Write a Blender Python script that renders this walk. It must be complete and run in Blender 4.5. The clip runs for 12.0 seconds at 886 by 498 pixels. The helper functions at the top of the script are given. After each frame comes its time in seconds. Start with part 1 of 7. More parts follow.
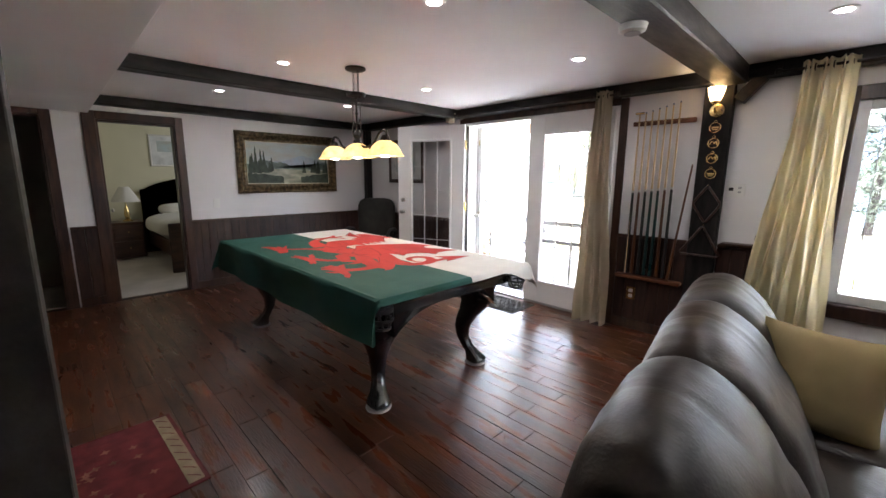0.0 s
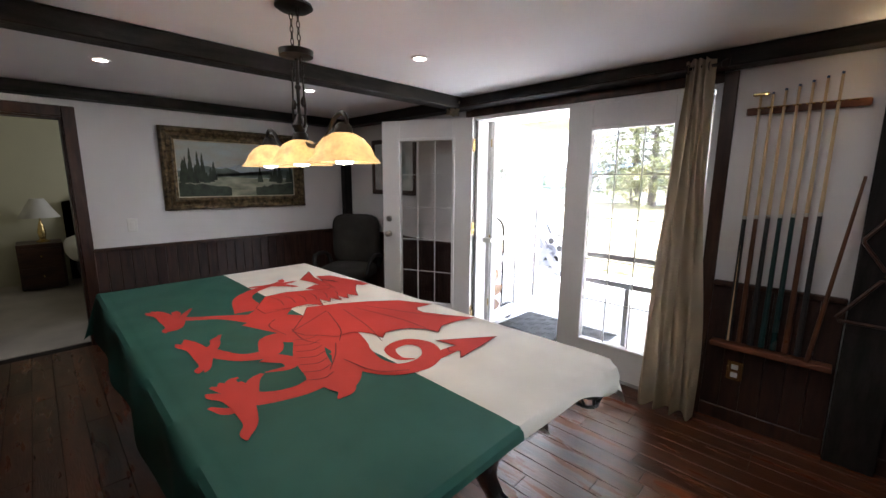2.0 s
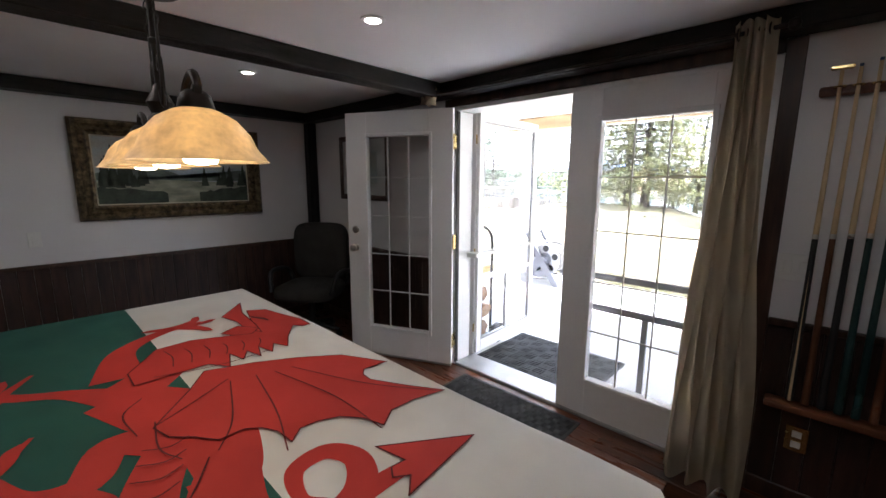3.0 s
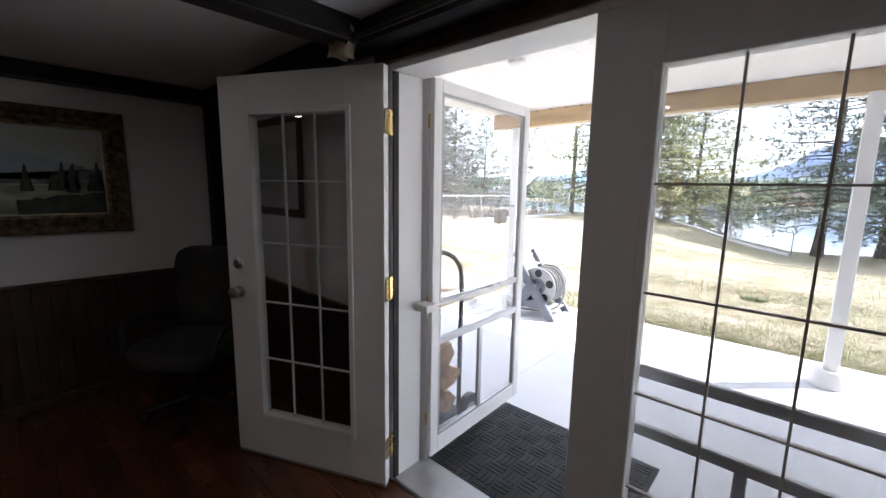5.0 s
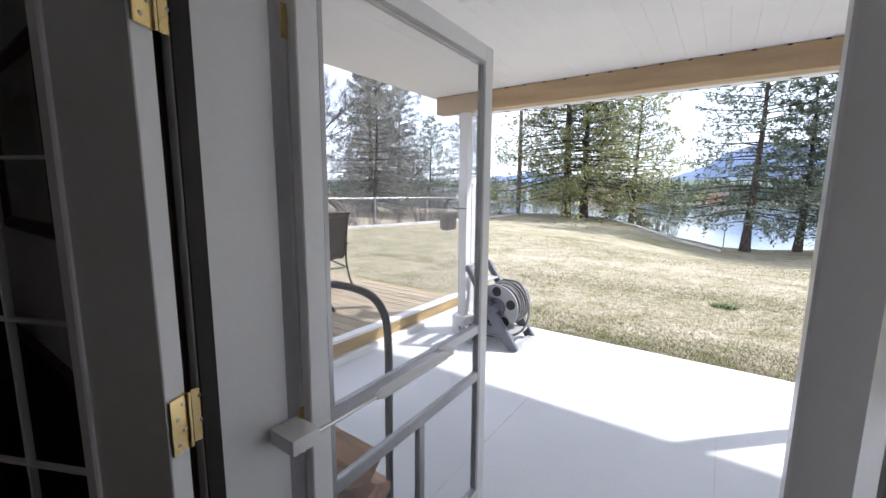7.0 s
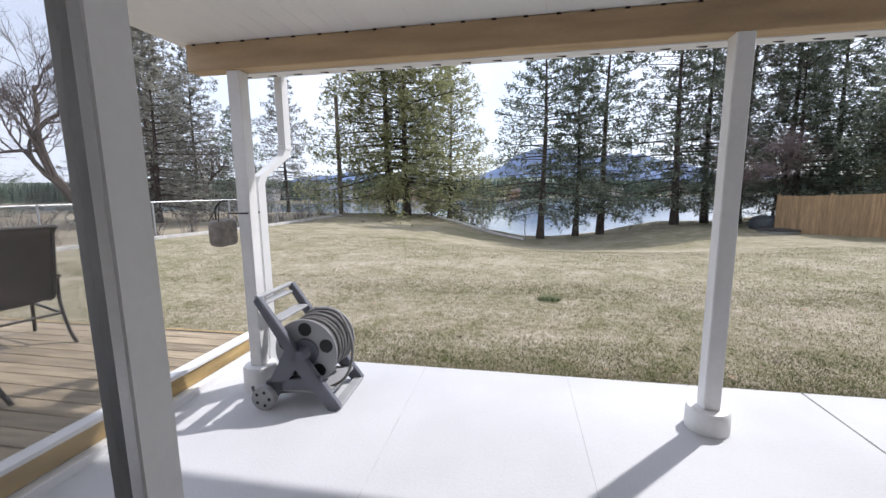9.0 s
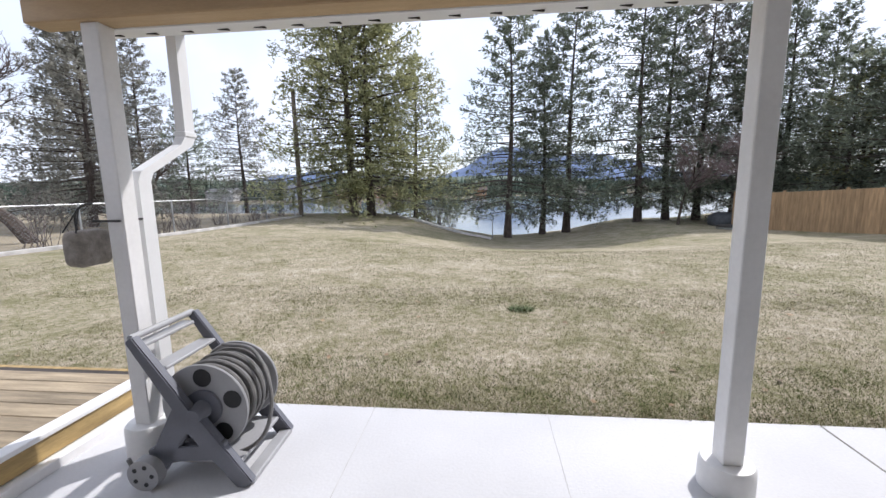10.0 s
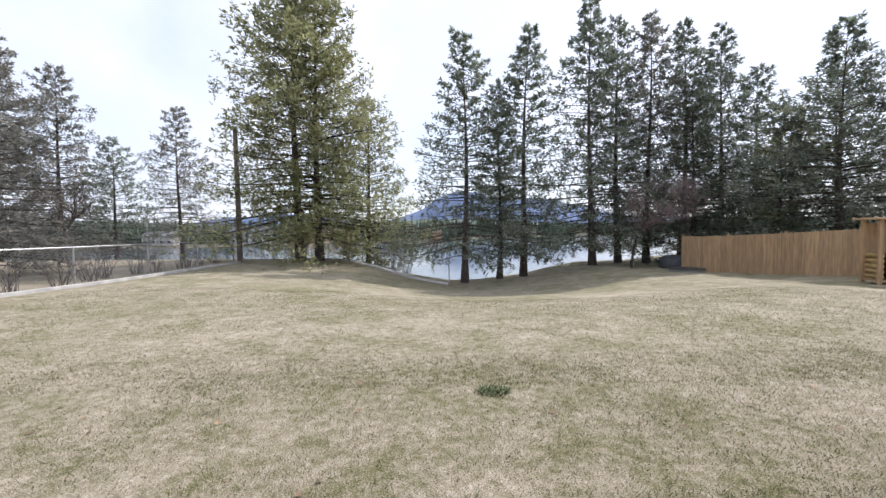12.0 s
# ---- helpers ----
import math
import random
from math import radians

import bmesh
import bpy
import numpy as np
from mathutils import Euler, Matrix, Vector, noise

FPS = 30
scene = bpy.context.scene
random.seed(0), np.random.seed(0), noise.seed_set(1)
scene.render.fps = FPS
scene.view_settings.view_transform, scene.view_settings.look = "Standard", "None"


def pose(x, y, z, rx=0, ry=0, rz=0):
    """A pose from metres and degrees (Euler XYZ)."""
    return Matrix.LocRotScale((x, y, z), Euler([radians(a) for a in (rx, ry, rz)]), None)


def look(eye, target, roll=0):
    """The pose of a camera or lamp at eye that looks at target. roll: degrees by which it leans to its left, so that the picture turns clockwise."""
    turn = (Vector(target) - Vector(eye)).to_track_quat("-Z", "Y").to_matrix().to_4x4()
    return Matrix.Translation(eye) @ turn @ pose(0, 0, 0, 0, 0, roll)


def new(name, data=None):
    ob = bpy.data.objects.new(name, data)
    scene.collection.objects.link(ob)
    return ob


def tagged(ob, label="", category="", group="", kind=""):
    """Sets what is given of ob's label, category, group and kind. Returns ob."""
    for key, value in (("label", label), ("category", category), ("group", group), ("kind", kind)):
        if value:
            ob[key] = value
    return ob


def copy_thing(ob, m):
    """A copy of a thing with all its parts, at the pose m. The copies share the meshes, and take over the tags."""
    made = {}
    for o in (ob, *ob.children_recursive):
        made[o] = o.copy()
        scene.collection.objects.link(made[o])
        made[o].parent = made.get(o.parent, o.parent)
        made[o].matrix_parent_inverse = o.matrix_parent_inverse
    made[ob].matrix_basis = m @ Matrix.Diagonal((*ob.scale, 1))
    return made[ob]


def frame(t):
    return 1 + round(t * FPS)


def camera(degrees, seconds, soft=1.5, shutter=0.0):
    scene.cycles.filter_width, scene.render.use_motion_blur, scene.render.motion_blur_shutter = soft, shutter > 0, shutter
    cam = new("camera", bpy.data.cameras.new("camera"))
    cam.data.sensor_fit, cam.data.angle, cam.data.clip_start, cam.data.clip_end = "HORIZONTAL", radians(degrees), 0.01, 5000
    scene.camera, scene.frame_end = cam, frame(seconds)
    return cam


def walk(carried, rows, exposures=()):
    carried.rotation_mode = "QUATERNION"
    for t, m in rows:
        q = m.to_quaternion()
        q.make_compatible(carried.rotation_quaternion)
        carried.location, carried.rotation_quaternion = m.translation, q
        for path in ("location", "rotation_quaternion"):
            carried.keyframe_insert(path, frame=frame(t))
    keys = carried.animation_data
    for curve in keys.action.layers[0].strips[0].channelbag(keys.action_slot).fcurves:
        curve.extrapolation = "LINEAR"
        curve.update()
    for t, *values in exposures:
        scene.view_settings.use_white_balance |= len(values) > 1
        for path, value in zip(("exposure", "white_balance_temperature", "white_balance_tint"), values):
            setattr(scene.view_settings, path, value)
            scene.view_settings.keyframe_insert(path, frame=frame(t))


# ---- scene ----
cam = camera(95.7, 12.0)
PATH = [
    (0, (0.628, 0.643, 1.398), (-0.78, 2.02, 1.044), 0.4),
    (0.5, (0.352, 0.865, 1.411), (-1.058, 2.24, 1.059), 0.45),
    (1, (0.072, 1.073, 1.432), (-1.332, 2.454, 1.084), 0.5),
    (1.5, (-0.167, 1.315, 1.458), (-1.565, 2.704, 1.114), 0.45),
    (2, (-0.392, 1.547, 1.478), (-1.777, 2.95, 1.139), 0.4),
    (2.5, (-0.594, 1.815, 1.489), (-1.966, 3.23, 1.152), 0.3),
    (3, (-0.759, 2.103, 1.503), (-2.116, 3.532, 1.166), 0.3),
    (3.2, (-0.829, 2.223, 1.503), (-2.183, 3.657, 1.166), 0.3),
    (4.8, (-1.356, 3.109, 1.511), (-2.671, 4.586, 1.208), 0.85),
    (5, (-1.401, 3.214, 1.505), (-2.734, 4.675, 1.204), 1.0),
    (5.5, (-1.563, 3.469, 1.508), (-2.898, 4.928, 1.211), 0.97),
    (6, (-1.733, 3.662, 1.487), (-3.068, 5.123, 1.197), 1.07),
    (6.5, (-1.868, 3.832, 1.465), (-3.127, 5.36, 1.184), 0.79),
    (6.7, (-1.926, 3.937, 1.471), (-3.143, 5.499, 1.188), 0.64),
    (8.3, (-2.312, 4.756, 1.472), (-2.935, 6.634, 1.185), -0.2),
    (8.5, (-2.321, 4.852, 1.464), (-2.881, 6.75, 1.178), -0.4),
    (9, (-2.358, 5.144, 1.439), (-2.719, 7.09, 1.149), -0.6),
    (9.5, (-2.377, 5.474, 1.427), (-2.627, 7.436, 1.133), -0.9),
    (10, (-2.358, 5.823, 1.43), (-2.563, 7.79, 1.133), -0.9),
    (10.5, (-2.366, 6.118, 1.42), (-2.504, 8.092, 1.129), -0.9),
    (11, (-2.406, 6.385, 1.457), (-2.451, 8.366, 1.184), -1.0),
    (11.5, (-2.398, 6.66, 1.476), (-2.415, 8.651, 1.291), -1.0),
    (12, (-2.4, 6.97, 1.471), (-2.383, 8.968, 1.381), -0.9),
]
walk(cam, [(t, look(eye, aim, lean)) for t, eye, aim, lean in PATH],
     exposures=[(0.0, 4.9, 6250, 10), (1.5, 4.55, 6250, 10), (2.5, 3.9, 6250, 10), (3.2, 3.35, 6250, 10), (4.8, 2.4, 6250, 11), (6.0, 1.75, 6200, 11),
                (6.7, 1.35, 6200, 11), (8.3, 0.45, 6300, 12), (9.5, 0.32, 6400, 12), (12.0, 0.26, 6500, 13)])

# ---- light ----
world = bpy.data.worlds.new("sky")
scene.world = world
world.use_nodes = True
wn, wl = world.node_tree.nodes, world.node_tree.links
SUN_EL, SUN_AZ = 49.0, 45.0        # degrees; azimuth clockwise from +y
sky = wn.new("ShaderNodeTexSky")
sky.sky_type = 'NISHITA'
sky.sun_disc = False
sky.sun_elevation, sky.sun_rotation = radians(SUN_EL), radians(SUN_AZ)
cloud = wn.new("ShaderNodeTexNoise")
cloud.inputs["Scale"].default_value, cloud.inputs["Detail"].default_value = 2.2, 6
cramp = wn.new("ShaderNodeMapRange")
cramp.inputs[1].default_value, cramp.inputs[2].default_value = 0.33, 0.62
cramp.inputs[3].default_value, cramp.inputs[4].default_value = 0.55, 0.97
ctc = wn.new("ShaderNodeTexCoord")
wl.new(ctc.outputs["Generated"], cloud.inputs["Vector"])
wl.new(cloud.outputs["Fac"], cramp.inputs[0])
cmix = wn.new("ShaderNodeMix")
cmix.data_type = 'RGBA'
wl.new(cramp.outputs[0], cmix.inputs[0])
wl.new(sky.outputs[0], cmix.inputs[6])
cmix.inputs[7].default_value = (6.15, 6.65, 7.85, 1)
bg = wn["Background"]
bg.inputs[1].default_value = 0.148
wl.new(cmix.outputs[2], bg.inputs[0])

sun = new("sun", bpy.data.lights.new("sun", 'SUN'))
sun.data.energy, sun.data.angle, sun.data.color = 3.25, radians(1.2), (1.0, 0.982, 0.975)
sdir = Vector((math.sin(radians(SUN_AZ)) * math.cos(radians(SUN_EL)), math.cos(radians(SUN_AZ)) * math.cos(radians(SUN_EL)), math.sin(radians(SUN_EL))))
sun.matrix_world = look(sdir * 30, (0, 0, 0))


def lamp(name, kind, loc, energy, color=(1, 0.82, 0.6), size=0.05, aim=None):
    data = bpy.data.lights.new(name, kind)
    data.energy, data.color = energy, color
    if kind == 'AREA':
        data.shape, data.size = 'DISK', size
    else:
        data.shadow_soft_size = size
    ob = new(name, data)
    ob.matrix_world = look(loc, aim) if aim else pose(*loc)
    return ob


# ---- helpers of the scene ----
def thing(name, loc=(0, 0, 0), rz=0.0, label="", category="", group="", kind=""):
    ob = new(name)
    ob.empty_display_size = 0.1
    ob.matrix_world = pose(*loc, 0, 0, rz)
    return tagged(ob, label, category, group, kind)


def finish(name, bm, mat, smooth=False):
    me = bpy.data.meshes.new(name)
    bm.to_mesh(me)
    bm.free()
    if mat is not None:
        for m in (mat if isinstance(mat, (list, tuple)) else [mat]):
            me.materials.append(m)
    if smooth:
        me.shade_smooth()
        me.set_sharp_from_angle(angle=radians(40))
    return me


def part(name, bm, mat, parent, label="", smooth=False, at=None):
    ob = new(name, finish(name, bm, mat, smooth))
    ob.parent = parent
    if at is not None:
        ob.matrix_local = at
    return tagged(ob, label) if label else ob


def solo(name, bm, mat, label="", category="", group="", kind="", smooth=False, at=None):
    ob = new(name, finish(name, bm, mat, smooth))
    if at is not None:
        ob.matrix_world = at
    return tagged(ob, label, category, group, kind)


def B(*boxes, b=0.0, seg=1):
    """A bmesh of boxes (x0, x1, y0, y1, z0, z1), with bevelled edges."""
    bm = bmesh.new()
    for x0, x1, y0, y1, z0, z1 in boxes:
        m = Matrix.LocRotScale(((x0 + x1) / 2, (y0 + y1) / 2, (z0 + z1) / 2), None, (abs(x1 - x0), abs(y1 - y0), abs(z1 - z0)))
        bmesh.ops.create_cube(bm, size=1, matrix=m)
    if b > 0:
        bmesh.ops.bevel(bm, geom=bm.edges[:], offset=b, segments=seg, affect='EDGES', profile=0.6)
    return bm


def add_mesh(bm, verts, faces, mi=0):
    vs = [bm.verts.new(v) for v in verts]
    for f in faces:
        fc = bm.faces.new([vs[i] for i in f])
        fc.material_index = mi
    return vs


def tube(bm, pts, r, n=8, closed=False, flat=1.0):
    """Sweep a ring along points; r is a number or a list, flat squashes it."""
    pts = [Vector(p) for p in pts]
    k = len(pts)
    rs = r if isinstance(r, (list, tuple)) else [r] * k
    rings = []
    up = None
    for i, p in enumerate(pts):
        a = pts[(i - 1) % k] if (closed or i) else p
        c = pts[(i + 1) % k] if (closed or i < k - 1) else p
        d = (c - a).normalized()
        if up is None:
            up = Vector((0, 0, 1)) if abs(d.z) < 0.9 else Vector((1, 0, 0))
        s = d.cross(up).normalized()
        up = s.cross(d).normalized()
        rings.append([bm.verts.new(p + (s * math.cos(2 * math.pi * j / n) + up * math.sin(2 * math.pi * j / n) * flat) * rs[i]) for j in range(n)])
    for i in range(k if closed else k - 1):
        a, c = rings[i], rings[(i + 1) % k]
        for j in range(n):
            bm.faces.new((a[j], a[(j + 1) % n], c[(j + 1) % n], c[j]))
    if not closed:
        bm.faces.new(rings[0][::-1])
        bm.faces.new(rings[-1])
    return bm


def spline(pts, per=6, closed=False):
    """Catmull-Rom points through control points."""
    pts = [Vector(p) for p in pts]
    k = len(pts)
    out = []
    for i in range(k if closed else k - 1):
        p1, p2 = pts[i], pts[(i + 1) % k]
        p0 = pts[(i - 1) % k] if closed or i else p1 * 2 - p2
        p3 = pts[(i + 2) % k] if closed or i < k - 2 else p2 * 2 - p1
        for j in range(per):
            t = j / per
            out.append(0.5 * ((2 * p1) + (p2 - p0) * t + (2 * p0 - 5 * p1 + 4 * p2 - p3) * t * t + (3 * p1 - p0 - 3 * p2 + p3) * t ** 3))
    if not closed:
        out.append(pts[-1])
    return out


def lathe(bm, profile, n=24, c=(0, 0, 0)):
    c = Vector(c)
    rings = [[bm.verts.new(c + Vector((r * math.cos(2 * math.pi * j / n), r * math.sin(2 * math.pi * j / n), z))) for j in range(n)] for r, z in profile]
    for a, d in zip(rings, rings[1:]):
        for j in range(n):
            bm.faces.new((a[j], a[(j + 1) % n], d[(j + 1) % n], d[j]))
    if profile[0][0] > 1e-4:
        bm.faces.new(rings[0][::-1])
    if profile[-1][0] > 1e-4:
        bm.faces.new(rings[-1])
    return bm


def sheet(bm, f, nu, nv, thick=0.0, close_u=False):
    """A grid surface from f(u, v), u and v in 0..1."""
    g = [[bm.verts.new(f(i / nu, j / nv)) for j in range(nv + 1)] for i in range(nu + (0 if close_u else 1))]
    k = len(g)
    for i in range(nu):
        for j in range(nv):
            bm.faces.new((g[i][j], g[(i + 1) % k][j], g[(i + 1) % k][j + 1], g[i][j + 1]))
    if thick:
        bm.normal_update()
        bmesh.ops.solidify(bm, geom=bm.faces[:], thickness=thick)
    return bm


def smooth01(a, b, x):
    t = min(1.0, max(0.0, (x - a) / (b - a)))
    return t * t * (3 - 2 * t)


# ---- materials ----
def mat(name, col, rough=0.5, metal=0.0, var=0.15, scale=6.0, bump=0.15, bscale=80.0, stretch=(1, 1, 1), col2=None,
        coat=0.0, rand=0.0, island=0.0, emit=None, trans=0.0, rvar=0.1, spec=0.5):
    m = bpy.data.materials.new(name)
    m.use_nodes = True
    n, l = m.node_tree.nodes, m.node_tree.links
    p = n["Principled BSDF"]
    geo = n.new("ShaderNodeNewGeometry")
    mp = n.new("ShaderNodeMapping")
    mp.inputs["Scale"].default_value = stretch
    l.new(geo.outputs["Position"], mp.inputs["Vector"])
    big = n.new("ShaderNodeTexNoise")
    big.inputs["Scale"].default_value, big.inputs["Detail"].default_value = scale, 5
    fine = n.new("ShaderNodeTexNoise")
    fine.inputs["Scale"].default_value, fine.inputs["Detail"].default_value = bscale, 4
    l.new(mp.outputs[0], big.inputs["Vector"])
    l.new(mp.outputs[0], fine.inputs["Vector"])
    c2 = col2 or tuple(min(1, c * (1 - 2 * var)) for c in col)
    c1 = tuple(min(1, c * (1 + var)) for c in col)
    mr = n.new("ShaderNodeMapRange")
    mr.inputs[1].default_value, mr.inputs[2].default_value = 0.3, 0.7
    l.new(big.outputs["Fac"], mr.inputs[0])
    mx = n.new("ShaderNodeMix")
    mx.data_type = 'RGBA'
    mx.inputs[6].default_value, mx.inputs[7].default_value = (*c1, 1), (*c2, 1)
    l.new(mr.outputs[0], mx.inputs[0])
    out = mx.outputs[2]
    mf = n.new("ShaderNodeMapRange")
    mf.inputs[1].default_value, mf.inputs[2].default_value = 0.25, 0.75
    mf.inputs[3].default_value, mf.inputs[4].default_value = 1 - var * 0.7, 1 + var * 0.7
    l.new(fine.outputs["Fac"], mf.inputs[0])
    hs = n.new("ShaderNodeHueSaturation")
    l.new(out, hs.inputs["Color"])
    val = mf.outputs[0]
    for amount, src in ((rand, "obj"), (island, "isl")):
        if amount:
            node = n.new("ShaderNodeObjectInfo") if src == "obj" else geo
            rr = n.new("ShaderNodeMapRange")
            rr.inputs[3].default_value, rr.inputs[4].default_value = 1 - amount, 1 + amount
            l.new(node.outputs["Random" if src == "obj" else "Random Per Island"], rr.inputs[0])
            mu = n.new("ShaderNodeMath")
            mu.operation = 'MULTIPLY'
            l.new(val, mu.inputs[0])
            l.new(rr.outputs[0], mu.inputs[1])
            val = mu.outputs[0]
    l.new(val, hs.inputs["Value"])
    l.new(hs.outputs[0], p.inputs["Base Color"])
    rg = n.new("ShaderNodeMapRange")
    rg.inputs[3].default_value, rg.inputs[4].default_value = max(0.02, rough - rvar), min(1, rough + rvar)
    l.new(big.outputs["Fac"], rg.inputs[0])
    l.new(rg.outputs[0], p.inputs["Roughness"])
    p.inputs["Metallic"].default_value = metal
    p.inputs["Specular IOR Level"].default_value = spec
    p.inputs["Coat Weight"].default_value = coat
    p.inputs["Coat Roughness"].default_value = 0.15
    if bump:
        bp = n.new("ShaderNodeBump")
        bp.inputs["Strength"].default_value, bp.inputs["Distance"].default_value = bump, 0.004
        l.new(fine.outputs["Fac"], bp.inputs["Height"])
        l.new(bp.outputs[0], p.inputs["Normal"])
    if emit:
        p.inputs["Emission Color"].default_value = (*emit[0], 1)
        p.inputs["Emission Strength"].default_value = emit[1]
    if trans:
        tr = n.new("ShaderNodeBsdfTranslucent")
        l.new(hs.outputs[0], tr.inputs["Color"])
        sh = n.new("ShaderNodeMixShader")
        sh.inputs[0].default_value = trans
        l.new(p.outputs[0], sh.inputs[1])
        l.new(tr.outputs[0], sh.inputs[2])
        l.new(sh.outputs[0], n["Material Output"].inputs[0])
    return m


def glass_mat(name, tint=(1, 1, 1), clear=0.97, rough=0.02, gloss=0.045):
    """A thin pane: see-through with a gloss that grows at grazing angles."""
    m = bpy.data.materials.new(name)
    m.use_nodes = True
    n, l = m.node_tree.nodes, m.node_tree.links
    n.remove(n["Principled BSDF"])
    t, g, x = n.new("ShaderNodeBsdfTransparent"), n.new("ShaderNodeBsdfGlossy"), n.new("ShaderNodeMixShader")
    t.inputs[0].default_value = (*[c * clear for c in tint], 1)
    g.inputs["Roughness"].default_value = rough
    lw = n.new("ShaderNodeLayerWeight")
    lw.inputs[0].default_value = 0.35
    pw, sc_ = n.new("ShaderNodeMath"), n.new("ShaderNodeMath")
    pw.operation, sc_.operation = 'POWER', 'MULTIPLY_ADD'
    pw.inputs[1].default_value = 4.0
    sc_.inputs[1].default_value, sc_.inputs[2].default_value = 0.35, gloss
    l.new(lw.outputs["Facing"], pw.inputs[0])
    l.new(pw.outputs[0], sc_.inputs[0])
    l.new(sc_.outputs[0], x.inputs[0])
    l.new(t.outputs[0], x.inputs[1])
    l.new(g.outputs[0], x.inputs[2])
    l.new(x.outputs[0], n["Material Output"].inputs[0])
    return m


M_WALL = mat("white_wall_paint", (0.74, 0.72, 0.73), 0.75, var=0.03, scale=1.5, bump=0.12, bscale=180)
M_CEIL = mat("white_ceiling_paint", (0.78, 0.77, 0.77), 0.85, var=0.03, scale=1.2, bump=0.25, bscale=220)
M_CREAM = mat("cream_wall_paint", (0.62, 0.58, 0.42), 0.8, var=0.03, scale=1.5, bump=0.1, bscale=150)
M_HALL = mat("grey_green_hall_paint", (0.30, 0.31, 0.27), 0.8, var=0.05, scale=2, bump=0.1, bscale=150)
M_BEAM = mat("dark_stained_beam_wood", (0.016, 0.012, 0.010), 0.55, var=0.35, scale=4, bump=0.6, bscale=30, stretch=(6, 1, 6), spec=0.3)
M_BEAMX = mat("dark_stained_beam_wood_long", (0.016, 0.012, 0.010), 0.55, var=0.35, scale=4, bump=0.6, bscale=30, stretch=(1, 6, 6), spec=0.3)
M_BEAMC = mat("brown_beam_wood", (0.05, 0.032, 0.022), 0.45, var=0.35, scale=4, bump=0.6, bscale=30, stretch=(6, 1, 6))
M_POST = mat("black_stained_post_wood", (0.014, 0.011, 0.010), 0.6, var=0.35, scale=4, bump=0.6, bscale=30, stretch=(6, 6, 1), spec=0.3)
M_TRIM = mat("walnut_trim_wood", (0.055, 0.022, 0.013), 0.4, var=0.3, scale=5, bump=0.3, bscale=40, stretch=(5, 5, 0.7))
M_WAINS = mat("dark_mahogany_panelling", (0.040, 0.015, 0.010), 0.5, var=0.3, scale=5, bump=0.4, bscale=50, stretch=(6, 6, 0.8), rand=0.18)
M_FLOOR = mat("hand_scraped_hardwood", (0.112, 0.034, 0.014), 0.29, var=0.30, scale=3.0, bump=0.55, bscale=22, stretch=(0.8, 5, 1), rand=0.32, rvar=0.09, coat=0.2)
M_FLOORR = mat("hand_scraped_hardwood_rest", (0.112, 0.034, 0.014), 0.29, var=0.30, scale=3.0, bump=0.55, bscale=22, stretch=(0.8, 5, 1), island=0.32, rvar=0.09, coat=0.2)
M_GAP = mat("floor_gap_black", (0.012, 0.006, 0.004), 0.8)
M_DOORW = mat("white_door_paint", (0.80, 0.79, 0.785), 0.38, var=0.03, scale=2, bump=0.05, bscale=60)
M_PVC = mat("white_vinyl", (0.78, 0.78, 0.78), 0.45, var=0.03, scale=2, bump=0.05)
M_GREYAL = mat("grey_aluminium", (0.42, 0.42, 0.43), 0.4, 0.6, var=0.05)
M_BRASS = mat("polished_brass", (0.80, 0.60, 0.28), 0.25, 1.0, var=0.1, bump=0.05)
M_NICKEL = mat("satin_nickel", (0.55, 0.53, 0.5), 0.3, 1.0, var=0.06, bump=0.05)
M_GLASS = glass_mat("window_glass")
M_MUNTIN = mat("grille_white", (0.7, 0.7, 0.7), 0.5, var=0.03)
M_MUNTIND = mat("grille_brass_grey", (0.45, 0.42, 0.38), 0.4, 0.4, var=0.03)
M_SLAB = mat("painted_concrete_slab", (0.58, 0.578, 0.59), 0.7, var=0.05, scale=0.9, bump=0.3, bscale=60)
M_JOINT = mat("slab_joint_dark", (0.20, 0.19, 0.17), 0.9)
M_SOFFIT = mat("white_soffit_panels", (0.80, 0.79, 0.78), 0.5, var=0.02, scale=2, bump=0.04)
M_TAN = mat("tan_painted_beam", (0.47, 0.33, 0.19), 0.55, var=0.10, scale=3, bump=0.2, bscale=50, stretch=(0.6, 4, 4))
M_WPOST = mat("white_painted_post", (0.80, 0.79, 0.78), 0.55, var=0.04, scale=3, bump=0.12, bscale=40)
M_SIDING = mat("white_siding", (0.68, 0.67, 0.65), 0.6, var=0.04, scale=2, bump=0.1)
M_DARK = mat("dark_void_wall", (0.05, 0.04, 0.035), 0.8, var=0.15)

# ---- structure: the games room ----
CEIL, WY, WX = 2.20, 4.44, -5.0          # ceiling, inner face of the door wall, inner face of the picture wall
EX, SY = 4.2, -2.4                       # east and south walls
OUT = 4.62                               # outer face of the door wall

# door wall with the door opening and the window opening
DX0, DX1, DTOP = -2.875, -0.96, 2.045
NX0, NX1, NZ0, NZ1 = 0.56, 2.75, 0.56, 1.90


def wall(name, boxes, m):
    return solo(name, B(*boxes), m, "painted plaster wall", "wall", kind="structure")


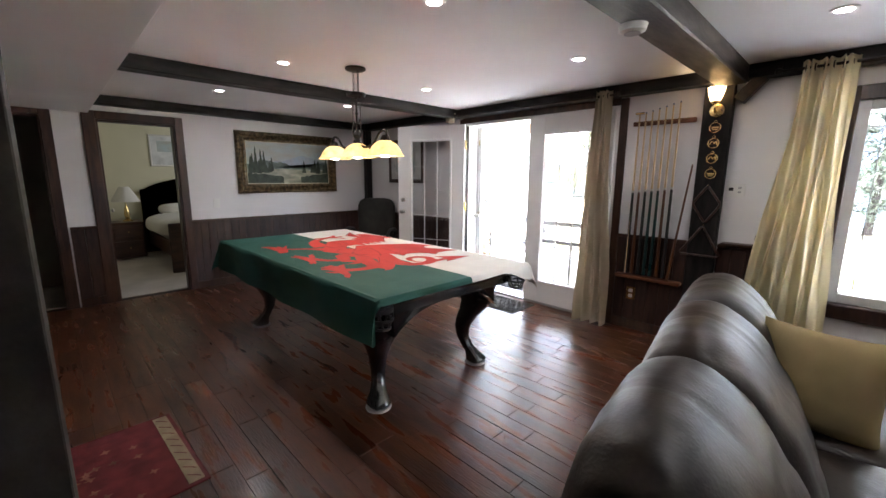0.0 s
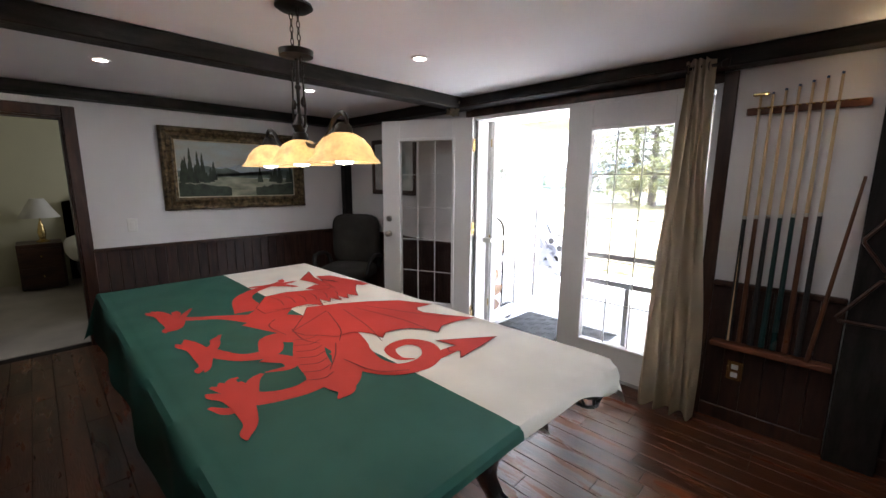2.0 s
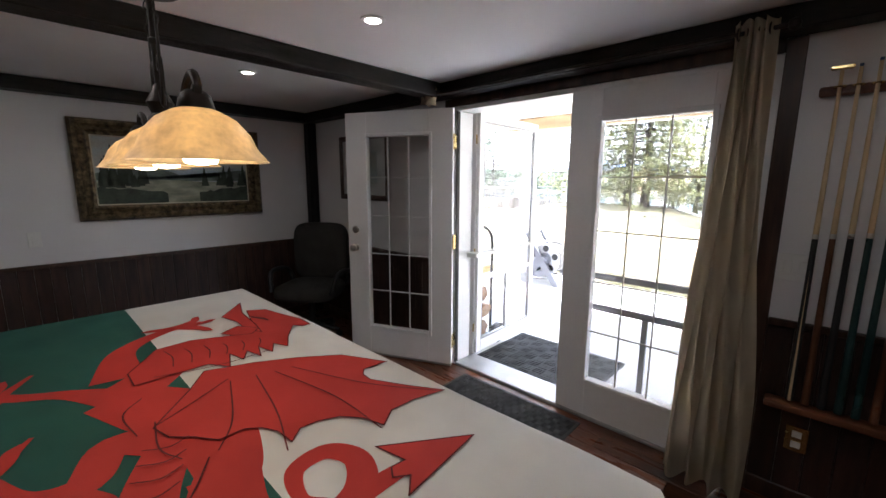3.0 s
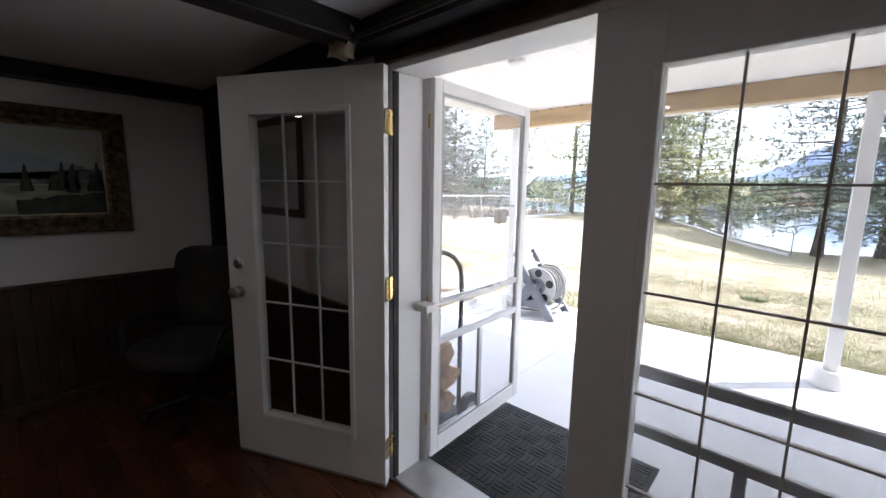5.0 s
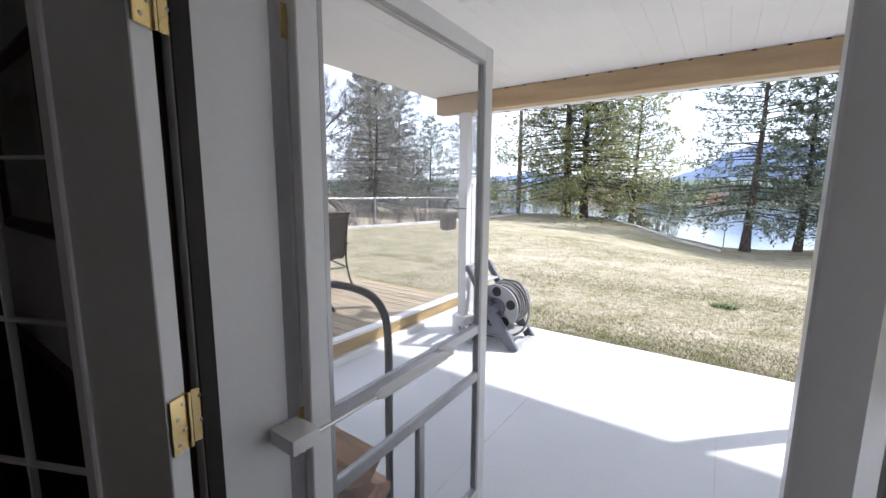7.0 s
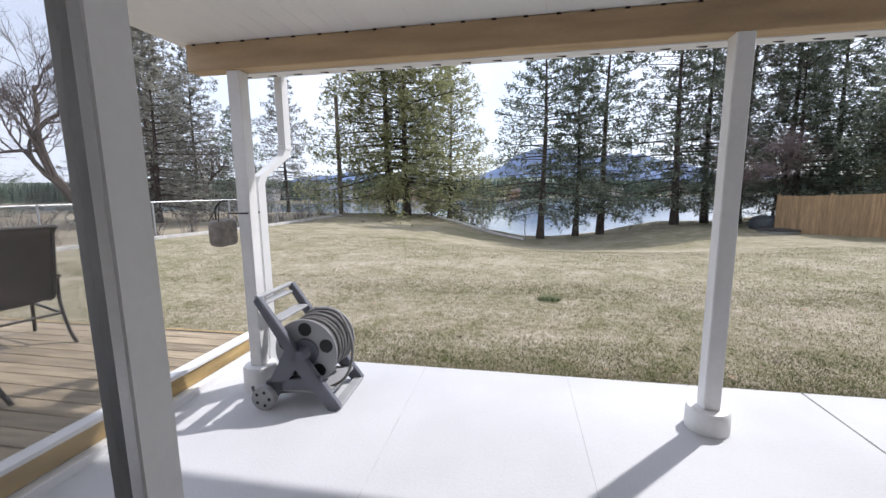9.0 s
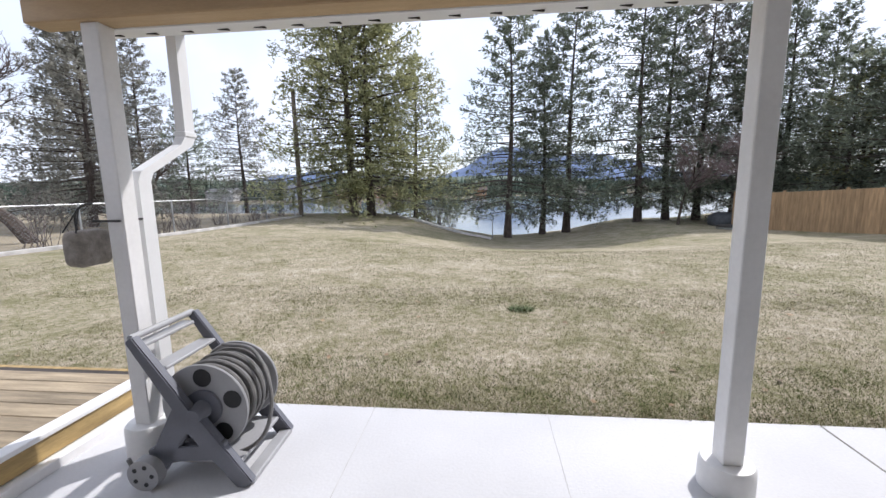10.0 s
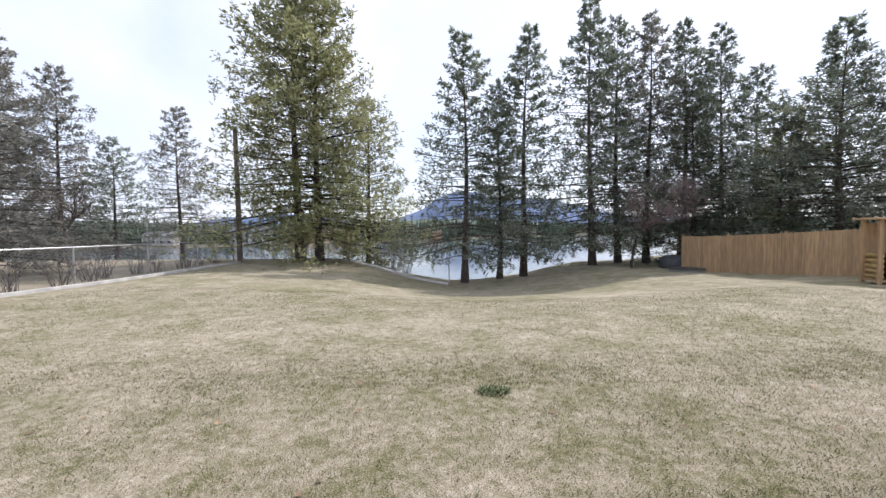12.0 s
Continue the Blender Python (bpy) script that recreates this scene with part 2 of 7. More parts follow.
wall("wall_north", [(WX - 0.15, DX0, WY, OUT, -0.05, CEIL + 0.1), (DX0, DX1, WY, OUT, DTOP, CEIL + 0.1), (DX1, NX0, WY, OUT, -0.05, CEIL + 0.1),
                    (NX0, NX1, WY, OUT, -0.05, NZ0), (NX0, NX1, WY, OUT, NZ1, CEIL + 0.1), (NX1, EX, WY, OUT, -0.05, CEIL + 0.1)], M_WALL)
# picture wall: bedroom doorway and hall doorway
BY0, BY1, BTOP = 1.08, 1.775, 1.965
HY0, HY1, HTOP = -0.08, 0.66, 1.965
wall("wall_west", [(WX - 0.12, WX, BY1, WY, -0.05, CEIL + 0.1), (WX - 0.12, WX, BY0, BY1, BTOP, CEIL + 0.1), (WX - 0.12, WX, HY1, BY0, -0.05, CEIL + 0.1),
                   (WX - 0.12, WX, HY0, HY1, HTOP, CEIL + 0.1), (WX - 0.12, WX, SY, HY0, -0.05, CEIL + 0.1)], M_WALL)
wall("wall_south", [(WX - 0.12, EX, SY - 0.12, SY, -0.05, CEIL + 0.1)], M_WALL)
wall("wall_east", [(EX, EX + 0.12, SY - 0.12, OUT, -0.05, CEIL + 0.1)], M_WALL)
solo("ceiling", B((WX - 0.12, EX + 0.12, SY - 0.12, OUT, CEIL, CEIL + 0.1)), M_CEIL, "white textured plaster ceiling", "ceiling", kind="structure")
solo("ceiling_bulkhead", B((WX, 2.6, -0.45, 1.03, 2.02, CEIL - 0.002), b=0.004), M_CEIL, "white boxed-in ceiling bulkhead", "bulkhead", kind="structure")

# beams
solo("ceiling_beam", B((-3.02, -2.88, 1.032, 4.30, 2.10, CEIL - 0.002), b=0.006), M_BEAM, "black-stained rough ceiling beam", "beam", "ceiling beams", kind="structure")
solo("ceiling_beam", B((WX + 0.002, WX + 0.14, 1.032, 4.30, 2.105, CEIL - 0.002), b=0.006), M_BEAM, "black-stained beam along the picture wall", "beam", "ceiling beams", kind="structure")
solo("ceiling_beam", B((WX + 0.002, EX, 4.302, WY - 0.002, 2.105, CEIL - 0.002), b=0.006), M_BEAMX, "black-stained beam above the glazed doors", "beam", "ceiling beams", kind="structure")
solo("ceiling_beam", B((-0.21, -0.02, -0.4, 4.30, 2.07, CEIL - 0.002), b=0.008), M_BEAMC, "brown-stained ceiling beam meeting the sconce post", "beam", "ceiling beams", kind="structure")
solo("timber_post", B((-0.30, -0.105, 4.375, WY - 0.002, 0.0, 2.103), b=0.006), M_POST, "black-stained timber post with horse brasses", "post", kind="structure")
solo("corner_post", B((WX + 0.002, WX + 0.10, 4.34, WY - 0.002, 0.0, 2.103), b=0.006), M_POST, "black-stained timber post in the corner", "post", kind="structure")
bm = B((-0.04, 0.04, -0.035, 0.035, -0.10, 0.10), b=0.005)
solo("corner_brace", bm, M_BEAMC, "dark timber brace beside the sconce post", "brace", kind="structure", at=pose(-0.01, 4.38, 2.045, 0, 40, 0))
# wainscot, boards and cap rails
def wainscot(name, axis, a0, a1, face, sgn, top=0.86):
    w = thing(name, (0, 0, 0), 0, "dark mahogany beadboard wainscot", "wainscot", kind="structure")
    n = max(1, round((a1 - a0) / 0.09))
    step = (a1 - a0) / n
    d0, d1 = sorted((face, face + sgn * 0.014))
    me = None
    for i in range(n):
        c = a0 + (i + 0.5) * step
        h = step / 2 - 0.0005
        if axis == "y":
            if me is None:
                me = finish("board", B((d0, d1, -h, h, 0.09, top - 0.03), b=0.003), M_WAINS)
            m = pose(0, c, 0)
        else:
            if me is None:
                me = finish("board", B((-h, h, d0, d1, 0.09, top - 0.03), b=0.003), M_WAINS)
            m = pose(c, 0, 0)
        o = new("board", me)
        o.parent = w
        o.matrix_local = m
    e0, e1 = sorted((face, face + sgn * 0.034))
    f0, f1 = sorted((face, face + sgn * 0.02))
    if axis == "y":
        part("cap_rail", B((e0, e1, a0, a1, top - 0.03, top), b=0.005), M_TRIM, w)
        part("baseboard", B((f0, f1, a0, a1, 0, 0.09), b=0.004), M_TRIM, w)
    else:
        part("cap_rail", B((a0, a1, e0, e1, top - 0.03, top), b=0.005), M_TRIM, w)
        part("baseboard", B((a0, a1, f0, f1, 0, 0.09), b=0.004), M_TRIM, w)
    return w


wainscot("wainscot", "y", BY1 + 0.075, 4.335, WX, 1)
wainscot("wainscot", "y", HY1 + 0.10, BY0 - 0.10, WX, 1)
wainscot("wainscot", "x", WX + 0.105, DX0 - 0.07, WY, -1)
wainscot("wainscot", "x", DX1 + 0.07, -0.305, WY, -1, 0.89)
wainscot("wainscot", "x", -0.10, NX0 - 0.09, WY, -1, 0.89)


# dark panelled stair wall beside the start
solo("stair_wall", B((-0.92, -0.67, -0.44, 0.60, 0.0, 2.018), b=0.004), M_DARK, "dark stained panelled stair wall", "wall", kind="structure")
# door casings
def casing(name, y0, y1, top, w=0.085, wl=None):
    c = thing(name, (WX, y0, 0), 0, "walnut-stained door casing", "door casing", kind="structure")
    wl = wl or w
    part("jamb_casing", B((0.001, 0.022, -wl, 0, 0, top + w), b=0.004), M_TRIM, c)
    part("jamb_casing", B((0.001, 0.022, y1 - y0, y1 - y0 + w, 0, top + w), b=0.004), M_TRIM, c)
    part("head_casing", B((0.001, 0.022, 0, y1 - y0, top, top + w), b=0.004), M_TRIM, c)
    part("jamb_lining", B((-0.122, -0.0005, 0, 0.018, 0, top), (-0.122, -0.0005, y1 - y0 - 0.018, y1 - y0, 0, top), (-0.122, -0.0005, 0.018, y1 - y0 - 0.018, top - 0.018, top)), M_TRIM, c)
    return c


casing("door_casing_1", BY0, BY1, BTOP, 0.085, 0.11)
casing("door_casing_2", HY0, HY1, HTOP, 0.085)

# bedroom behind the picture wall
BX = -8.3
wall("bedroom_wall_west", [(BX - 0.1, BX, -0.8, 4.6, -0.05, 2.4)], M_CREAM)
wall("bedroom_wall_south", [(BX, WX - 0.12, 0.74, 0.80, -0.05, 2.4)], M_CREAM)
wall("bedroom_wall_north", [(BX, WX - 0.12, 4.5, 4.6, -0.05, 2.4)], M_CREAM)
wall("bedroom_lining", [(WX - 0.14, WX - 0.122, 0.8, BY0, 0, 2.3), (WX - 0.14, WX - 0.122, BY1, 4.5, 0, 2.3), (WX - 0.14, WX - 0.122, BY0, BY1, BTOP, 2.3)], M_CREAM)
solo("bedroom_ceiling", B((BX, WX - 0.122, -2.4, 4.5, 2.3, 2.4)), M_CEIL, "white bedroom ceiling", "ceiling", kind="structure")
M_CARPET = mat("pale_carpet", (0.50, 0.45, 0.40), 0.95, var=0.08, scale=3, bump=0.6, bscale=300)
solo("bedroom_carpet", B((BX, WX - 0.125, 0.8, 4.5, -0.05, 0.004)), M_CARPET, "pale beige bedroom carpet", "carpet", kind="structure")
# hall behind the second doorway
wall("hall_wall", [(-6.4, -6.3, -2.4, 0.74, -0.05, 2.3)], M_HALL)
wall("hall_side_wall", [(-6.3, WX - 0.12, -2.5, -2.4, -0.05, 2.3)], M_HALL)
solo("hall_floor", B((-6.3, WX - 0.12, -2.4, 0.74, -0.05, 0.002)), M_CARPET, "pale hall carpet", "carpet", kind="structure")

# ---- structure: the doorway to the porch ----
M_BLKS = mat("dark_rubber", (0.02, 0.016, 0.014), 0.7)
fr = thing("door_frame", (0, 0, 0), 0, "white painted double door frame", "door frame", kind="structure")
part("jamb", B((DX0, DX0 + 0.035, WY - 0.004, OUT + 0.01, 0, DTOP), b=0.003), M_DOORW, fr)
part("jamb", B((DX1 - 0.035, DX1, WY - 0.004, OUT + 0.01, 0, DTOP), b=0.003), M_DOORW, fr)
part("head", B((DX0 + 0.035, DX1 - 0.035, WY - 0.004, OUT + 0.01, DTOP - 0.03, DTOP), b=0.003), M_DOORW, fr)
part("threshold", B((DX0 + 0.035, DX1 - 0.035, WY + 0.0, OUT + 0.06, -0.06, 0.02), b=0.006), M_GREYAL, fr, "worn aluminium threshold")
part("weather_strip", B((DX0 + 0.0355, DX0 + 0.043, WY - 0.002, WY + 0.03, 0.02, DTOP - 0.031)), M_BLKS, fr, "dark rubber weather strip")
cas = thing("door_casing_3", (0, 0, 0), 0, "walnut-stained casing round the glazed doors", "door casing", kind="structure")
part("jamb_casing", B((DX0 - 0.07, DX0, WY - 0.022, WY - 0.001, 0, 2.10), b=0.004), M_TRIM, cas)
part("jamb_casing", B((DX1, DX1 + 0.07, WY - 0.022, WY - 0.001, 0, 2.10), b=0.004), M_TRIM, cas)
part("head_casing", B((DX0, DX1, WY - 0.022, WY - 0.005, DTOP, 2.104), b=0.004), M_TRIM, cas)


def french_door(name, loc, rz, label, knob):
    """A glazed leaf 0.915 wide, hinge edge at x = 0, 2.005 high, 0.045 thick, inner face at y = 0."""
    d = thing(name, loc, rz, label, "door", kind="structure")
    W, H, T = 0.915, 2.005, 0.045
    gx0, gx1, gz0, gz1 = 0.190, 0.725, 0.245, 1.815
    part("leaf", B((0, gx0, 0, T, 0, H), (gx1, W, 0, T, 0, H), (gx0, gx1, 0, T, 0, gz0), (gx0, gx1, 0, T, gz1, H), b=0.002), M_DOORW, d)
    f = 0.026
    for s in (-0.008, T - 0.004):
        part("glazing_bead", B((gx0 - f, gx0, s, s + 0.012, gz0 - f, gz1 + f), (gx1, gx1 + f, s, s + 0.012, gz0 - f, gz1 + f),
                               (gx0, gx1, s, s + 0.012, gz0 - f, gz0), (gx0, gx1, s, s + 0.012, gz1, gz1 + f), b=0.003), M_DOORW, d)
    g = part("pane", B((gx0, gx1, T / 2 - 0.003, T / 2 + 0.003, gz0, gz1)), M_GLASS, d, "clear door glass")
    g.visible_shadow = False
    for i in (1, 2):
        x = gx0 + (gx1 - gx0) * i / 3
        part("muntin", B((x - 0.0032, x + 0.0032, T / 2 - 0.007, T / 2 + 0.007, gz0, gz1)), M_MUNTIN if knob else M_MUNTIND, d)
    for i in range(1, 5):
        z = gz0 + (gz1 - gz0) * i / 5
        part("muntin", B((gx0, gx1, T / 2 - 0.0065, T / 2 + 0.0065, z - 0.0032, z + 0.0032)), M_MUNTIN if knob else M_MUNTIND, d)
    part("sweep", B((0.002, W - 0.002, 0.004, T - 0.004, -0.018, 0.0)), M_GREYAL, d)
    if knob:
        for z, r in ((1.07, 0.026), (0.92, 0.030)):
            for side in (-1, 1):
                bm = bmesh.new()
                prof = [(0.03, 0), (0.03, 0.006), (0.012, 0.012), (0.012, 0.03), (r, 0.036), (r, 0.052), (0.4 * r, 0.06), (0.0, 0.061)] if z < 1 else [(0.03, 0), (0.03, 0.008), (0.022, 0.016), (0.0, 0.017)]
                lathe(bm, prof, 20)
                part("knob" if z < 1 else "deadbolt", bm, M_NICKEL, d, "satin nickel door hardware", True,
                     at=pose(W - 0.07, 0 if side < 0 else T, z, 90 if side < 0 else -90, 0, 0))
    return d


# the fixed leaf, shut, and the open leaf swung into the room
french_door("door_1", (-1.01, WY - 0.002, 0.025), 0, "shut white glazed door leaf with a grille", False).scale = (-1, 1, 1)
OPEN_A = 180 + 24.5
od = french_door("door_2", (-2.838, WY - 0.028, 0.025), OPEN_A, "white glazed door leaf swung open into the room", True)
for z in (0.22, 1.03, 1.79):
    h = thing("hinge", (-2.8365, WY - 0.026, z), 0, "polished brass butt hinge on the door jamb", "hinge", "door hinges")
    swing = pose(0, 0, 0, 0, 0, OPEN_A)
    part("barrel", tube(bmesh.new(), [(0.004, -0.002, -0.056), (0.004, -0.002, 0.056)], 0.0075, 10), M_BRASS, h, smooth=True)
    part("leaf_plate", B((-0.003, 0.0, 0.006, 0.052, -0.055, 0.055), b=0.001), M_BRASS, h)
    part("leaf_plate", B((-0.0045, -0.0012, 0.002, 0.044, -0.055, 0.055), b=0.001), M_BRASS, h, at=swing)
    for i, sz in enumerate((-0.038, -0.013, 0.013, 0.038)):
        off = 0.022 if i % 2 else 0.036
        screw = [(0.0042, 0), (0.003, 0.0015), (0, 0.0015)]
        part("screw", lathe(bmesh.new(), screw, 8), M_NICKEL, h, at=pose(0.0, off, sz, 0, 90, 0))
        part("screw", lathe(bmesh.new(), screw, 8), M_NICKEL, h, at=swing @ pose(-0.0045, off - 0.006, sz, 0, -90, 0))

# window in the door wall
win = thing("window_1", (0, 0, 0), 0, "white framed picture window with a slim grille", "window", kind="structure")
part("window_frame", B((NX0, NX0 + 0.06, WY + 0.03, OUT, NZ0, NZ1), (NX1 - 0.06, NX1, WY + 0.03, OUT, NZ0, NZ1), (NX0 + 0.06, NX1 - 0.06, WY + 0.03, OUT, NZ0, NZ0 + 0.06), (NX0 + 0.06, NX1 - 0.06, WY + 0.03, OUT, NZ1 - 0.06, NZ1), b=0.003), M_PVC, win)
g = part("pane", B((NX0 + 0.06, NX1 - 0.06, OUT - 0.07, OUT - 0.064, NZ0 + 0.06, NZ1 - 0.06)), M_GLASS, win)
g.visible_shadow = False
for x in (NX0 + 0.13, NX1 - 0.13):
    part("muntin", B((x - 0.003, x + 0.003, OUT - 0.073, OUT - 0.061, NZ0 + 0.06, NZ1 - 0.06)), M_MUNTIND, win)
for z in (NZ0 + 0.16, NZ1 - 0.16):
    part("muntin", B((NX0 + 0.06, NX1 - 0.06, OUT - 0.0725, OUT - 0.0615, z - 0.003, z + 0.003)), M_MUNTIND, win)
part("window_sill", B((NX0 - 0.09, NX1 + 0.09, WY - 0.05, WY + 0.03, NZ0 - 0.10, NZ0), b=0.006), M_TRIM, win, "walnut sill")
part("window_casing", B((NX0 - 0.09, NX0, WY - 0.022, WY - 0.001, NZ0, NZ1 + 0.09), (NX1, NX1 + 0.09, WY - 0.022, WY - 0.001, NZ0, NZ1 + 0.09), (NX0, NX1, WY - 0.022, WY - 0.001, NZ1, NZ1 + 0.09), b=0.004), M_TRIM, win, "walnut casing")

# ---- structure: porch ----
M_JOINTL = mat("slab_joint_pale", (0.50, 0.49, 0.48), 0.9)
GZ = -0.10
solo("porch_slab", B((-4.86, 9.0, OUT - 0.0, 8.42, GZ - 0.25, GZ), b=0.008), M_SLAB, "pale painted concrete porch slab", "slab", kind="structure")
for x in (-3.13, -1.93, -0.23, 2.0):
    w = 0.0016 if x < -1 else 0.006
    solo("slab_joint", B((x - w, x + w, 4.7, 8.424, GZ - 0.004, GZ + 0.0015)), M_JOINT if x > -1 else M_JOINTL, "narrow dark joint in the slab", "joint", "slab joints", kind="structure")
solo("outer_wall", B((-12.0, DX0 - 0.05, OUT + 0.001, OUT + 0.03, GZ - 0.2, 2.6), (DX1 + 0.05, NX0, OUT + 0.001, OUT + 0.03, GZ - 0.2, 2.6), (NX1, 9.0, OUT + 0.001, OUT + 0.03, GZ - 0.2, 2.6),
                     (NX0, NX1, OUT + 0.001, OUT + 0.03, GZ - 0.2, NZ0), (NX0, NX1, OUT + 0.001, OUT + 0.03, NZ1, 2.6), (DX0 - 0.05, DX1 + 0.05, OUT + 0.001, OUT + 0.03, DTOP + 0.05, 2.6)), M_SIDING, "white clad outer wall", "wall", kind="structure")
PX0, PX1 = -4.68, 9.0
SOF = 2.47
soff = thing("porch_soffit", (0, 0, 0), 0, "white ribbed metal porch ceiling", "porch ceiling", kind="structure")
part("deck", B((PX0 - 0.06, PX1, OUT + 0.03, 8.34, SOF + 0.0015, SOF + 0.2)), M_SOFFIT, soff)
ribs = []
x = PX0 - 0.06
while x < PX1:
    bm = bmesh.new()
    add_mesh(bm, [(x, OUT + 0.032, SOF + 0.0018), (x + 0.002, OUT + 0.032, SOF), (x + 0.1295, OUT + 0.032, SOF), (x + 0.1315, OUT + 0.032, SOF + 0.0018),
                  (x, 8.33, SOF + 0.0018), (x + 0.002, 8.33, SOF), (x + 0.1295, 8.33, SOF), (x + 0.1315, 8.33, SOF + 0.0018)],
             [(0, 1, 5, 4), (1, 2, 6, 5), (2, 3, 7, 6), (0, 3, 2, 1), (4, 5, 6, 7)])
    if not ribs:
        bmesh.ops.translate(bm, verts=bm.verts[:], vec=(-x, 0, 0))
        ribs.append(finish("rib_panel", bm, M_SOFFIT))
    else:
        bm.free()
    o = new("rib_panel", ribs[0])
    o.parent = soff
    o.matrix_local = pose(x, 0, 0)
    x += 0.133
solo("porch_beam", B((PX0, PX1, 7.77, 7.90, 2.29, SOF - 0.001), b=0.006), M_TAN, "tan painted timber porch beam", "beam", kind="structure")
# raised black blocks paint the shade of the rib gaps onto the beam
bm = bmesh.new()
for i in range(70):
    x = PX0 + 0.06 + i * 0.19
    add_mesh(bm, [(x, 7.764, SOF - 0.012), (x + 0.03, 7.764, SOF - 0.012), (x + 0.025, 7.764, SOF - 0.002), (x + 0.005, 7.764, SOF - 0.002),
                  (x, 7.7695, SOF - 0.012), (x + 0.03, 7.7695, SOF - 0.012), (x + 0.025, 7.7695, SOF - 0.002), (x + 0.005, 7.7695, SOF - 0.002)],
             [(3, 2, 1, 0), (0, 1, 5, 4), (2, 3, 7, 6), (1, 2, 6, 5), (3, 0, 4, 7)])
solo("panel_gap_shade", bm, M_GAP, "black blocks painted as shade in the gaps where the ribs meet the beam", "gap", kind="stuff")
# black slivers paint the shade at the laps under the flashing
bm = bmesh.new()
for i in range(66):
    x = PX0 + 0.30 + i * 0.205
    add_mesh(bm, [(x, 7.965, 2.2845), (x + 0.06, 7.985, 2.2845), (x + 0.06, 7.962, 2.2845), (x, 7.965, 2.2805), (x + 0.06, 7.985, 2.2805), (x + 0.06, 7.962, 2.2805)], [(0, 1, 2), (5, 4, 3), (0, 3, 4, 1), (1, 4, 5, 2), (2, 5, 3, 0)])
solo("flashing_lap_shade", bm, M_GAP, "black slivers painted as shade at the laps of the white flashing", "gap", kind="stuff")
solo("porch_beam_cap", B((PX0 + 0.25, PX1, 7.90, 8.02, 2.285, 2.33), b=0.004), M_PVC, "white flashing behind the porch beam", "trim", kind="structure")
solo("house_roof", B((-12.5, 9.5, -6.0, 4.70, 2.70, 2.90), (-4.80, 9.5, 4.70, 8.44, 2.68, 2.80)), M_DARK, "dark flat roof over house and porch", "roof", kind="structure")
solo("upper_wall", B((-12.2, 9.2, SY - 0.5, 4.60, 2.41, 2.70)), M_SIDING, "white clad upper wall", "wall", kind="structure")


def porch_post(x, y, f=0.145):
    p = thing("porch_post", (x, y, GZ), 0, "white painted square porch post on a round concrete foot", "post", "porch posts", kind="structure")
    part("shaft", B((-0.05, 0.05, -0.05, 0.05, f, 2.39), b=0.005), M_WPOST, p)
    bm = bmesh.new()
    lathe(bm, [(0.126, 0), (0.128, 0.01), (0.126, f - 0.02), (0.115, f - 0.002), (0, f)], 32)
    part("foot", bm, M_WPOST, p, smooth=True)
    return p


porch_post(-4.345, 7.85, 0.195)
porch_post(-1.13, 7.815)
porch_post(2.6, 7.84)

# ---- things: the games room ----
M_BLACKW = mat("black_lacquered_wood", (0.010, 0.010, 0.012), 0.2, var=0.2, scale=4, bump=0.15, bscale=30, coat=0.4)
M_GREEN = mat("green_flag_cloth", (0.009, 0.088, 0.066), 0.75, var=0.06, scale=5, bump=0.25, bscale=500)
M_WHITEC = mat("white_flag_cloth", (0.74, 0.71, 0.66), 0.8, var=0.04, scale=5, bump=0.25, bscale=500)
M_REDC = mat("red_printed_cloth", (0.53, 0.028, 0.018), 0.75, var=0.06, scale=5, bump=0.25, bscale=500)
M_INK = mat("dark_printed_line", (0.13, 0.012, 0.012), 0.8, var=0.1)
M_IRON = mat("bronze_black_iron", (0.035, 0.027, 0.022), 0.45, 0.6, var=0.25, scale=20, bump=0.3)
# the shade's weak emission imitates bulb light coming through the glass
M_SHADE = mat("amber_alabaster_glass", (0.90, 0.70, 0.42), 0.35, var=0.16, scale=18, bump=0.1, trans=0.45, emit=((1.0, 0.66, 0.32), 0.03))
M_BULB = mat("lit_bulb", (1, 0.9, 0.7), 0.4, emit=((1.0, 0.85, 0.6), 1.0))
M_POT = mat("lit_recessed_lens", (1, 0.95, 0.9), 0.4, emit=((1.0, 0.94, 0.88), 0.8))
M_WHITEP = mat("white_plastic", (0.75, 0.74, 0.72), 0.4, var=0.03)
M_LEATHER = mat("brown_leather", (0.036, 0.023, 0.017), 0.42, var=0.22, scale=5, bump=0.25, bscale=120, col2=(0.022, 0.014, 0.011), spec=0.4)
M_PILLOW = mat("tan_linen_cushion", (0.40, 0.30, 0.14), 0.85, var=0.06, scale=4, bump=0.5, bscale=400)
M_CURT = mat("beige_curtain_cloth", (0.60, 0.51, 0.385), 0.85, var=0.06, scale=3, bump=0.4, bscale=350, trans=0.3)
# the cream is lightened so its colour carries window light from behind
M_CURTY = mat("backlit_cream_curtain_cloth", (0.95, 0.89, 0.71), 0.85, var=0.06, scale=3, bump=0.4, bscale=350, trans=0.75)
M_GOLD = mat("antique_gilt_frame", (0.165, 0.118, 0.06), 0.45, 0.5, var=0.4, scale=25, bump=0.8, bscale=60)
M_OLIVE = mat("dark_olive_upholstery", (0.035, 0.032, 0.028), 0.85, var=0.15, scale=6, bump=0.4, bscale=250)
M_MAPLE = mat("pale_maple_cue", (0.58, 0.42, 0.25), 0.35, var=0.08, scale=6, bump=0.05)
M_RACKW = mat("red_brown_rack_wood", (0.16, 0.055, 0.025), 0.4, var=0.25, scale=6, bump=0.3, bscale=50, stretch=(1, 5, 5))
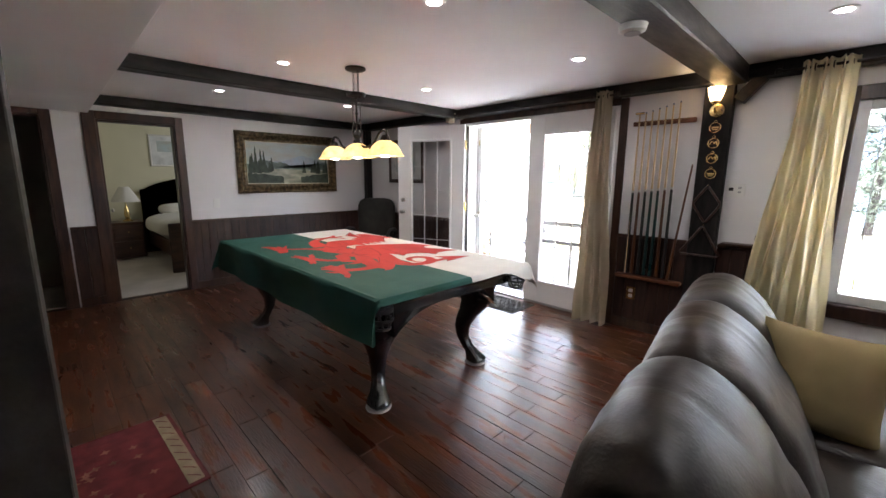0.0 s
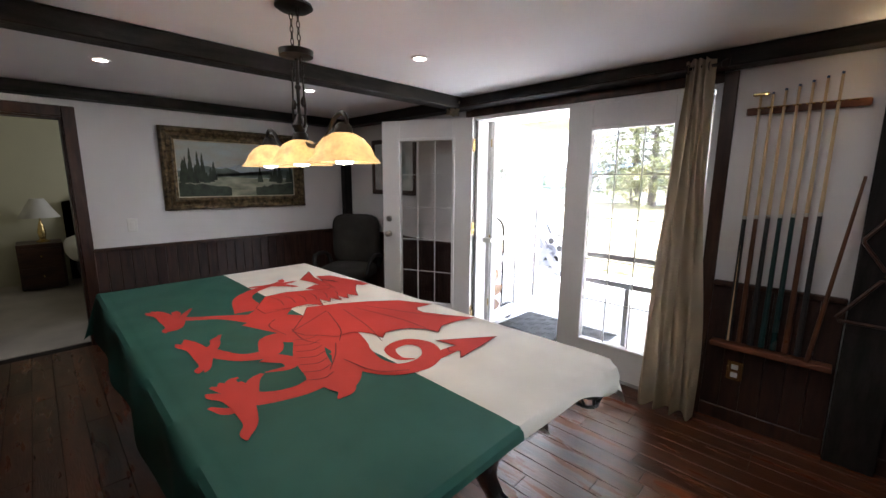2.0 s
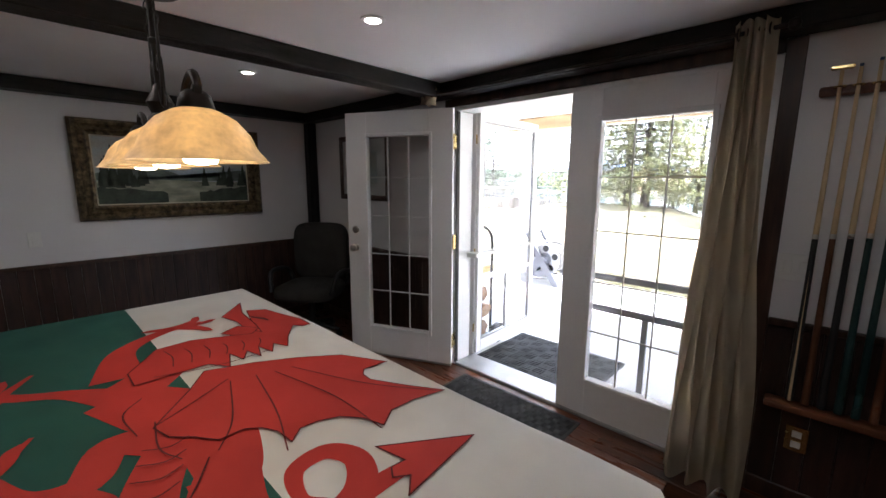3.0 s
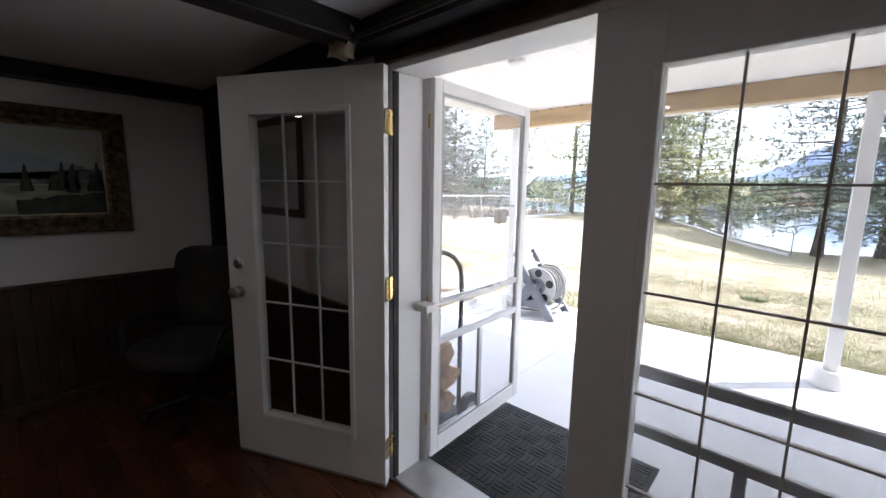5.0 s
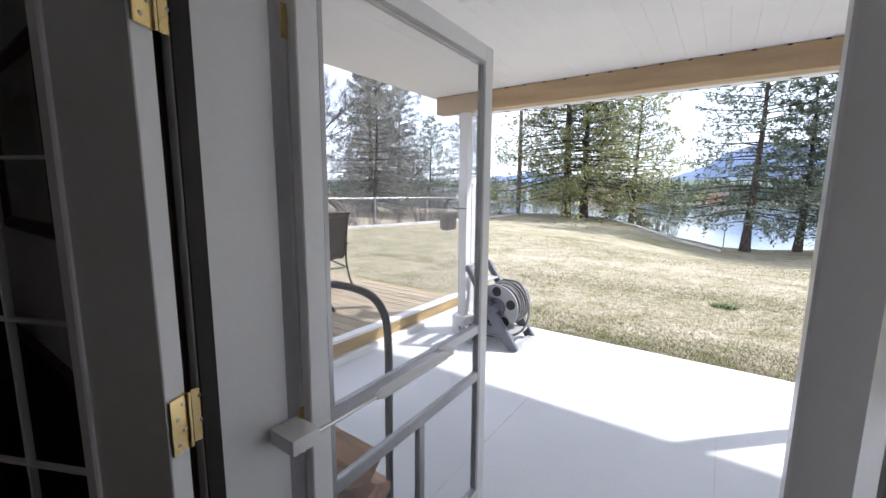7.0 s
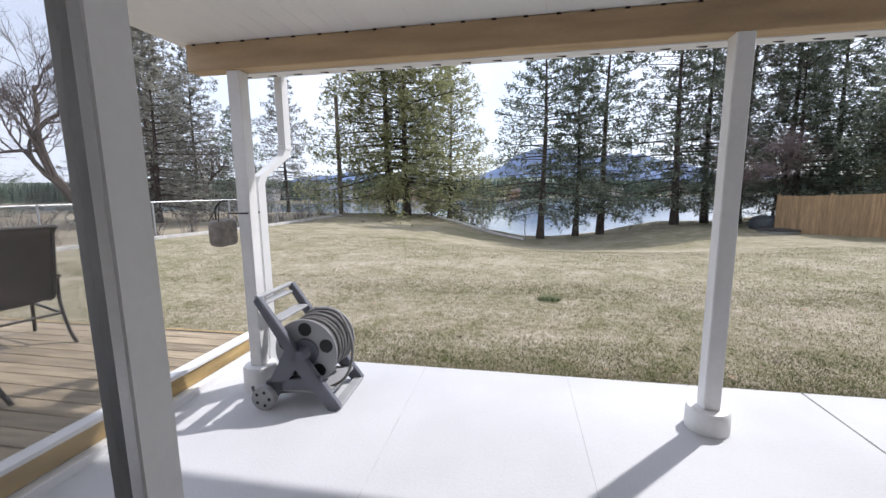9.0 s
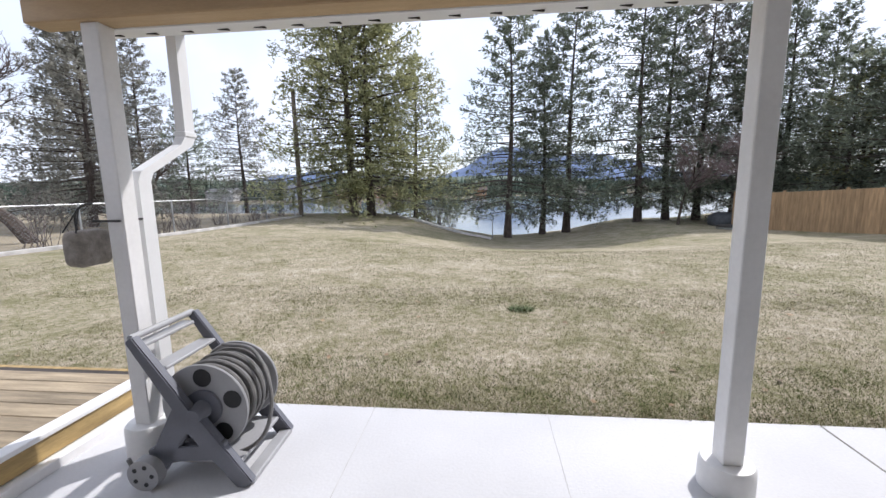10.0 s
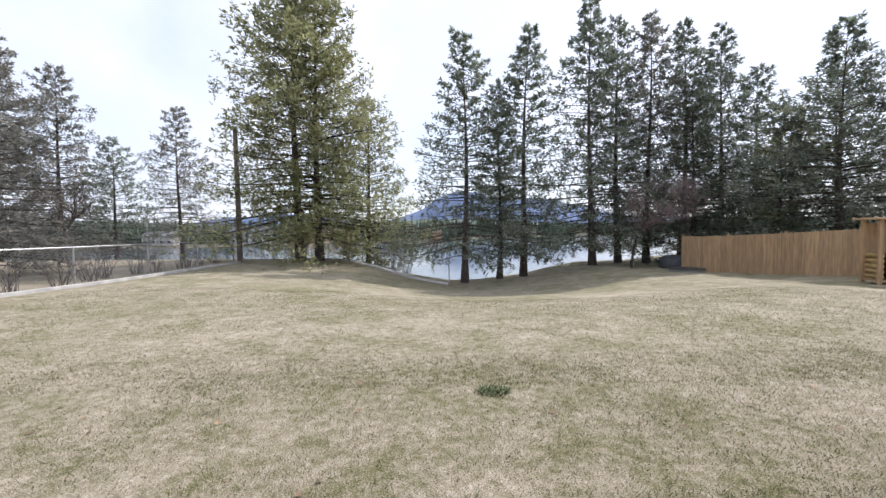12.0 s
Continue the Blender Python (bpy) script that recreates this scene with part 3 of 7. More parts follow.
M_MATB = mat("black_rubber_mat", (0.022, 0.023, 0.026), 0.8, var=0.2, scale=8, bump=0.6, bscale=90)
M_MATG = mat("charcoal_floor_mat", (0.055, 0.052, 0.05), 0.95, var=0.2, scale=8, bump=0.9, bscale=160)
M_RUG = mat("burgundy_rug_pile", (0.16, 0.018, 0.022), 0.95, var=0.2, scale=12, bump=0.6, bscale=300)
M_RUGT = mat("cream_rug_motif", (0.42, 0.33, 0.22), 0.95, var=0.15, scale=12, bump=0.6, bscale=300)
M_TIP = mat("blue_cue_tip", (0.05, 0.1, 0.2), 0.8)
M_BLKP = mat("matt_black_plastic", (0.015, 0.015, 0.016), 0.5, var=0.15)
M_CUEG = mat("green_cue_butt", (0.008, 0.03, 0.03), 0.3, var=0.1)
M_CUEB = mat("brown_cue_butt", (0.11, 0.04, 0.018), 0.3, var=0.2)
M_LINEN = mat("white_bed_linen", (0.68, 0.65, 0.60), 0.9, var=0.05, scale=3, bump=0.4, bscale=200)
M_BEDW = mat("dark_cherry_bed_wood", (0.055, 0.022, 0.013), 0.35, var=0.3, scale=4, bump=0.2, stretch=(5, 1, 5))
M_PAPER = mat("pale_print_paper", (0.62, 0.62, 0.60), 0.6, var=0.15, scale=5, bump=0.02)


# pool table with a flag over it
TX, TY = -2.21, 2.395
table = thing("pool_table", (TX, TY, 0), 0, "black lacquered pool table with carved cabriole legs", "pool table")
part("bed", B((-1.17, 1.17, -0.56, 0.56, 0.66, 0.785)), M_BLACKW, table)
for s in (-1, 1):
    part("rail", B((-1.225, 1.225, s * 0.50, s * 0.62, 0.725, 0.790), b=0.018, seg=3), M_BLACKW, table, smooth=True)
    part("rail", B((s * 1.10, s * 1.225, -0.495, 0.495, 0.725, 0.790), b=0.018, seg=3), M_BLACKW, table, smooth=True)


def apron(half, along, off):
    """A side panel with an arched lower edge and two raised mouldings."""
    bm = bmesh.new()
    n = 28
    def pt(a, d, z):
        return (a, d, z) if along == "x" else (d, a, z)
    rows = []
    for i in range(n + 1):
        a = -half + 2 * half * i / n
        arch = 0.50 + 0.135 * (1 - abs(a / half) ** 3.0)
        prof = [(off, 0.73), (off * 1.035, 0.71), (off * 1.02, 0.69), (off * 0.985, (0.69 + arch) / 2), (off * 0.99, arch + 0.02), (off * 1.0, arch + 0.008), (off * 0.985, arch), (off * 0.94, arch + 0.004), (off * 0.94, 0.73)]
        rows.append([bm.verts.new(pt(a, d, z)) for d, z in prof])
    for r, q in zip(rows, rows[1:]):
        for j in range(len(r) - 1):
            bm.faces.new((r[j], q[j], q[j + 1], r[j + 1]))
    bmesh.ops.recalc_face_normals(bm, faces=bm.faces[:])
    return bm


for s in (-1, 1):
    part("apron", apron(0.98, "x", s * 0.565), M_BLACKW, table, smooth=True)
    part("apron", apron(0.45, "y", s * 1.13), M_BLACKW, table, smooth=True)


def table_leg(sx, sy):
    """Cabriole leg: square scrolled knee, waist and flared paw foot."""
    bm = bmesh.new()
    prof = [(0.000, 0.058, 0.050), (0.018, 0.066, 0.054), (0.040, 0.062, 0.050), (0.070, 0.046, 0.034), (0.12, 0.037, 0.008), (0.19, 0.040, -0.014), (0.27, 0.050, -0.016),
            (0.35, 0.068, 0.006), (0.42, 0.088, 0.036), (0.48, 0.102, 0.052), (0.53, 0.104, 0.050), (0.58, 0.094, 0.034), (0.63, 0.090, 0.026), (0.70, 0.09, 0.025)]
    rings = []
    for z, r, o in prof:
        ring = []
        for j in range(16):
            a = 2 * math.pi * j / 16
            k = 1 / max(abs(math.cos(a)), abs(math.sin(a))) ** 0.45
            ring.append(bm.verts.new((sx * o * 1.3 + r * k * math.cos(a), sy * o * 0.9 + r * k * math.sin(a), z)))
        rings.append(ring)
    for a, c in zip(rings, rings[1:]):
        for j in range(16):
            bm.faces.new((a[j], a[(j + 1) % 16], c[(j + 1) % 16], c[j]))
    bm.faces.new(rings[0][::-1])
    bm.faces.new(rings[-1])
    return bm


def scroll(sx):
    bm = bmesh.new()
    tube(bm, [(sx * (0.03 * (1 - i / 26)) * math.cos(i * 0.5), 0, 0.03 * (1 - i / 26) * math.sin(i * 0.5)) for i in range(24)], 0.006, 6)
    return bm


for sx in (-1, 1):
    for sy in (-1, 1):
        lx, ly = sx * 0.885, sy * 0.405
        leg = part("leg", table_leg(sx, sy), M_BLACKW, table, smooth=True, at=pose(lx, ly, 0.014))
        part("foot_pad", lathe(bmesh.new(), [(0.078, 0), (0.08, 0.006), (0.075, 0.014), (0, 0.014)], 24), M_GREYAL, leg, "grey felt foot pad", True, at=pose(sx * 0.065, sy * 0.045, -0.014))
        part("scroll", scroll(sx), M_BLACKW, leg, smooth=True, at=pose(sx * 0.05, sy * 0.135, 0.47))
        part("scroll", scroll(sx), M_BLACKW, leg, smooth=True, at=pose(sx * 0.155, sy * 0.04, 0.47, 0, 0, 90))
        # drop pocket of black webbing
        pocket = part("pocket", lathe(bmesh.new(), [(0.050, 0.745), (0.060, 0.745), (0.062, 0.735), (0.058, 0.72), (0.050, 0.725)], 16), M_BLKP, table, "black woven drop pocket", True, at=pose(sx * 1.20, sy * 0.59, -0.01))
        for i in range(7):
            a = math.pi * 2 * i / 7
            part("strap", tube(bmesh.new(), [(0.055 * math.cos(a), 0.055 * math.sin(a), 0.74), (0.058 * math.cos(a + 0.2), 0.058 * math.sin(a + 0.2), 0.68), (0.04 * math.cos(a + 0.5), 0.04 * math.sin(a + 0.5), 0.63)], 0.006, 5), M_BLKP, pocket)
        for r_, z_ in ((0.058, 0.68), (0.042, 0.632)):
            part("hoop", tube(bmesh.new(), [(r_ * math.cos(t * 0.5236), r_ * math.sin(t * 0.5236), z_) for t in range(12)], 0.008, 6, closed=True), M_BLKP, pocket)

# the flag: cloth lying on the table, hanging over its edges
flag = thing("flag", (TX, TY, 0.792), 0, "green and white flag with a red dragon spread over the table", "flag")
FX, FY = 1.245, 0.64                     # half size of the top that carries it


def drape(a, b):
    """Cloth coordinates to space: flat on top, rounded over the edge, then hanging."""
    da, db = max(0, abs(a) - FX), max(0, abs(b) - FY)
    sa, sb = math.copysign(1, a), math.copysign(1, b)
    d = math.hypot(da, db) if da and db else da + db
    x, y, z = sa * min(abs(a), FX), sb * min(abs(b), FY), 0.008
    if d > 0:
        rr = 0.025 + 0.035 * smooth01(0.6, 1.2, a) * smooth01(0.0, 0.5, b)
        out = rr * math.sin(min(d / rr, math.pi / 2))
        down = rr * (1 - math.cos(min(d / rr, math.pi / 2))) + max(0, d - rr * math.pi / 2)
        ripple = 0.012 * math.sin(a * 9 + b * 7) * min(1, down / 0.1) + 0.010 * noise.noise((a * 4, b * 4, 1)) * min(1, down / 0.08)
        if da and db:
            na, nb = da / d, db / d
            out = 0.02 + 0.35 * down * min(1, 2 * na * nb)
            x += sa * out * na
            y += sb * out * nb
            down *= 0.93
        elif da:
            x += sa * (out + ripple + 0.05 * down)
        else:
            y += sb * (out + ripple + 0.08 * down)
        z -= down
    else:
        edge = min(FX - abs(a), FY - abs(b))
        z -= 0.006 * max(0, 1 - edge / 0.05) ** 2
        z += 0.0035 * max(0, noise.noise((a * 1.3, b * 1.7, 4.2))) * min(1, edge / 0.1) * (1 if b > 0.05 and a > 0.9 else 0.0)
    return Vector((x, y, z))


A0, A1, B0, B1 = -FX - 0.18, FX + 0.05, -FY - 0.27, FY + 0.10


def cloth(b0, b1, n, skew=0.0):
    bm = bmesh.new()
    def pt(u, v):
        a, b = A0 + (A1 - A0) * u, b0 + (b1 - b0) * v
        ca, cb = smooth01(0.75, FX, a), smooth01(0.30, FY, b)
        return drape(a + 0.10 * cb * smooth01(FX - 0.1, A1, a), b + 0.09 * ca * smooth01(FY - 0.1, B1, b))
    sheet(bm, pt, 130, n)
    bm.normal_update()
    bm.faces.ensure_lookup_table()
    if sum(f.normal.z for f in bm.faces) < 0:
        bmesh.ops.reverse_faces(bm, faces=bm.faces[:])
    return bm


SPLIT = 0.035
part("green_field", cloth(B0, SPLIT, 50), M_GREEN, flag, "green lower half", True)
part("white_field", cloth(SPLIT, B1, 38), M_WHITEC, flag, "white upper half", True)
layer = [0.0086]


def stroke(pts, name="dragon_limb", per=7):
    """A tapered flat stroke through (x, y, half width), in room coordinates."""
    c = spline([(x - TX, min(y, 3.02) - TY, w) for x, y, w in pts], per)
    z = layer[0]
    layer[0] += 0.00011
    bm = bmesh.new()
    prev = None
    for i, p in enumerate(c):
        d = (c[min(i + 1, len(c) - 1)] - c[max(i - 1, 0)])
        nrm = Vector((-d.y, d.x, 0)).normalized() if d.xy.length > 1e-6 else Vector((0, 1, 0))
        w = max(0.002, p.z)
        z += 0.000003
        e = (bm.verts.new((p.x + nrm.x * w, p.y + nrm.y * w, z)), bm.verts.new((p.x - nrm.x * w, p.y - nrm.y * w, z)))
        if prev:
            bm.faces.new((prev[0], e[0], e[1], prev[1]))
        prev = e
    part(name, bm, M_INK if name == "printed_line" else M_REDC, flag)


def shape(pts, name):
    z = layer[0]
    layer[0] += 0.00011
    bm = bmesh.new()
    f = bm.faces.new([bm.verts.new((x - TX, min(y, 3.025) - TY, z)) for x, y in pts])
    bmesh.ops.triangulate(bm, faces=[f])
    part(name, bm, M_REDC, flag)
    bm = bmesh.new()
    ring = [Vector((x - TX, min(y, 3.025) - TY, z + 0.00006)) for x, y in pts]
    for p, q in zip(ring, ring[1:] + ring[:1]):
        d = (q - p).normalized()
        n_ = Vector((-d.y, d.x, 0)) * 0.0024
        bm.faces.new([bm.verts.new(v) for v in (p - d * 0.002 - n_, q + d * 0.002 - n_, q + d * 0.002 + n_, p - d * 0.002 + n_)])
    part("printed_outline", bm, M_INK, flag)


stroke([(-2.50, 2.44, .07), (-2.44, 2.36, .09), (-2.34, 2.26, .10)])
stroke([(-2.36, 2.24, .09), (-2.15, 2.35, .12), (-2.0, 2.41, .11), (-1.77, 2.39, .08), (-1.65, 2.35, .05)])
stroke([(-1.79, 2.40, .07), (-1.63, 2.30, .055), (-1.51, 2.23, .035), (-1.45, 2.17, .006)])
stroke([(-1.98, 2.32, .06), (-1.79, 2.23, .06), (-1.61, 2.18, .05), (-1.57, 2.11, .04), (-1.58, 2.03, .035), (-1.62, 1.96, .04), (-1.70, 1.93, .03), (-1.79, 1.88, .006)])
stroke([(-1.65, 1.95, .03), (-1.74, 2.0, .02), (-1.77, 2.04, .008)])
stroke([(-1.65, 1.94, .03), (-1.78, 1.94, .018), (-1.80, 1.97, .006)])
stroke([(-1.63, 1.94, .025), (-1.60, 1.88, .02), (-1.66, 1.84, .006)])
stroke([(-2.33, 2.27, .07), (-2.49, 2.14, .03), (-2.58, 2.02, .025), (-2.66, 1.95, .03), (-2.84, 1.90, .006)])
stroke([(-2.61, 1.97, .03), (-2.49, 1.94, .02), (-2.46, 1.90, .006)])
stroke([(-2.62, 1.98, .02), (-2.76, 2.06, .006)])
stroke([(-1.97, 2.31, .06), (-2.06, 2.20, .05), (-1.93, 2.13, .045), (-1.96, 2.03, .03), (-2.10, 1.96, .03), (-2.27, 1.91, .006)])
stroke([(-2.10, 1.95, .025), (-1.96, 1.92, .012), (-1.92, 1.90, .004)])
stroke([(-2.11, 1.97, .02), (-2.26, 2.05, .006)])
stroke([(-1.89, 2.10, .04), (-1.81, 2.15, .03), (-1.75, 2.13, .02), (-1.77, 2.05, .004)])
stroke([(-2.50, 2.27, .08), (-2.74, 2.31, .05), (-2.86, 2.40, .035), (-2.93, 2.52, .028), (-2.94, 2.60, .02)])
stroke([(-1.74, 2.37, .08), (-1.58, 2.35, .06), (-1.47, 2.39, .045), (-1.43, 2.48, .043), (-1.46, 2.57, .04), (-1.55, 2.62, .034), (-1.63, 2.58, .030), (-1.62, 2.49, .024), (-1.53, 2.46, .015), (-1.48, 2.50, .004)], per=9)
stroke([(-1.44, 2.53, .03), (-1.44, 2.65, .026), (-1.43, 2.71, .02)])
for foot, toes in (((-1.61, 1.92), ((-1.75, 1.855), (-1.80, 1.91), (-1.76, 1.965), (-1.42, 1.865))),
                   ((-2.07, 1.935), ((-2.27, 1.885), (-2.30, 1.925), (-2.24, 2.03), (-1.92, 1.88))),
                   ((-2.63, 1.93), ((-2.83, 1.875), (-2.82, 1.92), (-2.76, 1.995), (-2.44, 1.885))),
                   ((-2.93, 2.57), ((-3.04, 2.67), (-2.93, 2.72), (-2.78, 2.66), (-2.97, 2.42)))):
    for tx, ty in toes:
        mx, my = foot[0] * 0.45 + tx * 0.55, foot[1] * 0.45 + ty * 0.55
        stroke([(foot[0], foot[1], .035), (mx + 0.008, my + 0.012, .020), (mx * 0.4 + tx * 0.6, my * 0.4 + ty * 0.6, .017), (tx, ty, .002)])
stroke([(-1.60, 2.18, .05), (-1.47, 2.19, .035), (-1.43, 2.14, .004)])
shape([(-2.07, 2.29), (-2.23, 2.42), (-2.35, 2.50), (-2.29, 2.66), (-2.21, 2.80), (-2.11, 2.93), (-1.93, 3.02), (-1.935, 2.97), (-1.94, 2.92), (-1.91, 2.895), (-1.86, 2.89), (-1.74, 2.95), (-1.62, 3.02), (-1.65, 2.91), (-1.655, 2.82),
       (-1.61, 2.755), (-1.68, 2.735), (-1.74, 2.69), (-1.765, 2.63), (-1.77, 2.58), (-1.73, 2.535), (-1.80, 2.53), (-1.85, 2.505), (-1.88, 2.47), (-1.88, 2.40), (-1.94, 2.36), (-1.99, 2.31)], "dragon_wing")
shape([(-1.55, 2.68), (-1.395, 2.90), (-1.36, 2.63), (-1.405, 2.675), (-1.43, 2.64), (-1.46, 2.66), (-1.455, 2.70)], "dragon_tail_barb")
shape([(-2.52, 2.30), (-2.70, 2.42), (-2.71, 2.55), (-2.63, 2.72), (-2.71, 2.82), (-2.96, 2.88), (-2.91, 2.96), (-2.76, 2.99), (-2.64, 3.02), (-2.53, 3.02), (-2.53, 2.98), (-2.57, 2.95), (-2.45, 2.87),
       (-2.35, 2.82), (-2.42, 2.79), (-2.34, 2.75), (-2.43, 2.73), (-2.33, 2.70), (-2.42, 2.68), (-2.35, 2.64), (-2.44, 2.62), (-2.32, 2.58), (-2.40, 2.53), (-2.40, 2.45), (-2.40, 2.30)], "dragon_neck_and_head")
shape([(-2.94, 2.75), (-3.13, 2.91), (-2.94, 2.85), (-2.71, 2.83), (-2.59, 2.81), (-2.67, 2.77), (-2.81, 2.78)], "dragon_horn")
shape([(-2.70, 2.67), (-2.75, 2.76), (-2.65, 2.82), (-2.60, 2.77), (-2.64, 2.70)], "dragon_chin_fin")
stroke([(-2.84, 2.855, .008), (-2.78, 2.885, .012), (-2.72, 2.90, .004)], "printed_line", 4)
for i in range(6):
    t = i / 5
    stroke([(-2.66 + 0.14 * t, 2.44 + 0.33 * t, .002), (-2.57 + 0.09 * t, 2.45 + 0.31 * t, .0025), (-2.47 + 0.04 * t, 2.43 + 0.30 * t, .002)], "printed_line", 4)
for a, b_, c in (((-2.2, 2.54), (-1.95, 2.46), (-1.83, 2.385)), ((-2.18, 2.62), (-1.9, 2.57), (-1.70, 2.51)), ((-2.16, 2.68), (-1.85, 2.74), (-1.60, 2.74)), ((-2.15, 2.74), (-1.85, 2.86), (-1.63, 3.0)),
                 ((-2.22, 2.54), (-2.12, 2.38), (-2.07, 2.29)), ((-2.1, 2.30), (-1.95, 2.28), (-1.86, 2.31)), ((-1.82, 2.36), (-1.72, 2.30), (-1.62, 2.22)), ((-1.66, 2.30), (-1.5, 2.33), (-1.42, 2.42)),
                 ((-2.42, 2.36), (-2.36, 2.55), (-2.36, 2.75)), ((-2.28, 2.3), (-2.2, 2.24), (-2.05, 2.25))):
    stroke([(*a, .0022), (*b_, .0026), (*c, .002)], "printed_line")
for i in range(7):
    t = i / 6
    x, y = -1.95 + 0.36 * t, 2.30 - 0.13 * t
    stroke([(x - 0.02, y - 0.055, .002), (x + 0.012, y, .0025), (x - 0.005, y + 0.05, .002)], "printed_line", 4)


# island lamp over the table
def chain(bm, p0, p1, r=0.011, w=0.0022):
    p0, p1 = Vector(p0), Vector(p1)
    n = max(2, int((p1 - p0).length / (r * 2.1)))
    for i in range(n):
        c = p0.lerp(p1, (i + 0.5) / n)
        pts = []
        for j in range(10):
            a = 2 * math.pi * j / 10
            o = Vector((r * 0.6 * math.cos(a), 0, r * 1.35 * math.sin(a))) if i % 2 else Vector((0, r * 0.6 * math.cos(a), r * 1.35 * math.sin(a)))
            pts.append(c + o)
        tube(bm, pts, w, 5, closed=True)


LX, LY = -2.13, 2.405
pend = thing("island_pendant_lamp", (LX, LY, CEIL), -3.3, "bronze iron pendant lamp with three lit amber glass shades", "pendant lamp")
bm = bmesh.new()
lathe(bm, [(0.0, 0), (0.075, -0.001), (0.078, -0.012), (0.06, -0.024), (0, -0.026)][::-1], 28)
part("canopy", bm, M_IRON, pend, smooth=True)
for s in (-1, 1):
    for p, q in (((s * 0.035, 0, -0.025), (s * 0.035, 0, -0.175)), ((s * 0.05, 0, -0.215), (s * 0.055, 0, -0.30))):
        bm = bmesh.new()
        chain(bm, p, q)
        part("chain", bm, M_IRON, pend)
bm = bmesh.new()
lathe(bm, [(0, -0.215), (0.02, -0.214), (0.07, -0.205), (0.072, -0.182), (0.0, -0.18)], 28)
part("hub_plate", bm, M_IRON, pend, smooth=True)
bm = bmesh.new()
tube(bm, [(0, 0, -0.2), (0, 0, -0.50)], 0.008, 10)
lathe(bm, [(0.008, -0.34), (0.013, -0.335), (0.013, -0.325), (0.008, -0.32)], 12)
lathe(bm, [(0.010, -0.60), (0.028, -0.57), (0.018, -0.53), (0.034, -0.49), (0.018, -0.46), (0.009, -0.44)], 16)
part("stem", bm, M_IRON, pend, smooth=True)
bm = bmesh.new()
for s in (-1, 1):
    tube(bm, spline([(s * 0.012, 0, -0.46), (s * 0.05, 0, -0.50), (s * 0.065, 0, -0.43), (s * 0.055, 0, -0.38), (s * 0.035, 0, -0.395), (s * 0.045, 0, -0.415)], 5), 0.006, 8)
    tube(bm, [(s * 0.055, 0, -0.30), (s * 0.06, 0, -0.42)], 0.004, 6)
    tube(bm, spline([(s * 0.015, 0, -0.56), (s * 0.13, 0, -0.585), (s * 0.24, 0, -0.56), (s * 0.32, 0, -0.495), (s * 0.385, 0, -0.48), (s * 0.415, 0, -0.51), (s * 0.395, 0, -0.55)], 6), 0.009, 8)
part("arm", bm, M_IRON, pend, smooth=True)
for dx in (-0.39, 0.0, 0.39):
    sh = bmesh.new()
    prof = [(0.028, -0.550), (0.045, -0.556), (0.075, -0.573), (0.100, -0.602), (0.113, -0.632), (0.131, -0.655), (0.137, -0.660)]
    lathe(sh, prof + [(r - 0.004, z - 0.003) for r, z in prof[::-1][1:]], 36)
    sp = part("shade", sh, M_SHADE, pend, "lit amber glass shade", True, at=pose(dx, 0, 0))
    part("socket_cup", lathe(bmesh.new(), [(0.0, -0.575), (0.032, -0.574), (0.036, -0.553), (0.030, -0.525), (0.018, -0.515), (0, -0.514)], 18), M_IRON, pend, smooth=True, at=pose(dx, 0, 0))
    part("bulb", lathe(bmesh.new(), [(0, -0.668), (0.03, -0.664), (0.034, -0.655), (0.028, -0.63), (0.015, -0.60), (0.012, -0.575)], 18), M_BULB, sp, "lit bulb", True)
    lamp("pendant_light", 'POINT', (LX + dx * 0.998, LY - dx * 0.0576, CEIL - 0.685), 0.045, (1, 0.86, 0.66), 0.03)

# recessed ceiling lamps
for x, y in ((-2.37, 1.96), (-3.76, 1.93), (-3.62, 3.24), (-2.30, 3.27), (-0.82, 3.34), (-0.86, 2.03), (0.47, 3.46), (0.9, 2.0)):
    r = thing("recessed_lamp", (x, y, CEIL), 0, "small lit recessed ceiling lamp with a white ring", "ceiling lamp", "recessed ceiling lamps")
    part("trim_ring", lathe(bmesh.new(), [(0.036, -0.001), (0.036, -0.008), (0.052, -0.006), (0.055, -0.0005)], 28), M_WHITEP, r, smooth=True)
    part("lens", lathe(bmesh.new(), [(0, -0.004), (0.036, -0.004)][::-1], 24), M_POT, r, "lit lens")
    lamp("recessed_light", 'AREA', (x, y, CEIL - 0.012), 0.12, (1, 0.97, 0.95), 0.07, (x, y, 0))
sd_ = thing("smoke_alarm", (-0.17, 2.60, 2.07), 0, "round white smoke alarm on the brown beam", "smoke alarm")
part("body", lathe(bmesh.new(), [(0, -0.035), (0.04, -0.034), (0.055, -0.026), (0.06, -0.004), (0.062, 0.0)], 30), M_WHITEP, sd_, smooth=True)
part("vent_ring", lathe(bmesh.new(), [(0.030, -0.0365), (0.036, -0.0365), (0.036, -0.033), (0.030, -0.033)], 24), M_GREYAL, sd_)


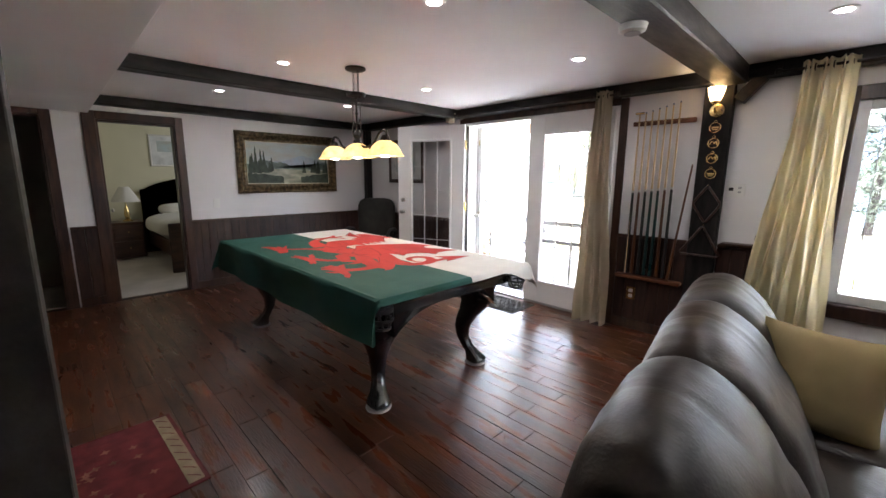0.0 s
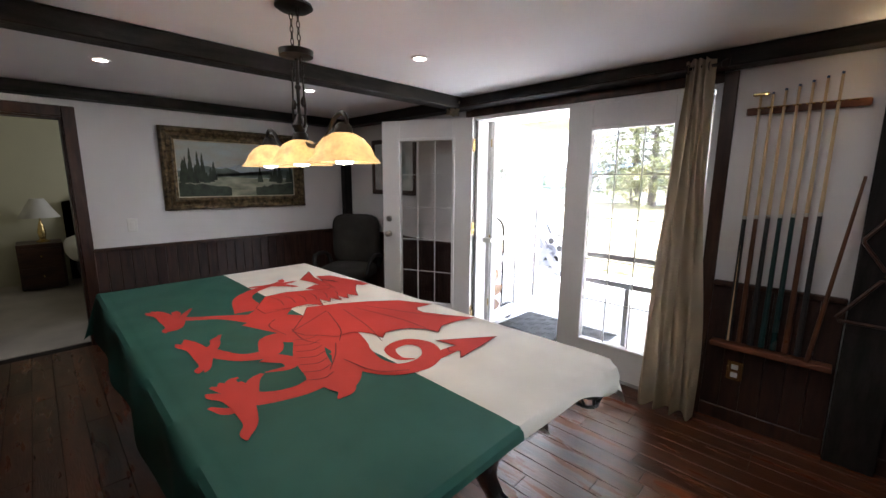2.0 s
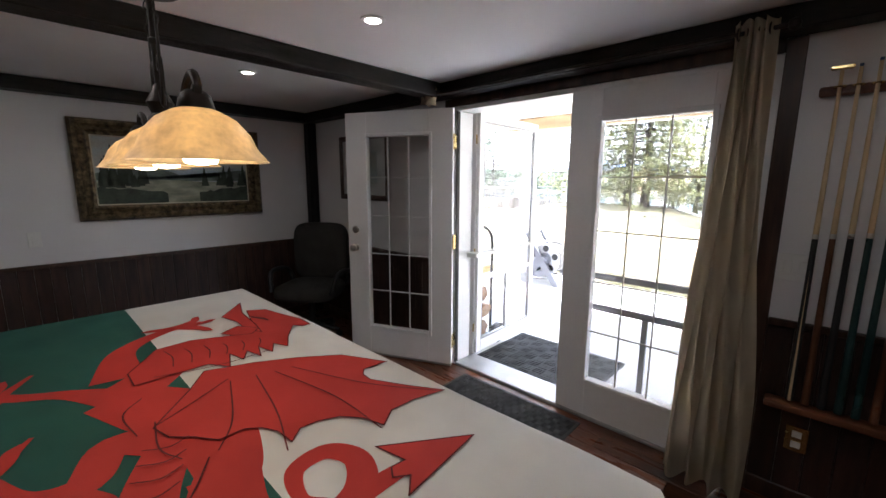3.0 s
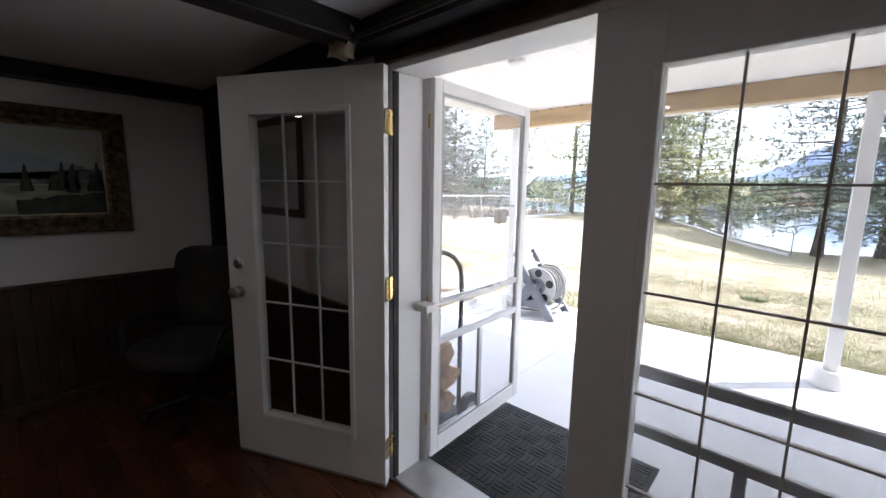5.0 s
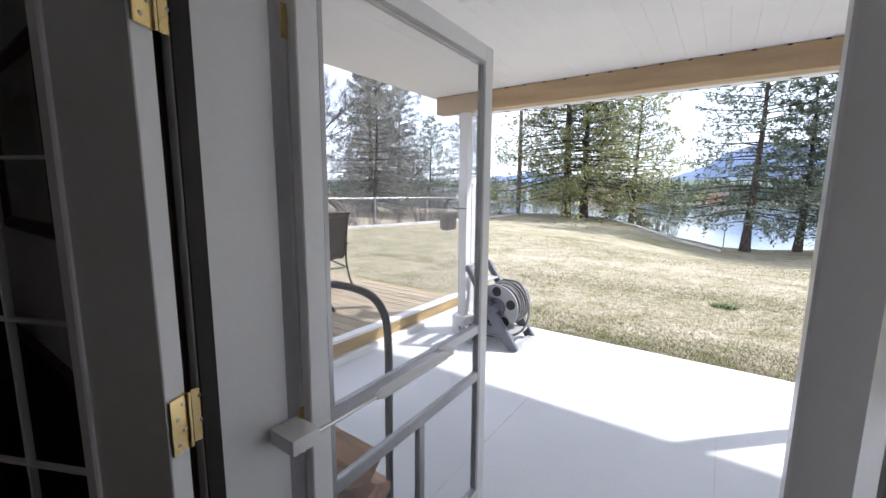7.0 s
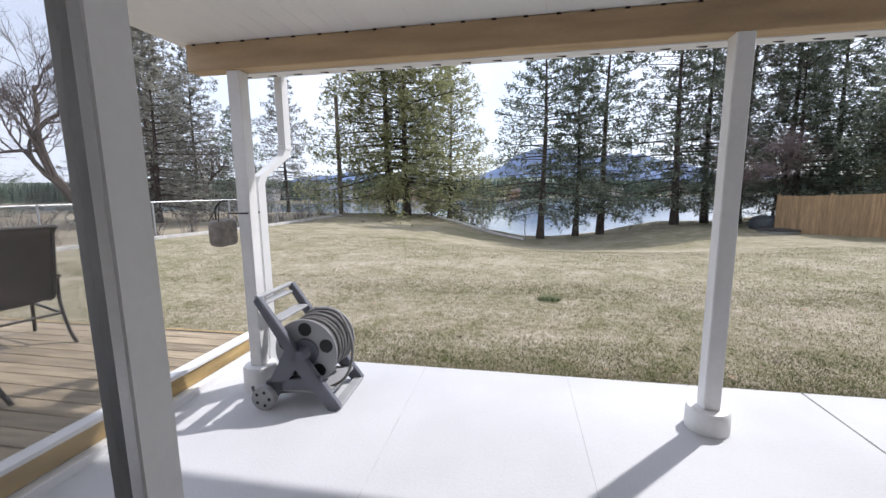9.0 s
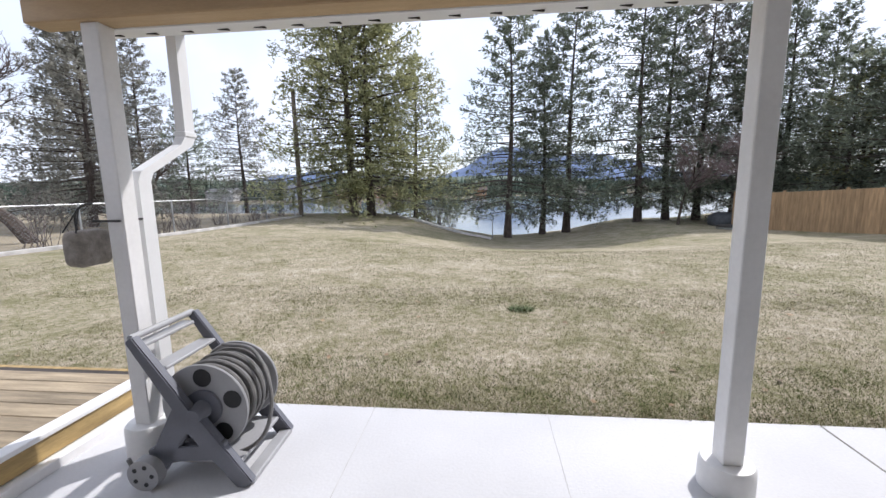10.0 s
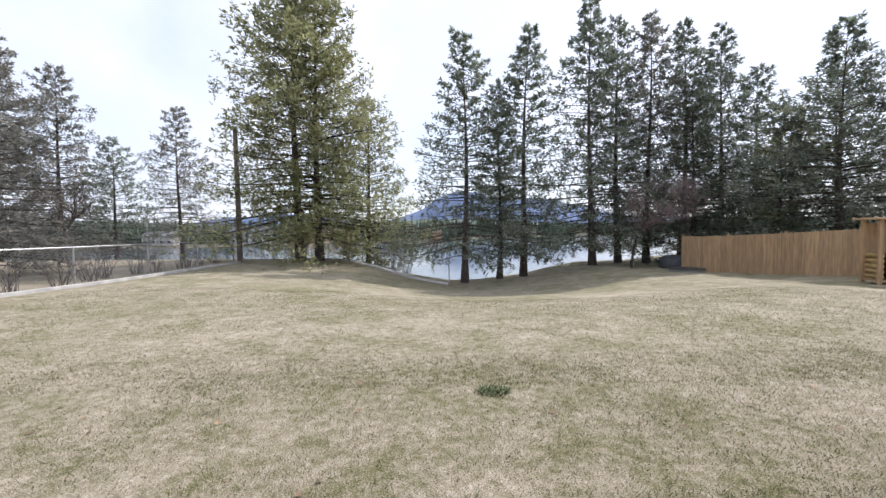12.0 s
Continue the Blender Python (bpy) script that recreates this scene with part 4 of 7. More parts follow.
# curtains
def curtain(name, label, x0, x1, xb0, xb1, y, zt, zb, m, folds, seed):
    c = thing(name, (0, 0, 0), 0, label, "curtain")
    bm = bmesh.new()
    rg = random.Random(seed)
    ph = rg.random() * 6
    def f(u, v):
        z = zt + (zb - zt) * v
        w = smooth01(0, 1, v)
        x = (x0 + (x1 - x0) * u) * (1 - w) + (xb0 + (xb1 - xb0) * u) * w
        amp = 0.028 + 0.018 * v
        yy = y + amp * math.sin(2 * math.pi * folds * u + ph + 0.5 * math.sin(3 * v + ph)) + 0.012 * noise.noise((u * 5, v * 3, seed))
        return Vector((x + 0.01 * math.sin(9 * v + u * 20), yy, z + 0.006 * math.sin(u * folds * 6.3)))
    sheet(bm, f, folds * 12, 30)
    bmesh.ops.solidify(bm, geom=bm.faces[:], thickness=0.003)
    part("drape", bm, m, c, smooth=True)
    for i in range(folds):
        u = (i + 0.5) / folds
        ring = bmesh.new()
        x = x0 + (x1 - x0) * u
        tube(ring, [(x + 0.0, y + 0.024 * math.cos(a * 0.5236), zt - 0.045 + 0.024 * math.sin(a * 0.5236)) for a in range(12)], 0.004, 6, closed=True)
        part("grommet", ring, M_IRON, c, "dark metal grommet")
    return c


curtain("curtain", "beige curtain gathered beside the glazed doors", -1.125, -0.985, -1.225, -0.885, 4.25, 2.15, 0.03, M_CURT, 4, 3)
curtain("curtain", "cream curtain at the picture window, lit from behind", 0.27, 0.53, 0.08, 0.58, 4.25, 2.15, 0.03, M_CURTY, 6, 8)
curtain("curtain", "short end of a beige curtain tucked behind the open door", -3.02, -2.88, -3.0, -2.90, 4.25, 2.165, 2.045, M_CURT, 2, 5)
for x0, x1 in ((-3.03, -0.93), (0.15, 2.95)):
    rod = thing("curtain_rod", (0, 0, 0), 0, "black iron curtain rod on brackets", "curtain rod")
    bm = bmesh.new()
    tube(bm, [(x0, 4.26, 2.11), (x1, 4.26, 2.11)], 0.009, 10)
    part("rod", bm, M_IRON, rod, smooth=True)
    for x in (x0, x1):
        part("finial", lathe(bmesh.new(), [(0, -0.025), (0.018, -0.016), (0.022, 0), (0.018, 0.016), (0, 0.025)], 14), M_IRON, rod, smooth=True, at=pose(x, 4.26, 2.11))
        part("bracket", B((x - 0.006, x + 0.006, 4.26, 4.297, 2.107, 2.119), (x - 0.012, x + 0.012, 4.297, 4.3015, 2.108, 2.16)), M_IRON, rod)


# wall pictures
def frame_bars(w, h, t, d):
    """Moulded frame bars round an opening w by h in the xz plane."""
    bm = bmesh.new()
    prof = [(0, 0), (0.0, d * 0.5), (t * 0.15, d * 0.9), (t * 0.35, d), (t * 0.5, d * 0.7), (t * 0.7, d * 0.85), (t * 0.85, d * 0.45), (t, d * 0.4), (t, 0)]
    cs = []
    for sx, sz in ((-1, -1), (1, -1), (1, 1), (-1, 1)):
        cs.append([bm.verts.new((sx * (w / 2 + t - p), -q, sz * (h / 2 + t - p))) for p, q in prof])
    for i in range(4):
        a, c = cs[i], cs[(i + 1) % 4]
        for j in range(len(prof) - 1):
            bm.faces.new((a[j], c[j], c[j + 1], a[j + 1]))
    bmesh.ops.recalc_face_normals(bm, faces=bm.faces[:])
    return bm


def poly(bm, pts, y):
    f = bm.faces.new([bm.verts.new((x, y, z)) for x, z in pts])
    bmesh.ops.triangulate(bm, faces=[f])


def ridge(x0, x1, base, top, n, seed, rough):
    rg = random.Random(seed)
    up = [(x0 + (x1 - x0) * i / n, top(i / n) + rough * (rg.random() - 0.5)) for i in range(n + 1)]
    return [(x0, base)] + up + [(x1, base)]


pa = thing("landscape_painting", (WX + 0.005, 3.12, 1.567), 90, "oil painting of a mountain lake in a carved gilt frame", "painting")
PWD, PHT = 1.17, 0.555
part("gilt_frame", frame_bars(PWD, PHT, 0.12, 0.06), M_GOLD, pa, smooth=False)
part("inner_fillet", frame_bars(PWD - 0.02, PHT - 0.02, 0.022, 0.014), mat("cream_fillet", (0.6, 0.55, 0.42), 0.5), pa)
M_PSKY = mat("painted_sky", (0.31, 0.38, 0.40), 0.5, var=0.25, scale=5, bump=0.2, bscale=90, stretch=(1, 1, 2), col2=(0.40, 0.38, 0.32))
M_PMT = mat("painted_mountain", (0.246, 0.319, 0.392), 0.5, var=0.3, scale=14, bump=0.2, bscale=90, col2=(0.34, 0.36, 0.38))
M_PHL = mat("painted_hills", (0.131, 0.174, 0.145), 0.5, var=0.3, scale=10, bump=0.2, bscale=90)
M_PLK = mat("painted_lake", (0.34, 0.34, 0.25), 0.5, var=0.2, scale=6, bump=0.2, bscale=90, stretch=(1, 1, 3), col2=(0.14, 0.17, 0.12))
M_PTR = mat("painted_trees", (0.033, 0.051, 0.030), 0.5, var=0.3, scale=14, bump=0.2, bscale=90)
hw, hh = PWD / 2 - 0.01, PHT / 2 - 0.01
bm = bmesh.new(); poly(bm, [(-hw, -hh), (hw, -hh), (hw, hh), (-hw, hh)], -0.004); part("canvas_sky", bm, M_PSKY, pa)
bm = bmesh.new(); poly(bm, ridge(-0.3, hw, -0.05, lambda t: 0.0 + 0.15 * max(0, 1 - abs(t - 0.55) * 3.2) + 0.03 * math.sin(t * 9), 24, 3, 0.03), -0.005); part("canvas_mountain", bm, M_PMT, pa)
bm = bmesh.new(); poly(bm, ridge(-hw, hw, -0.08, lambda t: -0.01 + 0.04 * math.sin(t * 7), 40, 4, 0.03), -0.006); part("canvas_hill", bm, M_PHL, pa)
bm = bmesh.new(); poly(bm, ridge(-hw, hw, -hh, lambda t: -0.085 + 0.01 * math.sin(t * 5), 20, 5, 0.01), -0.007); part("canvas_lake", bm, M_PLK, pa)
bm = bmesh.new()
rg = random.Random(12)
for i in range(26):
    x = -hw + 0.02 + rg.random() * 0.33 if i < 15 else hw - 0.02 - rg.random() * 0.36
    h = (0.30 if i < 6 else 0.17) * (0.6 + 0.6 * rg.random())
    b0 = -0.14 + 0.04 * rg.random()
    zig = []
    for k in range(6):
        w = 0.028 * (1 - k / 6) + 0.004
        zig += [(w, b0 + h * k / 6), (w * 0.45, b0 + h * (k + 0.7) / 6)]
    pts = [(x + w, min(z, hh)) for w, z in zig] + [(x, min(b0 + h, hh))] + [(x - w, min(z, hh)) for w, z in zig[::-1]]
    bt = bmesh.new()
    poly(bt, [(min(max(px, -hw), hw), pz) for px, pz in pts], -0.008 - 0.00008 * i)
    part("canvas_tree", bt, M_PTR, pa)
poly(bm, ridge(-hw, -0.1, -hh, lambda t: -0.13 - 0.05 * t, 14, 8, 0.02), -0.0105)
part("canvas_bank", bm, M_PTR, pa)
bm = bmesh.new(); poly(bm, ridge(0.15, hw, -hh, lambda t: -0.18 + 0.05 * t, 14, 9, 0.02), -0.0106)
part("canvas_bank", bm, M_PTR, pa)

pr = thing("framed_print", (-4.04, WY - 0.004, 1.62), 0, "small print in a dark wooden frame on the corner wall", "framed print")
part("print_frame", frame_bars(0.68, 0.52, 0.05, 0.022), M_BEDW, pr)
bm = bmesh.new(); poly(bm, [(-0.34, -0.26), (0.34, -0.26), (0.34, 0.26), (-0.34, 0.26)], -0.004); part("mount", bm, M_PAPER, pr)
bm = bmesh.new(); poly(bm, [(-0.22, -0.15), (0.22, -0.15), (0.22, 0.15), (-0.22, 0.15)], -0.006); part("print_sheet", bm, M_PSKY, pr)
g = part("print_glass", B((-0.34, 0.34, -0.0095, -0.0085, -0.26, 0.26)), M_GLASS, pr)
g.visible_shadow = False


# switches, outlet, keypad
def plate(name, loc, rz, label, cat, w, h, bits, m=M_WHITEP):
    p = thing(name, loc, rz, label, cat)
    part("cover_plate", B((-w / 2, w / 2, -0.006, 0, -h / 2, h / 2), b=0.002), m, p)
    for x, z, bw, bh, mm in bits:
        part("toggle", B((x - bw / 2, x + bw / 2, -0.011, -0.006, z - bh / 2, z + bh / 2), b=0.0015), mm, p)
    return p


plate("light_switch", (WX + 0.001, 2.15, 1.05), 90, "white light switch on the picture wall", "light switch", 0.075, 0.118, [(0, 0, 0.03, 0.06, M_WHITEP)])
plate("light_switch", (-0.85, WY - 0.001, 1.13), 0, "triple white switch plate beside the curtain", "light switch", 0.19, 0.12, [(-0.055, 0, 0.03, 0.06, M_WHITEP), (0, 0, 0.03, 0.06, M_WHITEP), (0.055, 0, 0.03, 0.06, M_WHITEP)])
plate("wall_outlet", (-0.73, WY - 0.015, 0.345), 0, "ivory double outlet with a brass-coloured plate", "outlet", 0.08, 0.12, [(0, 0.025, 0.034, 0.03, M_WHITEP), (0, -0.025, 0.034, 0.03, M_WHITEP)], M_BRASS)
plate("thermostat", (-0.03, WY - 0.001, 1.31), 0, "white wall thermostat with a small dark display", "thermostat", 0.12, 0.10, [(-0.03, 0.01, 0.03, 0.025, M_BLKP), (0.025, 0.02, 0.02, 0.016, M_GREYAL), (0.025, -0.012, 0.02, 0.016, M_GREYAL)])

# cue rack, cues
rack = thing("cue_rack", (-0.59, WY - 0.002, 0), 0, "red-brown wooden cue rack with brass clips", "cue rack")
bm = B((-0.245, 0.245, -0.03, 0, 1.845, 1.885), b=0.012, seg=3)
part("top_rail", bm, M_RACKW, rack, smooth=True)
part("bottom_shelf", B((-0.27, 0.27, -0.10, -0.016, 0.50, 0.53), b=0.008, seg=2), M_RACKW, rack, smooth=True)
for i in range(8):
    x = -0.185 + i * 0.052
    bm = bmesh.new()
    tube(bm, [(x + 0.016 * math.cos(a), -0.048 + 0.018 * math.sin(a), 1.875) for a in [math.radians(130 + 28 * k) for k in range(11)]], 0.004, 6)
    part("clip", bm, M_BRASS, rack)
for i in range(7):
    xb, xt = -0.185 + i * 0.052, -0.185 + i * 0.052
    c = thing("pool_cue", (-0.59, WY - 0.002, 0), 0, "maple pool cue with a dark butt standing in the rack", "pool cue", "cues in the rack")
    topz = 1.93 + 0.012 * i
    butt = 0.545
    p0, p1 = Vector((xb, -0.065, butt)), Vector((xt, -0.048, topz))
    mid = p0.lerp(p1, 0.53)
    bm = bmesh.new(); tube(bm, [p0, mid], [0.0145, 0.0105], 10); part("butt", bm, [M_BLKP, M_CUEB, M_BLKP, M_CUEG, M_CUEG, M_CUEB, M_BLKP][i], c, smooth=True)
    bm = bmesh.new(); tube(bm, [mid, p1], [0.0104, 0.0062], 10); part("shaft", bm, M_MAPLE, c, "pale maple shaft", True)
    bm = bmesh.new(); tube(bm, [p1, p1 + Vector((0, 0, 0.012))], 0.006, 8); part("tip", bm, M_TIP, c)
    bm = bmesh.new(); tube(bm, [mid - Vector((0, 0, 0.01)), mid + Vector((0, 0, 0.01))], 0.0112, 10); part("joint_ring", bm, M_NICKEL, c)
cb = thing("bridge_stick", (-0.44, WY - 0.085, 0.53), 0, "wooden cue leaning beside the post", "pool cue")
bm = bmesh.new(); tube(bm, [(0.02, 0, 0.002), (0.115, 0.012, 0.98)], [0.012, 0.007], 10); part("shaft", bm, M_CUEB, cb, smooth=True)
br = thing("cue_bridge", (-0.775, WY - 0.05, 0.545), 0, "cue bridge with a crosspiece hung in the rack", "cue bridge")
bm = bmesh.new(); tube(bm, [(0.0, -0.02, 0), (0.0, 0, 1.40)], [0.012, 0.006], 8); part("shaft", bm, M_MAPLE, br, smooth=True)
part("crosspiece", B((-0.035, 0.035, -0.008, 0.008, 1.395, 1.412), b=0.004), M_BRASS, br)

# sconce, horse brasses and racking triangles on the post
PF = 4.375
sc = thing("wall_sconce", (-0.205, PF - 0.001, 1.93), 0, "brass wall sconce with a lit frilled glass shade", "wall sconce")
part("back_plate", lathe(bmesh.new(), [(0.0, 0.012), (0.03, 0.011), (0.048, 0.006), (0.05, 0.0)], 28), M_BRASS, sc, smooth=True, at=pose(0, 0, -0.02, 90, 0, 0))
bm = bmesh.new(); tube(bm, spline([(0, -0.01, -0.02), (0, -0.05, -0.035), (0, -0.075, -0.01), (0, -0.075, 0.02)], 6), 0.007, 8); part("arm", bm, M_BRASS, sc, smooth=True)
part("cup", lathe(bmesh.new(), [(0.008, 0), (0.024, 0.008), (0.032, 0.02), (0.030, 0.026), (0, 0.026)], 20), M_BRASS, sc, smooth=True, at=pose(0, -0.075, 0.015))
bm = bmesh.new()
def frill(u, v):
    a = 2 * math.pi * u
    r = 0.030 + 0.018 * math.sin(v * 2.4) + (0.012 + 0.006 * math.sin(8 * a)) * v ** 3
    return Vector((r * math.cos(a), r * math.sin(a), 0.105 * v + 0.006 * v ** 3 * math.sin(8 * a)))
sheet(bm, frill, 48, 10, close_u=True)
# sconce glass also emits a little, imitating the light shining through it
M_SCON = mat("frosted_sconce_glass", (0.85, 0.72, 0.5), 0.4, var=0.05, trans=0.5, emit=((1.0, 0.72, 0.38), 0.05))
part("shade", bm, M_SCON, sc, "lit frosted glass shade", True, at=pose(0, -0.075, 0.035))
lamp("sconce_light", 'POINT', (-0.205, PF - 0.076, 2.045), 0.08, (1, 0.76, 0.48), 0.025)
for i, z in enumerate((1.785, 1.668, 1.552, 1.435)):
    hb = thing("horse_brass", (-0.203 + 0.002 * i, PF - 0.001, z), 0, "round pierced horse brass on the black post", "horse brass", "horse brasses")
    bm = bmesh.new()
    tube(bm, [(0.036 * math.cos(a * 0.2618), -0.004, 0.036 * math.sin(a * 0.2618)) for a in range(24)], 0.0045, 6, closed=True)
    tube(bm, [(0.010 * math.cos(a * 0.5236), -0.004, 0.047 + 0.008 * math.sin(a * 0.5236)) for a in range(12)], 0.003, 5, closed=True)
    part("rim", bm, M_BRASS, hb, smooth=True)
    if i in (0, 3):
        em = B((-0.024, 0.024, -0.006, -0.001, -0.006, 0.008), (-0.018, 0.018, -0.006, -0.001, -0.018, -0.010), b=0.001)
    else:
        em = bmesh.new(); tube(em, spline([(-0.025, -0.004, -0.01), (-0.008, -0.004, 0.016), (0.006, -0.004, -0.004), (0.02, -0.004, 0.014), (0.024, -0.004, -0.012)], 4), 0.005, 6)
    part("emblem", em, M_BRASS, hb)


def rack_frame(name, pts, label):
    t = thing(name, (-0.2, PF - 0.012, 0), 0, label, "ball rack")
    bm = bmesh.new()
    k = len(pts)
    fine = []
    for i in range(k):
        a, c = Vector(pts[i]), Vector(pts[(i + 1) % k])
        fine += [a.lerp(c, 0.06), a.lerp(c, 0.94)]
    tube(bm, fine, 0.009, 8, closed=True)
    part("bent_frame", bm, M_BEDW, t, smooth=True)
    bm = bmesh.new(); tube(bm, [(pts[0][0], 0.011, pts[0][2] + 0.002), (pts[0][0], -0.012, pts[0][2] + 0.004)], 0.003, 6); part("peg", bm, M_BRASS, t)


rack_frame("diamond_rack", [(0.0, 0, 1.345), (0.10, 0, 1.20), (0.005, 0, 1.05), (-0.095, 0, 1.20)], "brown wooden diamond ball rack hung on the post")
rack_frame("triangle_rack", [(0.0, -0.02, 1.03), (0.14, -0.02, 0.79), (-0.15, -0.02, 0.79)], "brown wooden triangle ball rack hung on the post")
sh = thing("wall_ledge", (0.06, WY - 0.036, 0.89), 0, "narrow dark ledge on the wainscot cap", "ledge")
part("board", B((-0.13, 0.13, -0.06, 0.034, 0.002, 0.018), b=0.003), M_BEDW, sh)
vs = thing("wooden_bottle", (0.165, WY - 0.05, 0.908), 0, "small turned brown wooden bottle on the ledge", "ornament")
part("body", lathe(bmesh.new(), [(0.028, 0), (0.032, 0.02), (0.030, 0.07), (0.014, 0.095), (0.012, 0.13), (0.016, 0.14), (0, 0.14)], 18), M_RACKW, vs, smooth=True)


# leather sofa and cushion
def puff(bm, c, s, p=3.0, n=18, bulge=0.0):
    """A rounded cushion: superellipsoid at c with half sizes s."""
    def sp(v, e):
        return math.copysign(abs(v) ** e, v)
    e = 2 / p
    rows = []
    for i in range(n + 1):
        ph = -math.pi / 2 + math.pi * i / n
        rows.append([bm.verts.new((c[0] + s[0] * sp(math.cos(ph), e) * sp(math.cos(2 * math.pi * j / (2 * n)), e),
                                   c[1] + s[1] * sp(math.cos(ph), e) * sp(math.sin(2 * math.pi * j / (2 * n)), e),
                                   c[2] + s[2] * sp(math.sin(ph), e) + bulge * math.cos(ph) * math.cos(2 * math.pi * j / (2 * n)))) for j in range(2 * n)])
    for a, d in zip(rows, rows[1:]):
        for j in range(2 * n):
            bm.faces.new((a[j], a[(j + 1) % (2 * n)], d[(j + 1) % (2 * n)], d[j]))
    bmesh.ops.remove_doubles(bm, verts=bm.verts[:], dist=0.0005)
    return bm


def crumple(bm, amp, f, seed):
    bm.normal_update()
    for v in bm.verts:
        v.co += v.normal * amp * (noise.noise(v.co * f + Vector((seed, 0, 0))) + 0.5 * noise.noise(v.co * f * 2.7))
    return bm


sofa = thing("leather_sofa", (0.265, 1.20, 0), 7.4, "brown leather recliner sofa seen from behind", "sofa")
SL = 1.78
PROFILE = spline([(0.10, 0.34, 0), (0.06, 0.52, 0), (0.042, 0.72, 0), (0.055, 0.86, 0), (0.105, 0.945, 0), (0.20, 0.968, 0), (0.31, 0.91, 0), (0.41, 0.79, 0), (0.49, 0.63, 0), (0.54, 0.48, 0), (0.53, 0.38, 0)], 5)


def barrel(y0, w, seed):
    """One back cushion: the rounded section carried along, drawn in towards both ends, with a middle seam."""
    bm = bmesh.new()
    n, c = 44, Vector((0.30, 0.50))
    rows = []
    for i in range(n + 1):
        u = -1 + 2 * i / n
        u = math.copysign(1 - (1 - abs(u)) ** 1.6, u)
        k = 0.76 + 0.24 * max(0.0, 1 - abs(u) ** 4.2) ** 0.42 - 0.012 * math.exp(-(u / 0.025) ** 2)
        row = []
        for j, p in enumerate(PROFILE):
            q = c + (Vector((p.x, p.y)) - c) * k
            fold = 0.010 * math.exp(-((p.y - 0.80) / 0.03) ** 2) * (1 if p.x > 0.35 else 0)
            crease = 0.007 * math.sin(u * 16 + p.y * 9 + seed) * abs(u) ** 5 + 0.009 * noise.noise((p.x * 5, u * 2.2 + seed, p.y * 5)) + 0.004 * noise.noise((p.x * 14, u * 6 + seed, p.y * 9))
            d = (q - c).normalized()
            q = q + d * (crease - fold)
            row.append(bm.verts.new((q.x, y0 + w / 2 + u * w / 2, q.y)))
        rows.append(row)
    for r, t in zip(rows, rows[1:]):
        for j in range(len(r) - 1):
            bm.faces.new((r[j], t[j], t[j + 1], r[j + 1]))
    bm.faces.new(rows[0])
    bm.faces.new(rows[-1][::-1])
    bmesh.ops.recalc_face_normals(bm, faces=bm.faces[:])
    return bm


part("base", B((0.10, 0.95, 0.03, SL, 0.03, 0.40), b=0.04, seg=3), M_LEATHER, sofa, smooth=True)
part("back_shell", crumple(puff(bmesh.new(), (0.12, SL / 2, 0.40), (0.095, SL / 2 - 0.005, 0.36), 7, 22), 0.006, 5, 1), M_LEATHER, sofa, smooth=True)
for y0, w in ((0.0, 0.60), (0.585, 0.605), (1.175, 0.605)):
    part("back_cushion", barrel(y0, w, 3 + y0 * 7), M_LEATHER, sofa, smooth=True)
    part("seat_cushion", crumple(puff(bmesh.new(), (0.74, y0 + w / 2, 0.43), (0.31, w / 2, 0.09), 4.0, 20), 0.01, 6, 9 + y0), M_LEATHER, sofa, smooth=True)
part("arm", crumple(puff(bmesh.new(), (0.66, SL + 0.10, 0.33), (0.42, 0.13, 0.25), 3.4, 20), 0.012, 5, 14), M_LEATHER, sofa, smooth=True)
for x in (0.16, 0.9):
    for y in (0.1, SL - 0.1):
        part("foot", B((x - 0.04, x + 0.04, y - 0.04, y + 0.04, 0, 0.032)), M_BLKP, sofa)
cush = thing("throw_cushion", (0.62, 2.53, 0.505), 0, "square tan cushion propped on the leather sofa", "cushion")
bm = bmesh.new()
def pil(u, v, s):
    x, y = 2 * u - 1, 2 * v - 1
    k = (1 - abs(x) ** 2.6) * (1 - abs(y) ** 2.6)
    pinch = 1 - 0.07 * (1 - abs(x)) * abs(y) - 0.0
    return Vector((0.188 * x * (1 - 0.08 * (1 - y * y)), s * 0.075 * max(0, k) ** 0.55 + 0.006 * noise.noise((x * 3, y * 3, s)), 0.188 * y * (1 - 0.08 * (1 - x * x))))
sheet(bm, lambda u, v: pil(u, v, 1), 20, 20)
sheet(bm, lambda u, v: pil(u, v, -1), 20, 20)
bmesh.ops.remove_doubles(bm, verts=bm.verts[:], dist=0.004)
bmesh.ops.recalc_face_normals(bm, faces=bm.faces[:])
part("cover", bm, M_PILLOW, cush, smooth=True, at=pose(0, 0, 0.183, -14, 6, 14))


# corner armchair
ch = thing("office_armchair", (-4.27, 3.95, 0), 35, "dark upholstered swivel armchair in the corner", "armchair")
part("seat", puff(bmesh.new(), (0, 0, 0.46), (0.29, 0.28, 0.075), 4, 16), M_OLIVE, ch, smooth=True)
part("backrest", puff(bmesh.new(), (0, 0.27, 0.79), (0.285, 0.075, 0.29), 4.5, 18), M_OLIVE, ch, smooth=True)
for s in (-1, 1):
    bm = bmesh.new(); tube(bm, spline([(s * 0.28, 0.2, 0.48), (s * 0.33, 0.16, 0.62), (s * 0.33, -0.12, 0.64), (s * 0.29, -0.2, 0.47)], 6), 0.022, 8)
    part("armrest", bm, M_BLKP, ch, smooth=True)
bm = bmesh.new(); tube(bm, [(0, 0, 0.09), (0, 0, 0.39)], 0.03, 12); part("column", bm, M_BLKP, ch, smooth=True)
